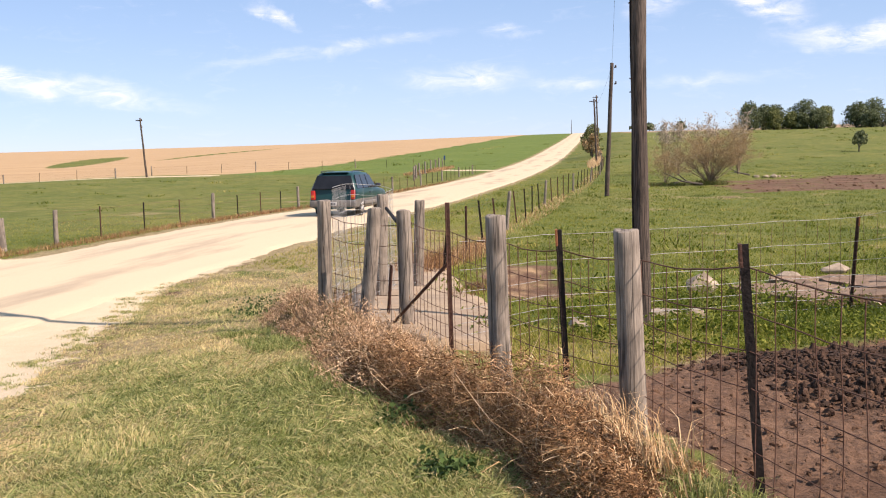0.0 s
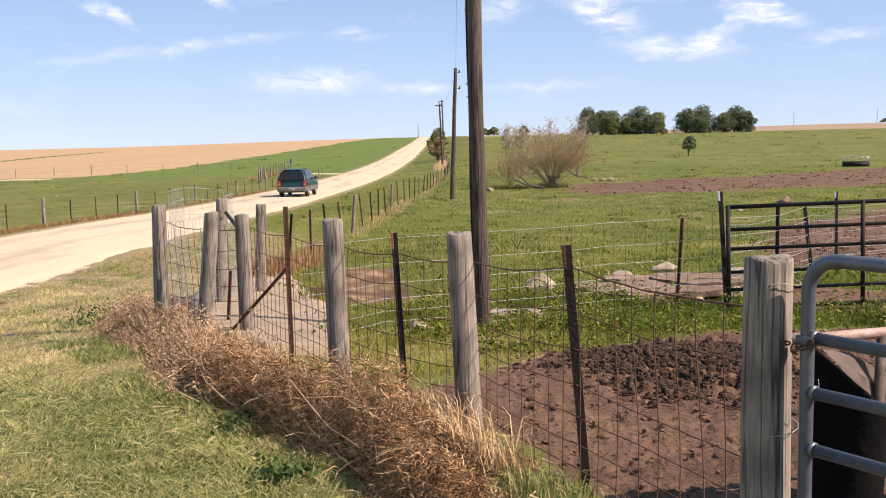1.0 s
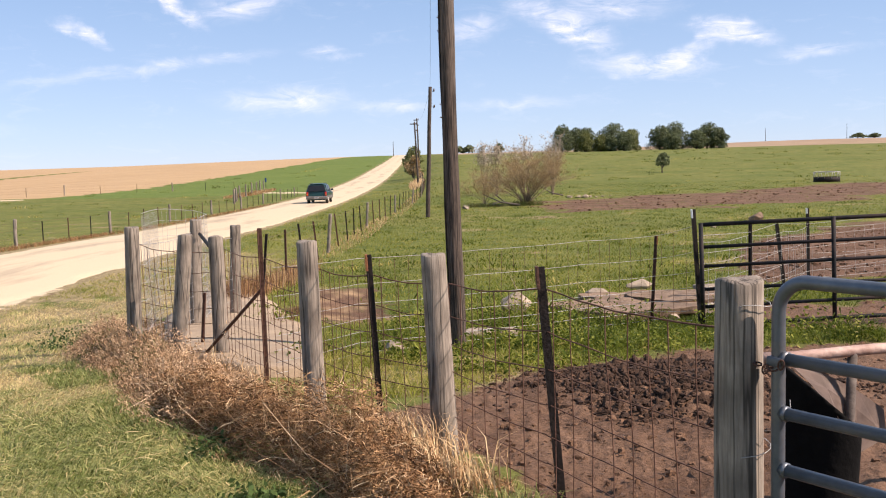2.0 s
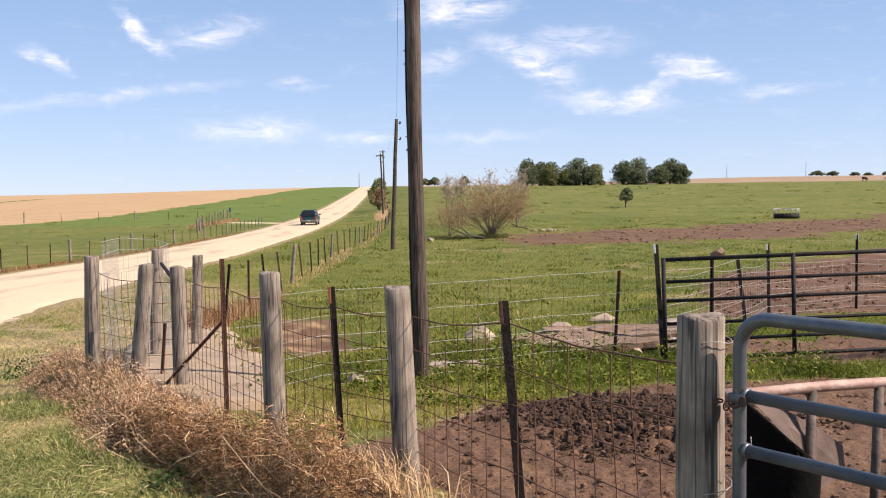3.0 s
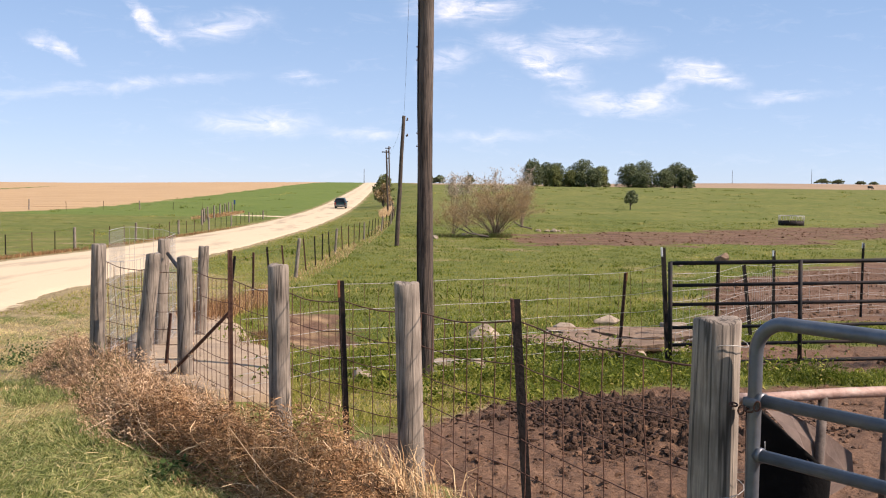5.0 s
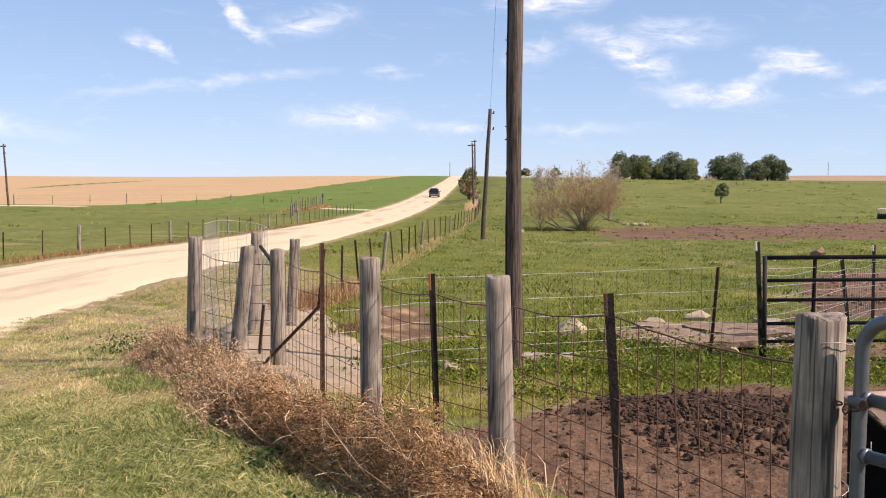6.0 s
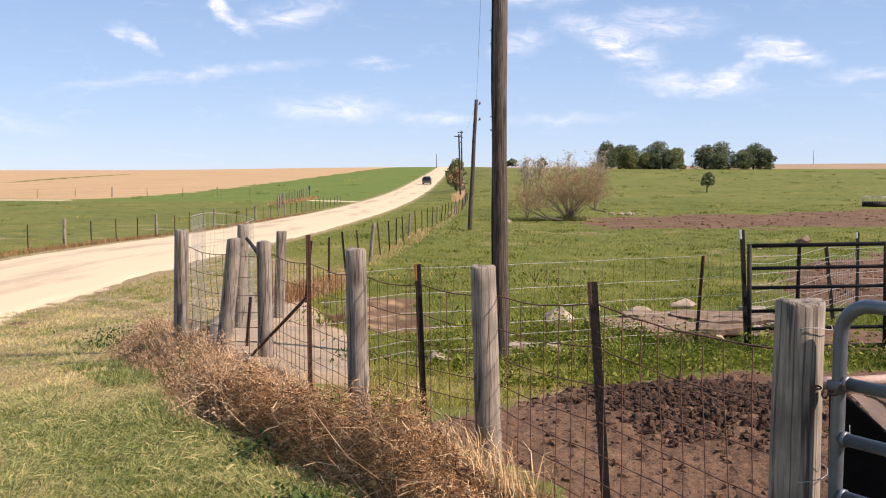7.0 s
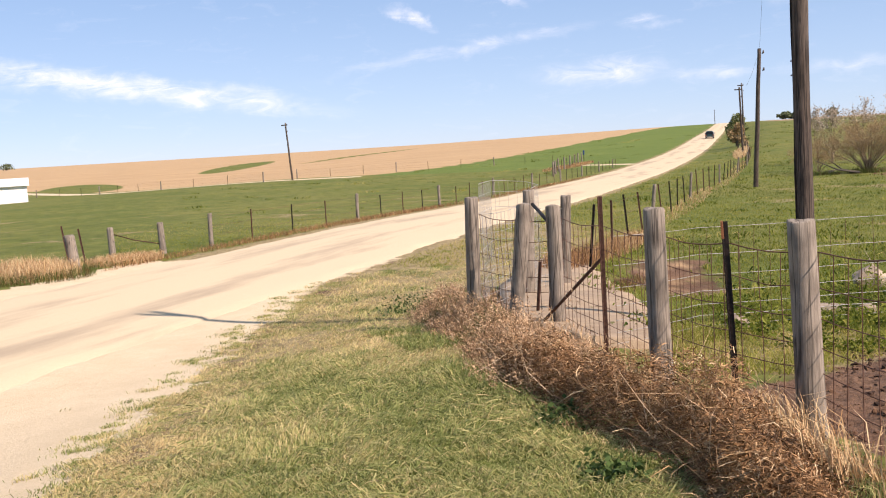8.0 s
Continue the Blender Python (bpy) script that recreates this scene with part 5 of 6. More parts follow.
def far_things():
    WHITE = material("white_ribbed_siding", (0.72, 0.70, 0.66), (0.80, 0.79, 0.75), 0.5, 3, 5, 0.1, stain=(0.6, 0.56, 0.5), stain_amount=0.3)
    ROOF = material("pale_metal_roof", (0.62, 0.63, 0.64), (0.7, 0.71, 0.72), 0.6, 2, 4, 0.1)
    s = thing("shed", (-95.2, 106.0, gz(-95.2, 106)), "long white ribbed-metal farm shed with pale roof", "shed", turn=42)
    bm = bmesh.new()
    box(bm, -16, 0, 0, 9, -0.3, 2.25)
    part("wall", bm, WHITE, s, flat=True)
    for k in range(32):
        bm = bmesh.new()
        box(bm, -0.3 - k * 0.5, -0.24 - k * 0.5, -0.03, 0.0, 0.0, 2.23)
        part("rib", bm, WHITE, s, flat=True)
    bm = bmesh.new()
    prof = [(-0.4, 2.2), (4.5, 3.1), (9.4, 2.2), (9.4, 2.3), (4.5, 3.22), (-0.4, 2.3)]
    a = [bm.verts.new((0.3, y, z)) for y, z in prof]
    b = [bm.verts.new((-16.3, y, z)) for y, z in prof]
    for k in range(6):
        bm.faces.new((a[k], a[(k + 1) % 6], b[(k + 1) % 6], b[k]))
    bm.faces.new(a[::-1])
    bm.faces.new(b)
    bmesh.ops.recalc_face_normals(bm, faces=bm.faces)
    part("roof", bm, ROOF, s, flat=True)
    bm = bmesh.new()
    for x in (0.02,):
        v = [bm.verts.new(p) for p in ((x, 0, 2.2), (x, 9, 2.2), (x, 4.5, 3.08))]
        v2 = [bm.verts.new((-16.02, p.co.y, p.co.z)) for p in v]
        bm.faces.new(v)
        bm.faces.new(v2[::-1])
    part("gable", bm, WHITE, s, flat=True)

    f = thing("hay_feeder", (37.8, 97.5, gz(37.8, 97.5)), "round steel hay feeder with dark skirt in trampled mud", "feeder")
    R = 1.25
    for z0, z1, mat, nm in ((0.0, 0.48, TPOST, "skirt"), (0.95, 1.0, GALV, "top_rim")):
        bm = bmesh.new()
        n = 28
        o = [[bm.verts.new((r * math.cos(k * math.tau / n), r * math.sin(k * math.tau / n), z)) for k in range(n)] for r, z in ((R, z0), (R, z1), (R - 0.04, z1), (R - 0.04, z0))]
        for j in range(4):
            for k in range(n):
                bm.faces.new((o[j][k], o[j][(k + 1) % n], o[(j + 1) % 4][(k + 1) % n], o[(j + 1) % 4][k]))
        bmesh.ops.recalc_face_normals(bm, faces=bm.faces)
        part(nm, bm, mat, f)
    for k in range(12):
        a = k * math.tau / 12
        bm = bmesh.new()
        ring_tube(bm, [(R * math.cos(a), R * math.sin(a), 0.4), (R * math.cos(a + 0.1), R * math.sin(a + 0.1), 1.0)], 0.025, 6)
        part("bar", bm, GALV, f)
    BLUE = material("blue_sign_enamel", (0.02, 0.05, 0.16), (0.03, 0.07, 0.2), 0.4, 5, 3, 0.0)
    g = thing("marker_sign", (-23.2, 124, gz(-23.2, 124)), "small dark blue marker sign on a post", "sign")
    bm = bmesh.new()
    ring_tube(bm, [(0, 0, -0.2), (0, 0, 1.5)], 0.035, 8)
    part("stake", bm, TPOST, g)
    bm = bmesh.new()
    box(bm, -0.11, 0.11, -0.05, -0.036, 1.05, 1.6, 0.01)
    part("plate", bm, BLUE, g)
    for x, y, tr in ((155, 330, 20), (164, 331, 160)):
        HIDE = material("dark_cow_hide", (0.012, 0.01, 0.009), (0.03, 0.024, 0.02), 0.8, 4, 4, 0.2)
        c = thing("cow", (x, y, gz(x, y)), "black cow grazing far off on the pasture", "cow", "grazing cows", turn=tr)
        bm = bmesh.new()
        ring_tube(bm, [(-1.0, 0, 1.0), (-0.9, 0, 1.02), (-0.3, 0, 0.98), (0.4, 0, 1.0), (0.8, 0, 1.05), (0.95, 0, 1.05)], [0.2, 0.36, 0.42, 0.42, 0.34, 0.2], 12)
        part("torso", bm, HIDE, c)
        bm = bmesh.new()
        ring_tube(bm, [(0.85, 0, 1.05), (1.2, 0, 0.8), (1.4, 0, 0.45), (1.5, 0, 0.25)], [0.22, 0.17, 0.16, 0.09], 10)
        part("head", bm, HIDE, c)
        for lx, ly in ((-0.75, 0.2), (-0.75, -0.2), (0.65, 0.2), (0.65, -0.2)):
            bm = bmesh.new()
            ring_tube(bm, [(lx, ly, 0.9), (lx, ly, 0.45), (lx, ly, 0.0)], [0.13, 0.08, 0.06], 8)
            part("leg", bm, HIDE, c)


far_things()


# ---------------- trees and shrubs ----------------
def leaf_material(name, dark, light, rough=0.6, trans=0.25):
    m = bpy.data.materials.new(name)
    m.use_nodes = True
    N = nodes_of(m.node_tree)
    g = N("ShaderNodeNewGeometry")
    n = N("ShaderNodeTexNoise", {"Vector": g.outputs["Position"], "Scale": 0.6, "Detail": 3.0})
    a = N("ShaderNodeMath", {0: g.outputs["Random Per Island"], 1: 0.6}, operation="MULTIPLY")
    b = N("ShaderNodeMath", {0: n.outputs["Fac"], 1: 0.5}, operation="MULTIPLY")
    f = N("ShaderNodeMath", {0: a.outputs[0], 1: b.outputs[0]}, operation="ADD")
    c = N("ShaderNodeMix", {0: f.outputs[0], 6: (*dark, 1), 7: (*light, 1)}, data_type="RGBA").outputs[2]
    d = N("ShaderNodeBsdfPrincipled", {"Base Color": c, "Roughness": rough, "Specular IOR Level": 0.15})
    t = N("ShaderNodeBsdfTranslucent", {"Color": c})
    mx = N("ShaderNodeMixShader", {0: trans, 1: d.outputs[0], 2: t.outputs[0]})
    out = N("ShaderNodeOutputMaterial")
    m.node_tree.links.new(mx.outputs[0], out.inputs[0])
    return m


LEAF = leaf_material("dull_oak_leaf", (0.062, 0.082, 0.042), (0.17, 0.19, 0.092))
LEAFLIGHT = leaf_material("yellowing_leaf", (0.09, 0.11, 0.04), (0.22, 0.225, 0.085))
WEEDLEAF = leaf_material("dark_weed_leaf", (0.03, 0.055, 0.014), (0.10, 0.15, 0.045))
LEAFDRY = leaf_material("straw_shrub_leaf", (0.23, 0.148, 0.068), (0.42, 0.295, 0.15))
LEAFPALE = leaf_material("pale_sapling_leaf", (0.34, 0.27, 0.19), (0.56, 0.47, 0.37))
BARK = material("grey_bark", (0.05, 0.04, 0.032), (0.14, 0.115, 0.09), 0.9, 8, 6, 0.5)
TWIG = material("tan_twig_bark", (0.13, 0.095, 0.06), (0.26, 0.20, 0.13), 0.9, 8, 6, 0.3)


def leaves(parent, centres, sizes, mat, seed, name="crown"):
    rs = np.random.RandomState(seed)
    c = np.asarray(centres, float)
    n = len(c)
    s = np.asarray(sizes, float).reshape(-1, 1)
    u = rs.randn(n, 3)
    u /= np.linalg.norm(u, axis=1, keepdims=True)
    w = np.cross(u, rs.randn(n, 3))
    w /= np.linalg.norm(w, axis=1, keepdims=True)
    v = np.stack([c - u * s, c + w * s * 0.6, c + u * s, c - w * s * 0.6], 1).reshape(-1, 3)
    return mesh_object(name, v, np.arange(4 * n).reshape(n, 4), mat, parent, False)


def tree(x, y, height, width, seed, leaf, label, trunk_r=0.22, count=1500, size=0.34, lobes=9, bare=0.22, group="woodland trees", sink=0.0):
    rs = np.random.RandomState(seed)
    t = thing("tree", (x, y, gz(x, y) - sink), label, "tree", group)
    bm = bmesh.new()
    th = height * 0.62
    ring_tube(bm, [(0, 0, -0.3), (0.05 * width * rs.randn() * 0.2, 0, th * 0.5), (0, 0, th)], [trunk_r * 1.2, trunk_r * 0.85, trunk_r * 0.3], 9, True, 0.1, seed)
    cs = []
    for k in range(lobes):
        a = k * 2.4 + rs.rand()
        r = width * 0.5 * (0.28 + 0.45 * rs.rand())
        h = height * (bare + 0.18 + (0.80 - bare - 0.18) * ((k + 0.5) / lobes))
        r *= 1.0 if h < height * 0.6 else 0.62
        p = Vector((r * math.cos(a), r * math.sin(a), h))
        cs.append((p, (0.13 + 0.16 * rs.rand()) * width, (0.10 + 0.10 * rs.rand()) * height))
        ring_tube(bm, [(0, 0, height * (bare * 0.7 + 0.25 * rs.rand())), p * 0.55 + Vector((0, 0, height * 0.1)), p], [trunk_r * 0.45, trunk_r * 0.25, trunk_r * 0.06], 6)
    cs.append((Vector((0.05 * width, 0, height * 0.86)), 0.22 * width, 0.13 * height))
    part("trunk", bm, BARK, t)
    pts = []
    for k in range(count):
        p, rw, rh = cs[rs.randint(len(cs))]
        d = rs.randn(3)
        d /= np.linalg.norm(d)
        q = 0.62 + 0.48 * rs.rand() ** 1.5
        pts.append((p.x + d[0] * rw * q, p.y + d[1] * rw * q, p.z + d[2] * rh * q))
    leaves(t, pts, size * (0.6 + 0.8 * rs.rand(count)), leaf, seed)
    return t


for k, (x, y, h, w, lf) in enumerate([
        (35.0, 298, 8.6, 7.5, LEAF), (39.4, 302, 7.6, 6.0, LEAF), (43.2, 305, 7.7, 7.0, LEAF), (50.6, 300, 8.8, 8.0, LEAF), (55.6, 297, 6.6, 5.5, LEAFLIGHT), (46.2, 294, 5.2, 4.5, LEAFLIGHT),
        (48.9, 293, 4.8, 4.4, LEAF), (41.3, 293, 6.4, 4.0, LEAFLIGHT), (53.0, 293, 6.0, 5.0, LEAF), (64.6, 298, 7.6, 7.0, LEAF), (70.2, 302, 8.6, 8.5, LEAF), (79.4, 299, 8.2, 8.2, LEAF), (74.8, 294, 6.0, 6.4, LEAF),
        (67.5, 293, 5.2, 5.6, LEAF), (82.2, 296, 6.4, 5.0, LEAF)]):
    tree(x, y, h, w * 1.15, 30 + k, lf, "full-crowned dark green tree at the pasture's far edge" if lf is LEAF else "lighter yellow-green tree at the pasture's far edge", count=5200, size=0.21, lobes=22, bare=-0.08)
for k, (x, y, h, w) in enumerate([(4.5, 430, 3.2, 8), (9.5, 430, 3.6, 6), (22, 420, 3.8, 5), (268, 640, 3.6, 12), (279, 640, 3.2, 10), (296, 645, 2.4, 8), (305, 645, 2.0, 7), (318, 645, 2.6, 8), (-600, 620, 7, 22), (-575, 620, 6, 16)]):
    tree(x, y, h, w, 60 + k, LEAF, "distant low dark tree clump on the horizon", count=420, size=0.6, bare=0.05, group="horizon trees")
tree(29.2, 133, 2.75, 2.5, 81, LEAF, "small lone round-crowned tree in the pasture", 0.08, 900, 0.13, 7, 0.2, "pasture trees")
tree(69.9, 134, 3.2, 3.4, 82, LEAF, "dense dark green bush by a pasture fence", 0.1, 1200, 0.16, 8, 0.02, "pasture trees")
tree(-5.4, 150, 4.9, 3.6, 83, LEAFLIGHT, "scrubby olive-green tree grown round roadside poles", 0.12, 1700, 0.17, 9, 0.03, "roadside trees")
tree(-4.9, 141, 3.6, 2.6, 84, LEAFDRY, "scrubby tan bush in the roadside fence line", 0.08, 900, 0.14, 7, 0.02, "roadside trees")
for k, (x, y) in enumerate([(61.6, 121), (62.6, 121.6), (63.6, 122.2)]):
    p = thing("corner_post", (x, y, gz(x, y)), "grey wooden corner post at a pasture fence", "post", "corner posts")
    wood_post(p, (0, 0, -0.2), (0, 0, 1.5), 0.16, 90 + k, "shaft", 8)


def shrub(x, y, height, width, seed, stems, leaf, leaf_n, leaf_size, label, bark, spread=1.0, low=0.25):
    """Many stems from one foot that fork into a haze of twigs."""
    rs = np.random.RandomState(seed)
    t = thing("shrub", (x, y, gz(x, y)), label, "shrub")
    tips = []
    limb, twig = bmesh.new(), bmesh.new()
    for k in range(stems):
        a = k * 2.399 + rs.rand() * 0.5
        out = spread * (0.25 + 0.75 * rs.rand()) * width * 0.5
        h = height * (0.78 + 0.22 * rs.rand()) * (1 - 0.5 * (out / (width * 0.5)) ** 2)
        end = Vector((math.cos(a) * out, math.sin(a) * out, h))
        mid = Vector((end.x * 0.42, end.y * 0.42, h * 0.48)) + Vector(rs.randn(3)) * 0.12
        r = 0.028 * (0.6 + 0.6 * rs.rand()) * height / 4
        ring_tube(limb, [(end.x * 0.04, end.y * 0.04, -0.1), Vector((end.x * 0.15, end.y * 0.15, h * 0.2)), mid, end], [r * 1.2, r, r * 0.6, r * 0.2], 5, False)
        for j in range(7):
            u = 0.3 + 0.7 * rs.rand()
            s0 = mid.lerp(end, (u - 0.42) / 0.58) if u > 0.42 else Vector((0, 0, 0)).lerp(mid, u / 0.42)
            e1 = s0 + Vector((end.x * 0.25 + rs.randn() * width * 0.10, end.y * 0.25 + rs.randn() * width * 0.10, height * (0.03 + 0.15 * rs.rand())))
            ring_tube(twig, [s0, s0.lerp(e1, 0.5) + Vector(rs.randn(3)) * 0.05, e1], [r * 0.35, r * 0.25, r * 0.1], 3, False)
            for i in range(5):
                b0 = s0.lerp(e1, 0.25 + 0.7 * rs.rand())
                b1 = b0 + Vector((rs.randn() * 0.28, rs.randn() * 0.28, 0.12 + 0.32 * rs.rand())) * height / 4
                ring_tube(twig, [b0, b1], [r * 0.16, r * 0.08], 3, False)
                tips.append((b0, b1))
    part("limb", limb, bark, t)
    tagged(part("twig", twig, bark, t), kind="stuff")
    pts = []
    while len(pts) < leaf_n:
        b0, b1 = tips[rs.randint(len(tips))]
        p = b0.lerp(b1, rs.rand() * 1.15) + Vector(rs.randn(3)) * 0.07
        if p.z > height * low:
            pts.append(p)
    leaves(t, pts, leaf_size * (0.6 + 0.8 * rs.rand(len(pts))), leaf, seed)
    return t


shrub(5.3, 66, 3.9, 6.8, 5, 46, LEAFDRY, 36000, 0.024, "half-bare tan shrub with many spreading stems", TWIG, low=0.2)
shrub(2.6, 70, 2.2, 4.0, 6, 18, LEAFDRY, 7000, 0.026, "low half-bare tan shrub with many spreading stems", TWIG, low=0.2)
for k, (x, y, h, w) in enumerate([(4.2, 84, 4.7, 2.6), (6.6, 86, 5.2, 3.0), (9.0, 84, 5.0, 2.6), (3.2, 87, 4.4, 1.8)]):
    shrub(x, y, h, w, 11 + k, 9, LEAFPALE, 1100, 0.06, "pale sparse-leaved sapling behind a bare shrub", TWIG, 0.8, 0.6)
for k, (x0, y0, x1, y1) in enumerate([(4.7, 64.5, 2.2, 64.0), (4.4, 65.0, 3.0, 64.6), (9.5, 80.5, 7.6, 81.0)]):
    bm = bmesh.new()
    z0, z1 = gz(x0, y0), gz(x1, y1)
    ring_tube(bm, [(x0, y0, z0 + 0.08), ((x0 + x1) / 2, (y0 + y1) / 2, (z0 + z1) / 2 + 0.3), (x1, y1, z1 + 0.9)], [0.07, 0.05, 0.015], 6)
    ring_tube(bm, [((x0 + x1) / 2, (y0 + y1) / 2, (z0 + z1) / 2 + 0.3), (x1 + 0.5, y1, z1 + 0.25)], [0.04, 0.012], 5)
    tagged(part("fallen_branch", bm, BARK), "grey broken branch lying in pasture grass", "branch", "fallen branches")


# ---------------- grass and weeds ----------------
def blade_material(name, tones, thin=0.42):
    """Blades coloured by their own tone, from fresh to dead."""
    m = bpy.data.materials.new(name)
    m.use_nodes = True
    N = nodes_of(m.node_tree)
    a = N("ShaderNodeAttribute", attribute_name="tone")
    r = N("ShaderNodeValToRGB", {0: a.outputs["Fac"]})
    e = r.color_ramp.elements
    e[0].position, e[0].color = 0.0, (*tones[0], 1)
    e[1].position, e[1].color = 1.0, (*tones[-1], 1)
    for k, c in enumerate(tones[1:-1]):
        e.new((k + 1) / (len(tones) - 1)).color = (*c, 1)
    d = N("ShaderNodeBsdfPrincipled", {"Base Color": r.outputs[0], "Roughness": 0.6, "Specular IOR Level": 0.16})
    t = N("ShaderNodeBsdfTranslucent", {"Color": r.outputs[0]})
    mx = N("ShaderNodeMixShader", {0: thin, 1: d.outputs[0], 2: t.outputs[0]})
    out = N("ShaderNodeOutputMaterial")
    m.node_tree.links.new(mx.outputs[0], out.inputs[0])
    return m


TURF = blade_material("turf_blades", [(0.07, 0.092, 0.024), (0.165, 0.195, 0.052), (0.32, 0.335, 0.12), (0.50, 0.435, 0.19), (0.64, 0.49, 0.25)])
SWARD = blade_material("pasture_blades", [(0.055, 0.082, 0.010), (0.14, 0.168, 0.020), (0.265, 0.27, 0.045), (0.40, 0.335, 0.095), (0.54, 0.42, 0.18)])
STRAW = blade_material("dead_weed_stalks", [(0.09, 0.125, 0.03), (0.10, 0.05, 0.022), (0.26, 0.135, 0.06), (0.46, 0.27, 0.125), (0.70, 0.52, 0.30)], 0.2)
RUSSET = blade_material("russet_dead_leaves", [(0.06, 0.029, 0.011), (0.17, 0.085, 0.036), (0.35, 0.195, 0.092), (0.56, 0.36, 0.185), (0.76, 0.59, 0.37)], 0.06)
MAUVE = blade_material("faded_mauve_weeds", [(0.085, 0.10, 0.026), (0.15, 0.085, 0.042), (0.34, 0.20, 0.108), (0.52, 0.345, 0.20), (0.70, 0.52, 0.335)], 0.08)


def blades(name, x, y, h, w, lean, az, tone, mat, label, z=None, seed=0, stiff=0.35, mid=0.55):
    rs = np.random.RandomState(seed)
    n = len(x)
    z = land(x, y) if z is None else z
    fa = rs.rand(n) * math.tau
    sx, sy = np.cos(fa) * w / 2, np.sin(fa) * w / 2
    lx, ly = np.cos(az) * lean, np.sin(az) * lean
    zero = np.zeros(n)
    b = np.stack([x, y, z - 0.01], -1)
    side = np.stack([sx, sy, zero], -1)
    m = np.stack([x + lx * stiff, y + ly * stiff, z + h * (mid + 0.12)], -1)
    t = np.stack([x + lx, y + ly, z + np.maximum(h - lean * 0.35, h * 0.35)], -1)
    v = np.stack([b - side, b + side, m + side * 0.75, m - side * 0.75, t], 1).reshape(-1, 3)
    i = np.arange(n)[:, None] * 5
    f = np.concatenate([i + [0, 1, 2], i + [0, 2, 3], i + [3, 2, 4]], 0)
    ob = mesh_object(name, v, f, mat, None, False)
    attribute(ob, "tone", np.repeat(np.clip(tone, 0, 1), 5))
    return tagged(ob, label, "grass", kind="stuff")


def polar(rs, n, r0, r1, a0, a1):
    r = np.exp(np.log(r0) + rs.rand(n) * (np.log(r1) - np.log(r0)))
    a = np.radians(a0 + rs.rand(n) * (a1 - a0))
    return r * np.sin(a), r * np.cos(a), r


def strands(name, p, aim_to, length, w, curl, tone, mat, label, seed=0):
    """Curved ribbons from free starting places: dead leaves and stems that arch, droop and tangle."""
    rs = np.random.RandomState(seed)
    n = len(p)
    d = aim_to / np.linalg.norm(aim_to, axis=1, keepdims=True)
    side = np.cross(d, rs.randn(n, 3))
    side /= np.linalg.norm(side, axis=1, keepdims=True) + 1e-9
    bend = np.cross(d, side)
    floor_z = land(p[:, 0], p[:, 1]) + 0.004
    rows = []
    for u, k in ((0.0, 0.7), (0.35, 1.0), (0.7, 0.8), (1.0, 0.0)):
        c = p + d * (length * u)[:, None] + bend * (length * 0.22 * math.sin(u * 3.0))[:, None]
        c[:, 2] = np.maximum(c[:, 2] - curl * length * u * u, floor_z)
        o = side * (w * 0.5 * k)[:, None]
        rows += [c - o, c + o] if k else [c]
    v = np.stack(rows, 1).reshape(-1, 3)
    i = np.arange(n)[:, None] * 7
    f = np.concatenate([i + t for t in ([0, 1, 3], [0, 3, 2], [2, 3, 5], [2, 5, 4], [4, 5, 6])], 0)
    ob = mesh_object(name, v, f, mat, None, False)
    attribute(ob, "tone", np.repeat(np.clip(tone, 0, 1), 7))
    return tagged(ob, label, "grass", kind="stuff")


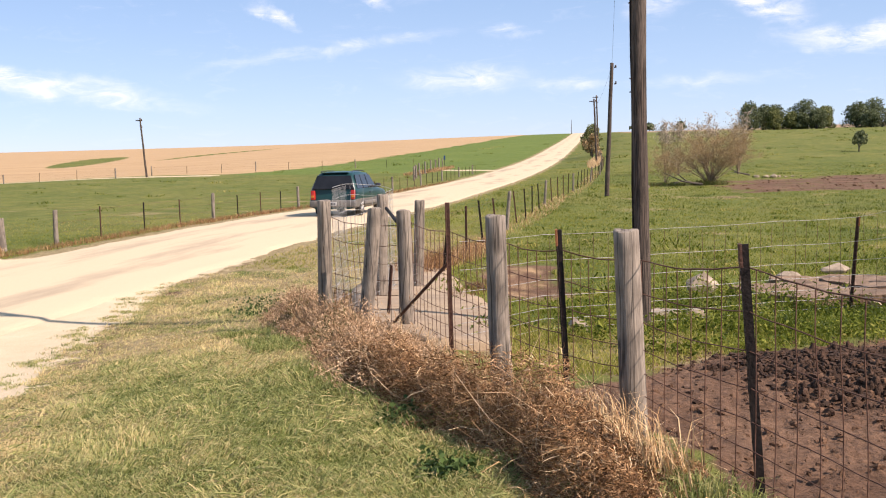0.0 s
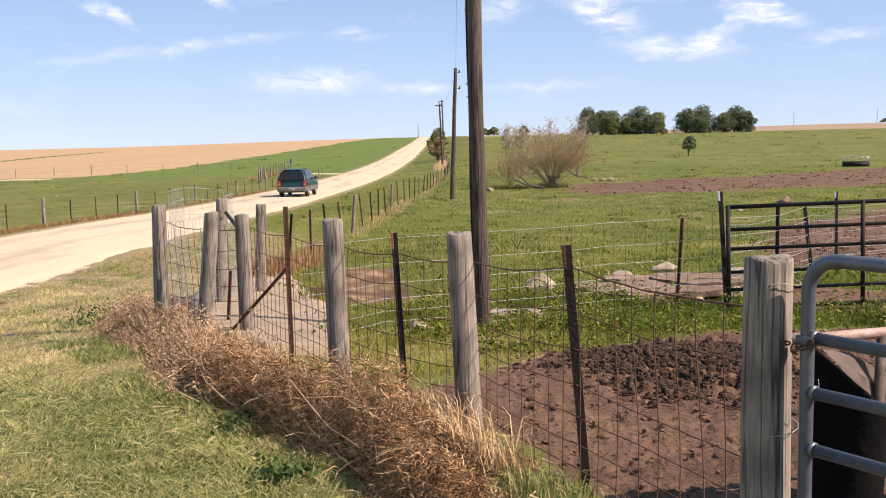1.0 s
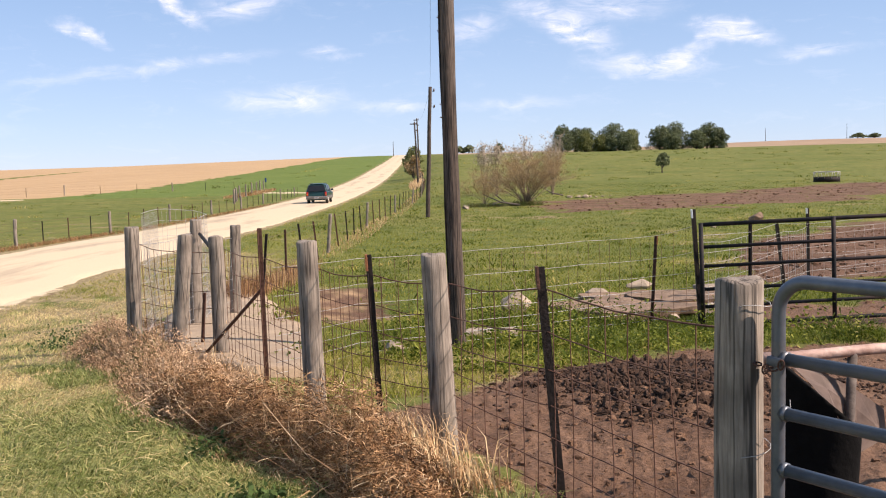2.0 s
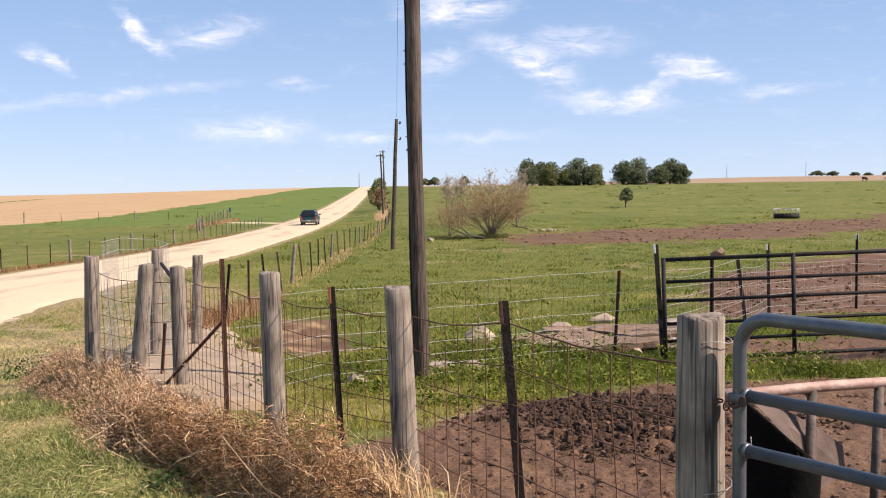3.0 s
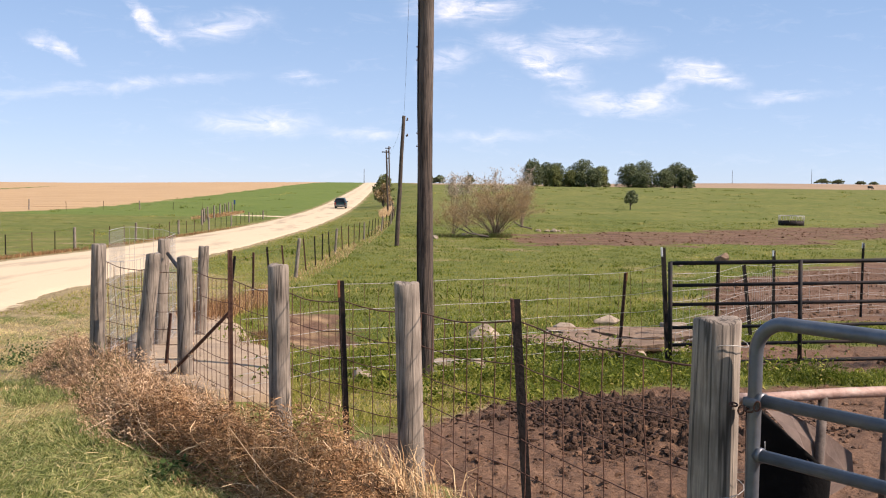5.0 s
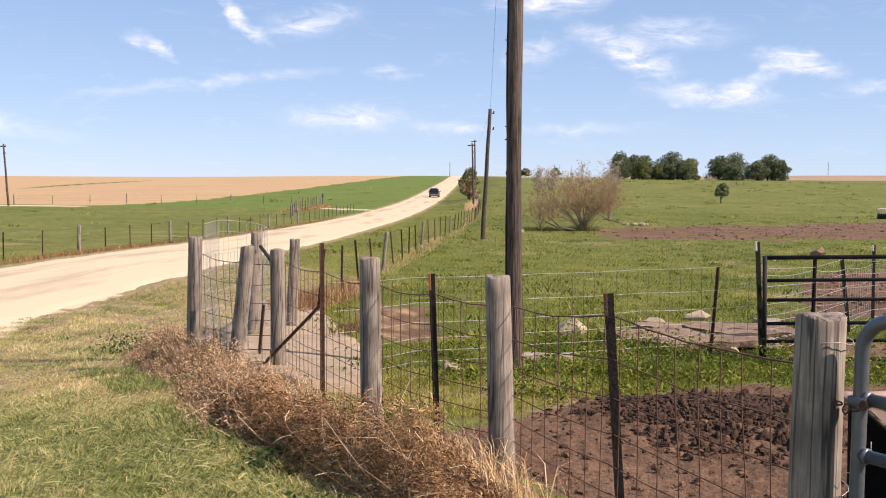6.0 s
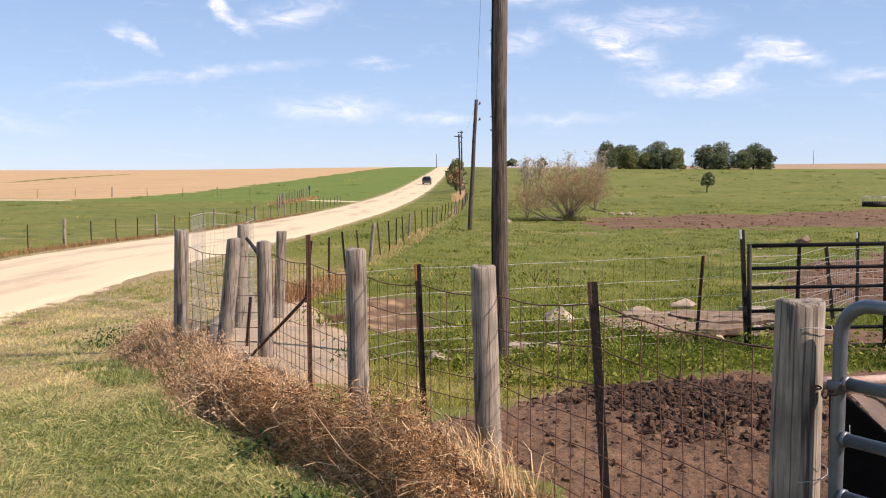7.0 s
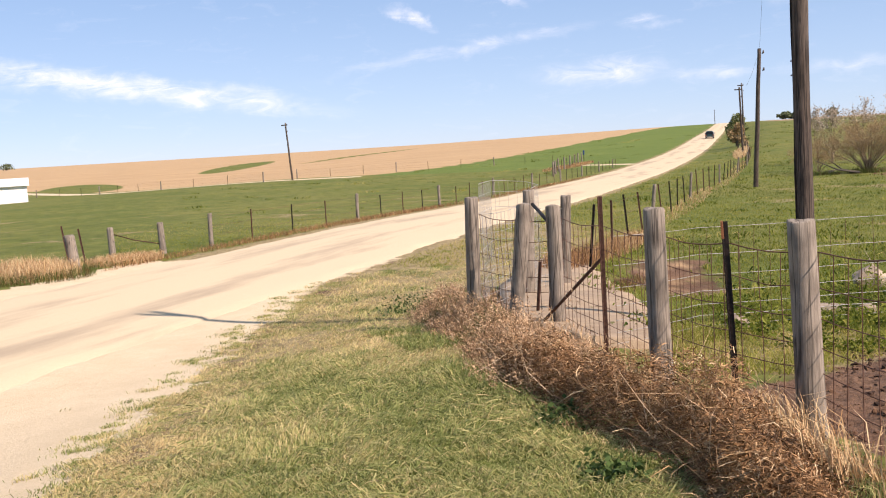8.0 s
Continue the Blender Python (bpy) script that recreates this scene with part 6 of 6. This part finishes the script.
def lawn():
    rs = np.random.RandomState(21)
    n = 330000
    x, y, r = polar(rs, n, 3.6, 19, -46, 14)
    mud, stub, gravel, dry, lush = zones(x, y)
    s = x - road_x(y)
    ragged = noise2(x, y, 2.2, 32) + 0.7 * noise2(x, y, 7.0, 46)
    keep = (fence_side(x, y) < -0.8) & (rs.rand(n) > smooth(0.2, 0.75, gravel + 0.22 * ragged)) & (s > HALF_ROAD + 0.1 + 0.3 * ragged) & (rs.rand(n) < 1 - 0.25 * dry)
    x, y, r, dry, gravel = x[keep], y[keep], r[keep], dry[keep], gravel[keep]
    n = len(x)
    clump = 0.55 * noise2(x, y, 3.1, 33) + 0.75 * noise2(x, y, 9.0, 42)
    big = noise2(x, y, 0.9, 34)
    fine = noise2(x, y, 21.0, 47)
    h = (0.022 + 0.05 * rs.rand(n) ** 1.4) * (1 + 0.55 * clump + 0.3 * fine) * (1 + 0.6 * (rs.rand(n) > 0.95))
    h = np.maximum(h, 0.012) * (1 - 0.35 * dry)
    tone = 0.50 + 0.14 * clump + 0.10 * fine - 0.14 * big + 0.42 * dry + 0.25 * gravel + 0.15 * rs.randn(n) + 0.32 * (rs.rand(n) > 0.86)
    az = 3.0 * noise2(x, y, 2.1, 35) + 1.4 * noise2(x, y, 8.0, 48) + rs.randn(n) * 0.7
    blades("lawn_grass", x, y, h, 0.0058 * (0.7 + r / 13) * (0.6 + 0.8 * rs.rand(n)), h * (0.7 + 1.7 * rs.rand(n)), az, tone, TURF, "mown lawn grass, green with straw-coloured patches", seed=1, stiff=0.45, mid=0.5)
    # loose tufts out in the gravel along the lawn's edge
    m = 240
    ty = 3.5 + 12.5 * rs.rand(m)
    tx = road_x(ty) + HALF_ROAD + np.interp(ty, [-6, 2, 4.2, 5.2, 7.1, 9.7, 11.2, 14, 16], [6.4, 4.7, 4.0, 3.7, 2.9, 1.9, 1.45, 0.7, 0.15]) + 0.15 - 0.75 * rs.rand(m) ** 1.6
    rep_n = 55
    spread = np.repeat(0.02 + 0.06 * rs.rand(m), rep_n)
    gx, gy = np.repeat(tx, rep_n) + rs.randn(m * rep_n) * spread * 1.5, np.repeat(ty, rep_n) + rs.randn(m * rep_n) * spread
    gh = 0.012 + 0.035 * rs.rand(m * rep_n)
    blades("verge_tufts", gx, gy, gh, 0.006 + 0 * gx, gh * (0.6 + 1.2 * rs.rand(m * rep_n)), rs.rand(m * rep_n) * 6.28, np.repeat(0.3 + 0.55 * rs.rand(m), rep_n) + 0.12 * rs.randn(m * rep_n), TURF, "loose grass tufts in the gravel beside the lawn", seed=16)
    # cut clippings lying on the lawn
    n = 9000
    x, y, r = polar(rs, n, 3.8, 11, -42, 8)
    ok = (fence_side(x, y) < -1.0) & (zones(x, y)[2] < 0.5) & (noise2(x, y, 2.6, 49) > -0.1)
    x, y = x[ok], y[ok]
    n = len(x)
    a = 3.0 * noise2(x, y, 2.1, 35) + rs.randn(n) * 0.8
    p = np.stack([x, y, land(x, y) + 0.02 + 0.03 * rs.rand(n)], -1)
    strands("grass_clippings", p, np.stack([np.cos(a), np.sin(a), 0.25 * rs.randn(n)], -1), 0.06 + 0.10 * rs.rand(n), 0.004 + 0.003 * rs.rand(n), np.full(n, 0.15), 0.55 + 0.2 * rs.randn(n), TURF, "pale cut grass lying on the lawn", seed=12)


def weeds():
    """The bank of dead weeds along the fence: a tangle, steep towards the lawn and thin at the posts."""
    rs = np.random.RandomState(22)

    def bank(n, y0, y1, power):
        y = y0 + (y1 - y0) * rs.rand(n) ** power
        q = rs.rand(n)
        wide = np.interp(y, [2.9, 4.2, 5.4, 7, 9, 11, 13], [0.45, 1.0, 1.30, 1.20, 1.25, 1.35, 0.9])
        x = -0.06 - wide * q - fence_side(np.zeros(n), y) + 0.12 * noise2(0 * y, y, 3.0, 50)
        lump = 0.6 * noise2(x, y, 2.4, 41) + 0.5 * noise2(x, y, 6.5, 51)
        top = np.interp(y, [2.9, 3.7, 4.2, 4.9, 6.2, 7.4, 9.0, 11.0, 13.0], [0.08, 0.13, 0.27, 0.45, 0.40, 0.28, 0.26, 0.24, 0.12])
        top = top * (0.08 + 0.92 * smooth(0.12, 0.64, q)) * (0.12 + 0.88 * (1 - smooth(0.68, 0.84, q + 0.08 * lump))) * (1 - smooth(0.86, 1.0, q)) * np.clip(1 + 0.75 * lump, 0.25, 1.8)
        return x, y, q, lump, top

    def tangle(n, lift):
        d = rs.randn(n, 3)
        d[:, 2] = np.abs(d[:, 2]) * 0.7 + lift
        d[:, 0] -= 0.5
        return d

    # russet leaves of the near bank
    n = 112000
    x, y, q, lump, top = bank(n, 3.3, 8.2, 1.0)
    ok = (rs.rand(n) < 1 - smooth(6.6, 8.0, y + 0.6 * lump)) & (top > 0.03)
    ok &= (q < 0.82) | (rs.rand(n) < 0.12)
    x, y, lump, top = x[ok], y[ok], lump[ok], top[ok]
    n = len(x)
    level = rs.rand(n) ** 0.8
    p = np.stack([x, y, land(x, y) + top * level * 0.85], -1)
    tone = 0.28 + 0.20 * lump + 0.17 * rs.randn(n) + 0.34 * (rs.rand(n) > 0.91)
    strands("dead_weeds", p, tangle(n, 0.25), 0.03 + 0.07 * rs.rand(n), 0.0028 + 0.0045 * rs.rand(n) ** 2, 0.2 + 0.7 * rs.rand(n), tone, RUSSET, "tangled russet dead weeds along the fence", seed=2)
    # faded feathery weeds further on
    n = 52000
    x, y, q, lump, top = bank(n, 6.2, 13.2, 1.15)
    ok = (rs.rand(n) < smooth(6.4, 7.8, y + 0.6 * lump)) & (top > 0.02) & (rs.rand(n) < 0.7 + 0.9 * lump)
    x, y, lump, top = x[ok], y[ok], lump[ok], top[ok]
    n = len(x)
    p = np.stack([x, y, land(x, y) + top * rs.rand(n) * 1.05], -1)
    tone = 0.40 + 0.26 * lump + 0.17 * rs.randn(n) - 0.4 * (noise2(x, y, 2.3, 52) > 0.55) + 0.2 * noise2(x, y, 1.1, 55)
    strands("faded_weeds", p, tangle(n, 1.5), 0.05 + 0.12 * rs.rand(n), 0.0025 + 0.0035 * rs.rand(n) ** 2, 0.1 + 0.5 * rs.rand(n), tone, MAUVE, "faded mauve and tan feathery weeds along the fence", seed=3)
    # upright thin stems with seed heads, all along
    n = 2600
    x, y, q, lump, top = bank(n, 3.6, 12.6, 0.8)
    ln = (top + 0.05) * (0.9 + 0.6 * rs.rand(n))
    d = np.stack([0.45 * rs.randn(n) - 0.15, 0.45 * rs.randn(n), np.ones(n)], -1)
    strands("weed_stems", np.stack([x, y, land(x, y)], -1), d, ln, np.full(n, 0.0035), np.full(n, 0.12), 0.6 + 0.2 * rs.randn(n), MAUVE, "thin upright dead weed stems", seed=13)
    head = np.stack([x, y, land(x, y)], -1) + d / np.linalg.norm(d, axis=1, keepdims=True) * ln[:, None] * 0.92
    sel = (y > 6.2) & (rs.rand(n) < 0.7)
    rep_n = 9
    hp = np.repeat(head[sel], rep_n, 0) + rs.randn(int(sel.sum()) * rep_n, 3) * [0.014, 0.014, 0.03]
    m = len(hp)
    strands("weed_seed_heads", hp, rs.randn(m, 3) + [0, 0, 0.6], 0.02 + 0.02 * rs.rand(m), np.full(m, 0.006), np.full(m, 0.2), 0.66 + 0.16 * rs.randn(m), MAUVE, "feathery tan seed heads on dead weeds", seed=14)
    # long bent straws thrown over the bank
    n = 320
    x, y, q, lump, top = bank(n, 3.4, 9.0, 1.0)
    a = np.pi + 0.3 + rs.randn(n) * 1.1
    strands("bent_straws", np.stack([x, y, land(x, y) + top * (0.3 + 0.7 * rs.rand(n))], -1), np.stack([np.cos(a), np.sin(a), 0.15 + 0.5 * rs.rand(n)], -1), 0.12 + 0.28 * rs.rand(n), 0.003 + 0.003 * rs.rand(n), 0.3 + 0.4 * rs.rand(n), 0.85 + 0.15 * rs.randn(n), RUSSET, "long pale bent straws over the weeds", seed=15)
    # long pale stalks leaning out by the second post and a few green docks
    n = 760
    y = np.where(rs.rand(n) < 0.75, 4.5 + 1.1 * rs.rand(n), 3.4 + 6.0 * rs.rand(n))
    x = -0.05 - 0.35 * rs.rand(n) - fence_side(0 * y, y)
    h = 0.14 + 0.26 * rs.rand(n) ** 1.5
    blades("pale_stalks", x, y, h, np.full(n, 0.0065), h * (0.2 + 0.8 * rs.rand(n)), np.pi * 0.9 + rs.randn(n) * 1.1, 0.88 + 0.1 * rs.randn(n), STRAW, "long pale dead grass stalks", seed=4)
    n = 3200
    y = 3.2 + 1.9 * rs.rand(n)
    x = -0.5 * rs.rand(n) + 0.03 - fence_side(0 * y, y)
    h = (0.06 + 0.2 * rs.rand(n)) * (0.6 + 0.5 * noise2(x, y, 3.0, 43))
    blades("fence_foot_grass", x, y, h, np.full(n, 0.007), h * (0.2 + 0.8 * rs.rand(n)), rs.rand(n) * 6.28, 0.42 + 0.2 * rs.randn(n), TURF, "green and yellow grass at the foot of the fence", seed=9)
    n = 9000
    y = 2.8 + 7.2 * rs.rand(n)
    wide = np.interp(y, [2.6, 4.5, 6, 8, 10, 12], [0.6, 1.0, 1.1, 1.3, 1.6, 1.6])
    sel = noise2(0 * y + 3, y, 2.3, 37) > 0.2
    y, wide = y[sel], wide[sel]
    n = len(y)
    x = -wide * (0.82 + 0.42 * rs.rand(n)) - fence_side(0 * y, y)
    h = 0.03 + 0.08 * rs.rand(n)
    blades("green_weeds", x, y, h, np.full(n, 0.008), h * (0.4 + 1.2 * rs.rand(n)), rs.rand(n) * 6.28, 0.2 + 0.35 * rs.rand(n), TURF, "broad green weeds at the lawn's edge", seed=5)


def pasture():
    rs = np.random.RandomState(23)
    n = 360000
    x, y, r = polar(rs, n, 7.2, 110, -38, 30)
    mud, stub, gravel, dry, lush = zones(x, y)
    s = x - road_x(y)
    right = (s > HALF_ROAD + 0.3) & ((fence_side(x, y) > 0.1) | ((y > 12.5) & (x > -3.5)) | (y > 18))
    left = (s < -HALF_ROAD - 0.5)
    # the concrete apron stays bare
    on_apron = (x > np.interp(y, [8.3, 9.95, 13.2, 18.3], [-2.0, -3.2, -4.1, -4.7])) & (x < np.interp(y, [8.3, 11.2, 14.4, 18.5], [-1.15, -1.6, -2.45, -3.7])) & (y < 18.6)
    slab_at = (np.abs(x - 2.5) < 1.1) & (np.abs(y - 13.8) < 1.5)
    keep = (right | left) & (mud + 0.25 * noise2(x, y, 2.5, 38) < 0.45) & (gravel < 0.3) & ~on_apron & ~(slab_at & (y > 12.3)) & (stub < 0.3) & ((s > 0) | (rs.rand(n) < 1 - smooth(22, 48, r)))
    x, y, r, dry, mud = x[keep], y[keep], r[keep], dry[keep], mud[keep]
    n = len(x)
    tuft = noise2(x, y, 1.5, 39)
    broad = noise2(x, y, 0.22, 40)
    h = (0.018 + 0.06 * rs.rand(n) ** 1.5) * (1 + 1.8 * np.clip(tuft, 0, 1) ** 2) * (1 - 0.35 * mud)
    h = h * np.where(s[keep] < -HALF_ROAD, 0.8, 1.0)
    rank = (s[keep] > HALF_ROAD) * np.exp(-((y - 11.0) / 2.6) ** 2) * (0.55 + 0.9 * noise2(x, y, 2.6, 45))
    h = h * (1 + 1.3 * np.clip(rank, 0, 1))
    tone = 0.32 - 0.14 * np.clip(rank, 0, 1) - 0.22 * tuft * (tuft > 0.1) + 0.24 * broad + 0.14 * noise2(x, y, 0.6, 53) + 0.12 * rs.randn(n) + 0.35 * dry * (rs.rand(n) > 0.4) + 0.3 * (rs.rand(n) > 0.94) + 0.2 * (s[keep] < 0) + 0.22 * ((s[keep] > 0) & (x < -3.2))
    blades("pasture_grass", x, y, h, 0.0045 * (0.7 + r / 12), h * (0.8 + 1.2 * rs.rand(n)), rs.rand(n) * 6.28, tone, SWARD, "uneven grazed green pasture grass", seed=6)
    # tall dry growth: the far verge, the fence line and the ditch head
    px, py, ph, pt = [], [], [], []
    for cx, cy, rx, ry, h0, cnt, t0 in [(-16.4, 17.2, 1.8, 1.2, 0.5, 5200, 0.86), (-16.0, 17.0, 1.9, 1.4, 0.3, 3600, 0.08), (-15.3, 20.0, 0.8, 1.1, 0.26, 2400, 0.8), (-16.0, 19.5, 1.5, 1.8, 0.2, 1500, 0.05), (-14.5, 30, 0.35, 12, 0.18, 3500, 0.5), (-14.4, 60, 0.4, 25, 0.2, 2500, 0.5),
                                        (-3.75, 17.6, 0.45, 1.6, 0.42, 1500, 0.52), (-3.4, 21, 0.4, 3.0, 0.4, 1300, 0.65), (-3.5, 40, 0.5, 14, 0.16, 1100, 0.8), (-3.0, 75, 0.5, 25, 0.16, 700, 0.8), (-3.8, 120, 0.8, 14, 0.7, 1500, 0.9),
                                        (-22.5, 112, 1.2, 14, 0.4, 1600, 0.62), (-2.3, 14.2, 0.2, 1.8, 0.14, 500, 0.3), (5.2, 65.2, 1.2, 0.7, 0.45, 700, 0.05), (2.5, 64.5, 1.2, 0.6, 0.35, 400, 0.05)]:
        a, q = rs.rand(cnt) * 6.28, np.sqrt(rs.rand(cnt))
        px.append(cx + rx * q * np.cos(a))
        py.append(cy + ry * q * np.sin(a))
        ph.append(h0 * (0.4 + 0.7 * rs.rand(cnt)))
        pt.append(t0 + 0.16 * rs.randn(cnt))
    px, py, ph, pt = (np.concatenate(v) for v in (px, py, ph, pt))
    ok = np.abs(px - road_x(py)) > HALF_ROAD + 0.1
    px, py, ph, pt = px[ok], py[ok], ph[ok], pt[ok]
    n = len(px)
    blades("tall_dry_grass", px, py, ph, 0.0035 * (0.8 + np.hypot(px, py) / 14), ph * (0.2 + 0.9 * rs.rand(n)), rs.rand(n) * 6.28, pt, STRAW, "tall dry grass along ditches and fence lines", seed=7)


def pasture_clumps():
    """Coarse dark clumps that the stock leave standing."""
    rs = np.random.RandomState(24)
    n = 2600
    x, y, r = polar(rs, n, 9.5, 260, -34, 31)
    mud, stub, gravel, dry, lush = zones(x, y)
    s = x - road_x(y)
    ok = (mud < 0.3) & (stub < 0.2) & (gravel < 0.2) & (np.abs(s) > HALF_ROAD + 1) & (s > -40) & ((fence_side(x, y) > 0.3) | ((y > 13) & (x > -3.3)) | (y > 34)) & (rs.rand(n) < np.where(s > 0, 1.0, 0.4))
    x, y, r = x[ok], y[ok], r[ok]
    sz = (0.10 + 0.25 * rs.rand(len(x)) ** 2) * (0.7 + r / 110)
    rep_n = 16
    m = len(x) * rep_n
    S = np.repeat(sz, rep_n)
    px, py = np.repeat(x, rep_n) + rs.randn(m) * S * 0.8, np.repeat(y, rep_n) + rs.randn(m) * S * 0.8
    h = S * (0.25 + 0.35 * rs.rand(m))
    blades("pasture_clumps", px, py, h, S * 0.12, h * (0.8 + 1.2 * rs.rand(m)), rs.rand(m) * 6.28, 0.19 + 0.14 * rs.randn(m) + np.repeat(0.5 * (rs.rand(len(x)) > 0.88), rep_n), SWARD, "coarse dark green clumps left standing in the pasture", seed=8)


lawn()
weeds()
pasture()
pasture_clumps()


def rank_weeds():
    """Broad-leaved green growth along the rear fence and the pen's edge, in clumps."""
    rs = np.random.RandomState(31)
    n = 260
    x, y = -0.7 + 5.2 * rs.rand(n), 8.2 + 4.6 * rs.rand(n)
    ok = (zones(x, y)[0] < 0.35) & (fence_side(x, y) > 0.4) & (noise2(x, y, 1.6, 54) > -0.2)
    x, y = x[ok], y[ok]
    rep_n = 70
    m = len(x) * rep_n
    S = np.repeat(0.07 + 0.13 * rs.rand(len(x)) ** 1.5, rep_n)
    px, py = np.repeat(x, rep_n) + rs.randn(m) * S * 0.8, np.repeat(y, rep_n) + rs.randn(m) * S * 0.8
    p = np.stack([px, py, land(px, py) + np.abs(rs.randn(m)) * S * 0.85], -1)
    ob = strands("broad_leaved_weeds", p, rs.randn(m, 3) + [0, 0, 0.7], 0.03 + 0.05 * rs.rand(m), 0.012 + 0.012 * rs.rand(m), 0.3 + 0.4 * rs.rand(m), 0.2 + 0.16 * rs.randn(m) + np.repeat(0.12 * rs.randn(len(x)), rep_n), SWARD, "rank broad-leaved green weeds by the rear fence", seed=32)
    return ob


rank_weeds()


def verge_weed():
    """A dark green leafy weed at the road corner."""
    rs = np.random.RandomState(9)
    for x, y, sz in [(-4.75, 11.9, 0.26), (-4.45, 12.3, 0.2), (-0.98, 4.6, 0.08), (-1.4, 5.6, 0.09)]:
        t = thing("leafy_weed", (x, y, gz(x, y)), "dark green leafy weed on the grass verge", "plant", "leafy weeds")
        c = rs.randn(420, 3) * [sz, sz, sz * 0.45]
        c[:, 2] = np.abs(c[:, 2])
        leaves(t, c, 0.02 * (0.6 + 0.8 * rs.rand(420)), WEEDLEAF, int(sz * 100), "foliage")


verge_weed()


def motions():
    lane = lambda v: float(np.interp(v, [30, 60, 100], [0.72, 0.95, 1.12]))
    rows, turns = [], {w: [] for w, _, _ in WHEELS}
    for k in range(0, 33):
        t = k * 0.25
        y = CAR_START + CAR_SPEED * t
        x = float(road_x(y)) + lane(y)
        ahead = Vector((float(road_x(y + 2.7)) + lane(y + 2.7) - x, 2.7, 0))
        z0, z1 = gz(x, y + 0.82) + 0.06, gz(x + ahead.x, y + 3.42) + 0.06
        rows.append((t, pose(x, y, z0 - (z1 - z0) * 0.31, math.degrees(math.atan2(z1 - z0, 2.6)), 0, -math.degrees(math.atan2(ahead.x, ahead.y)))))
    walk(CAR, rows)
    # the five-spoked wheels look the same again after a fifth of a turn
    for w, x, y in WHEELS:
        walk(w, [(f / 30, pose(x, y, 0.325, -56.0 * f, 0, 0)) for f in range(0, 241)])


CAR_START, CAR_SPEED = 33.0, 22.4
motions()
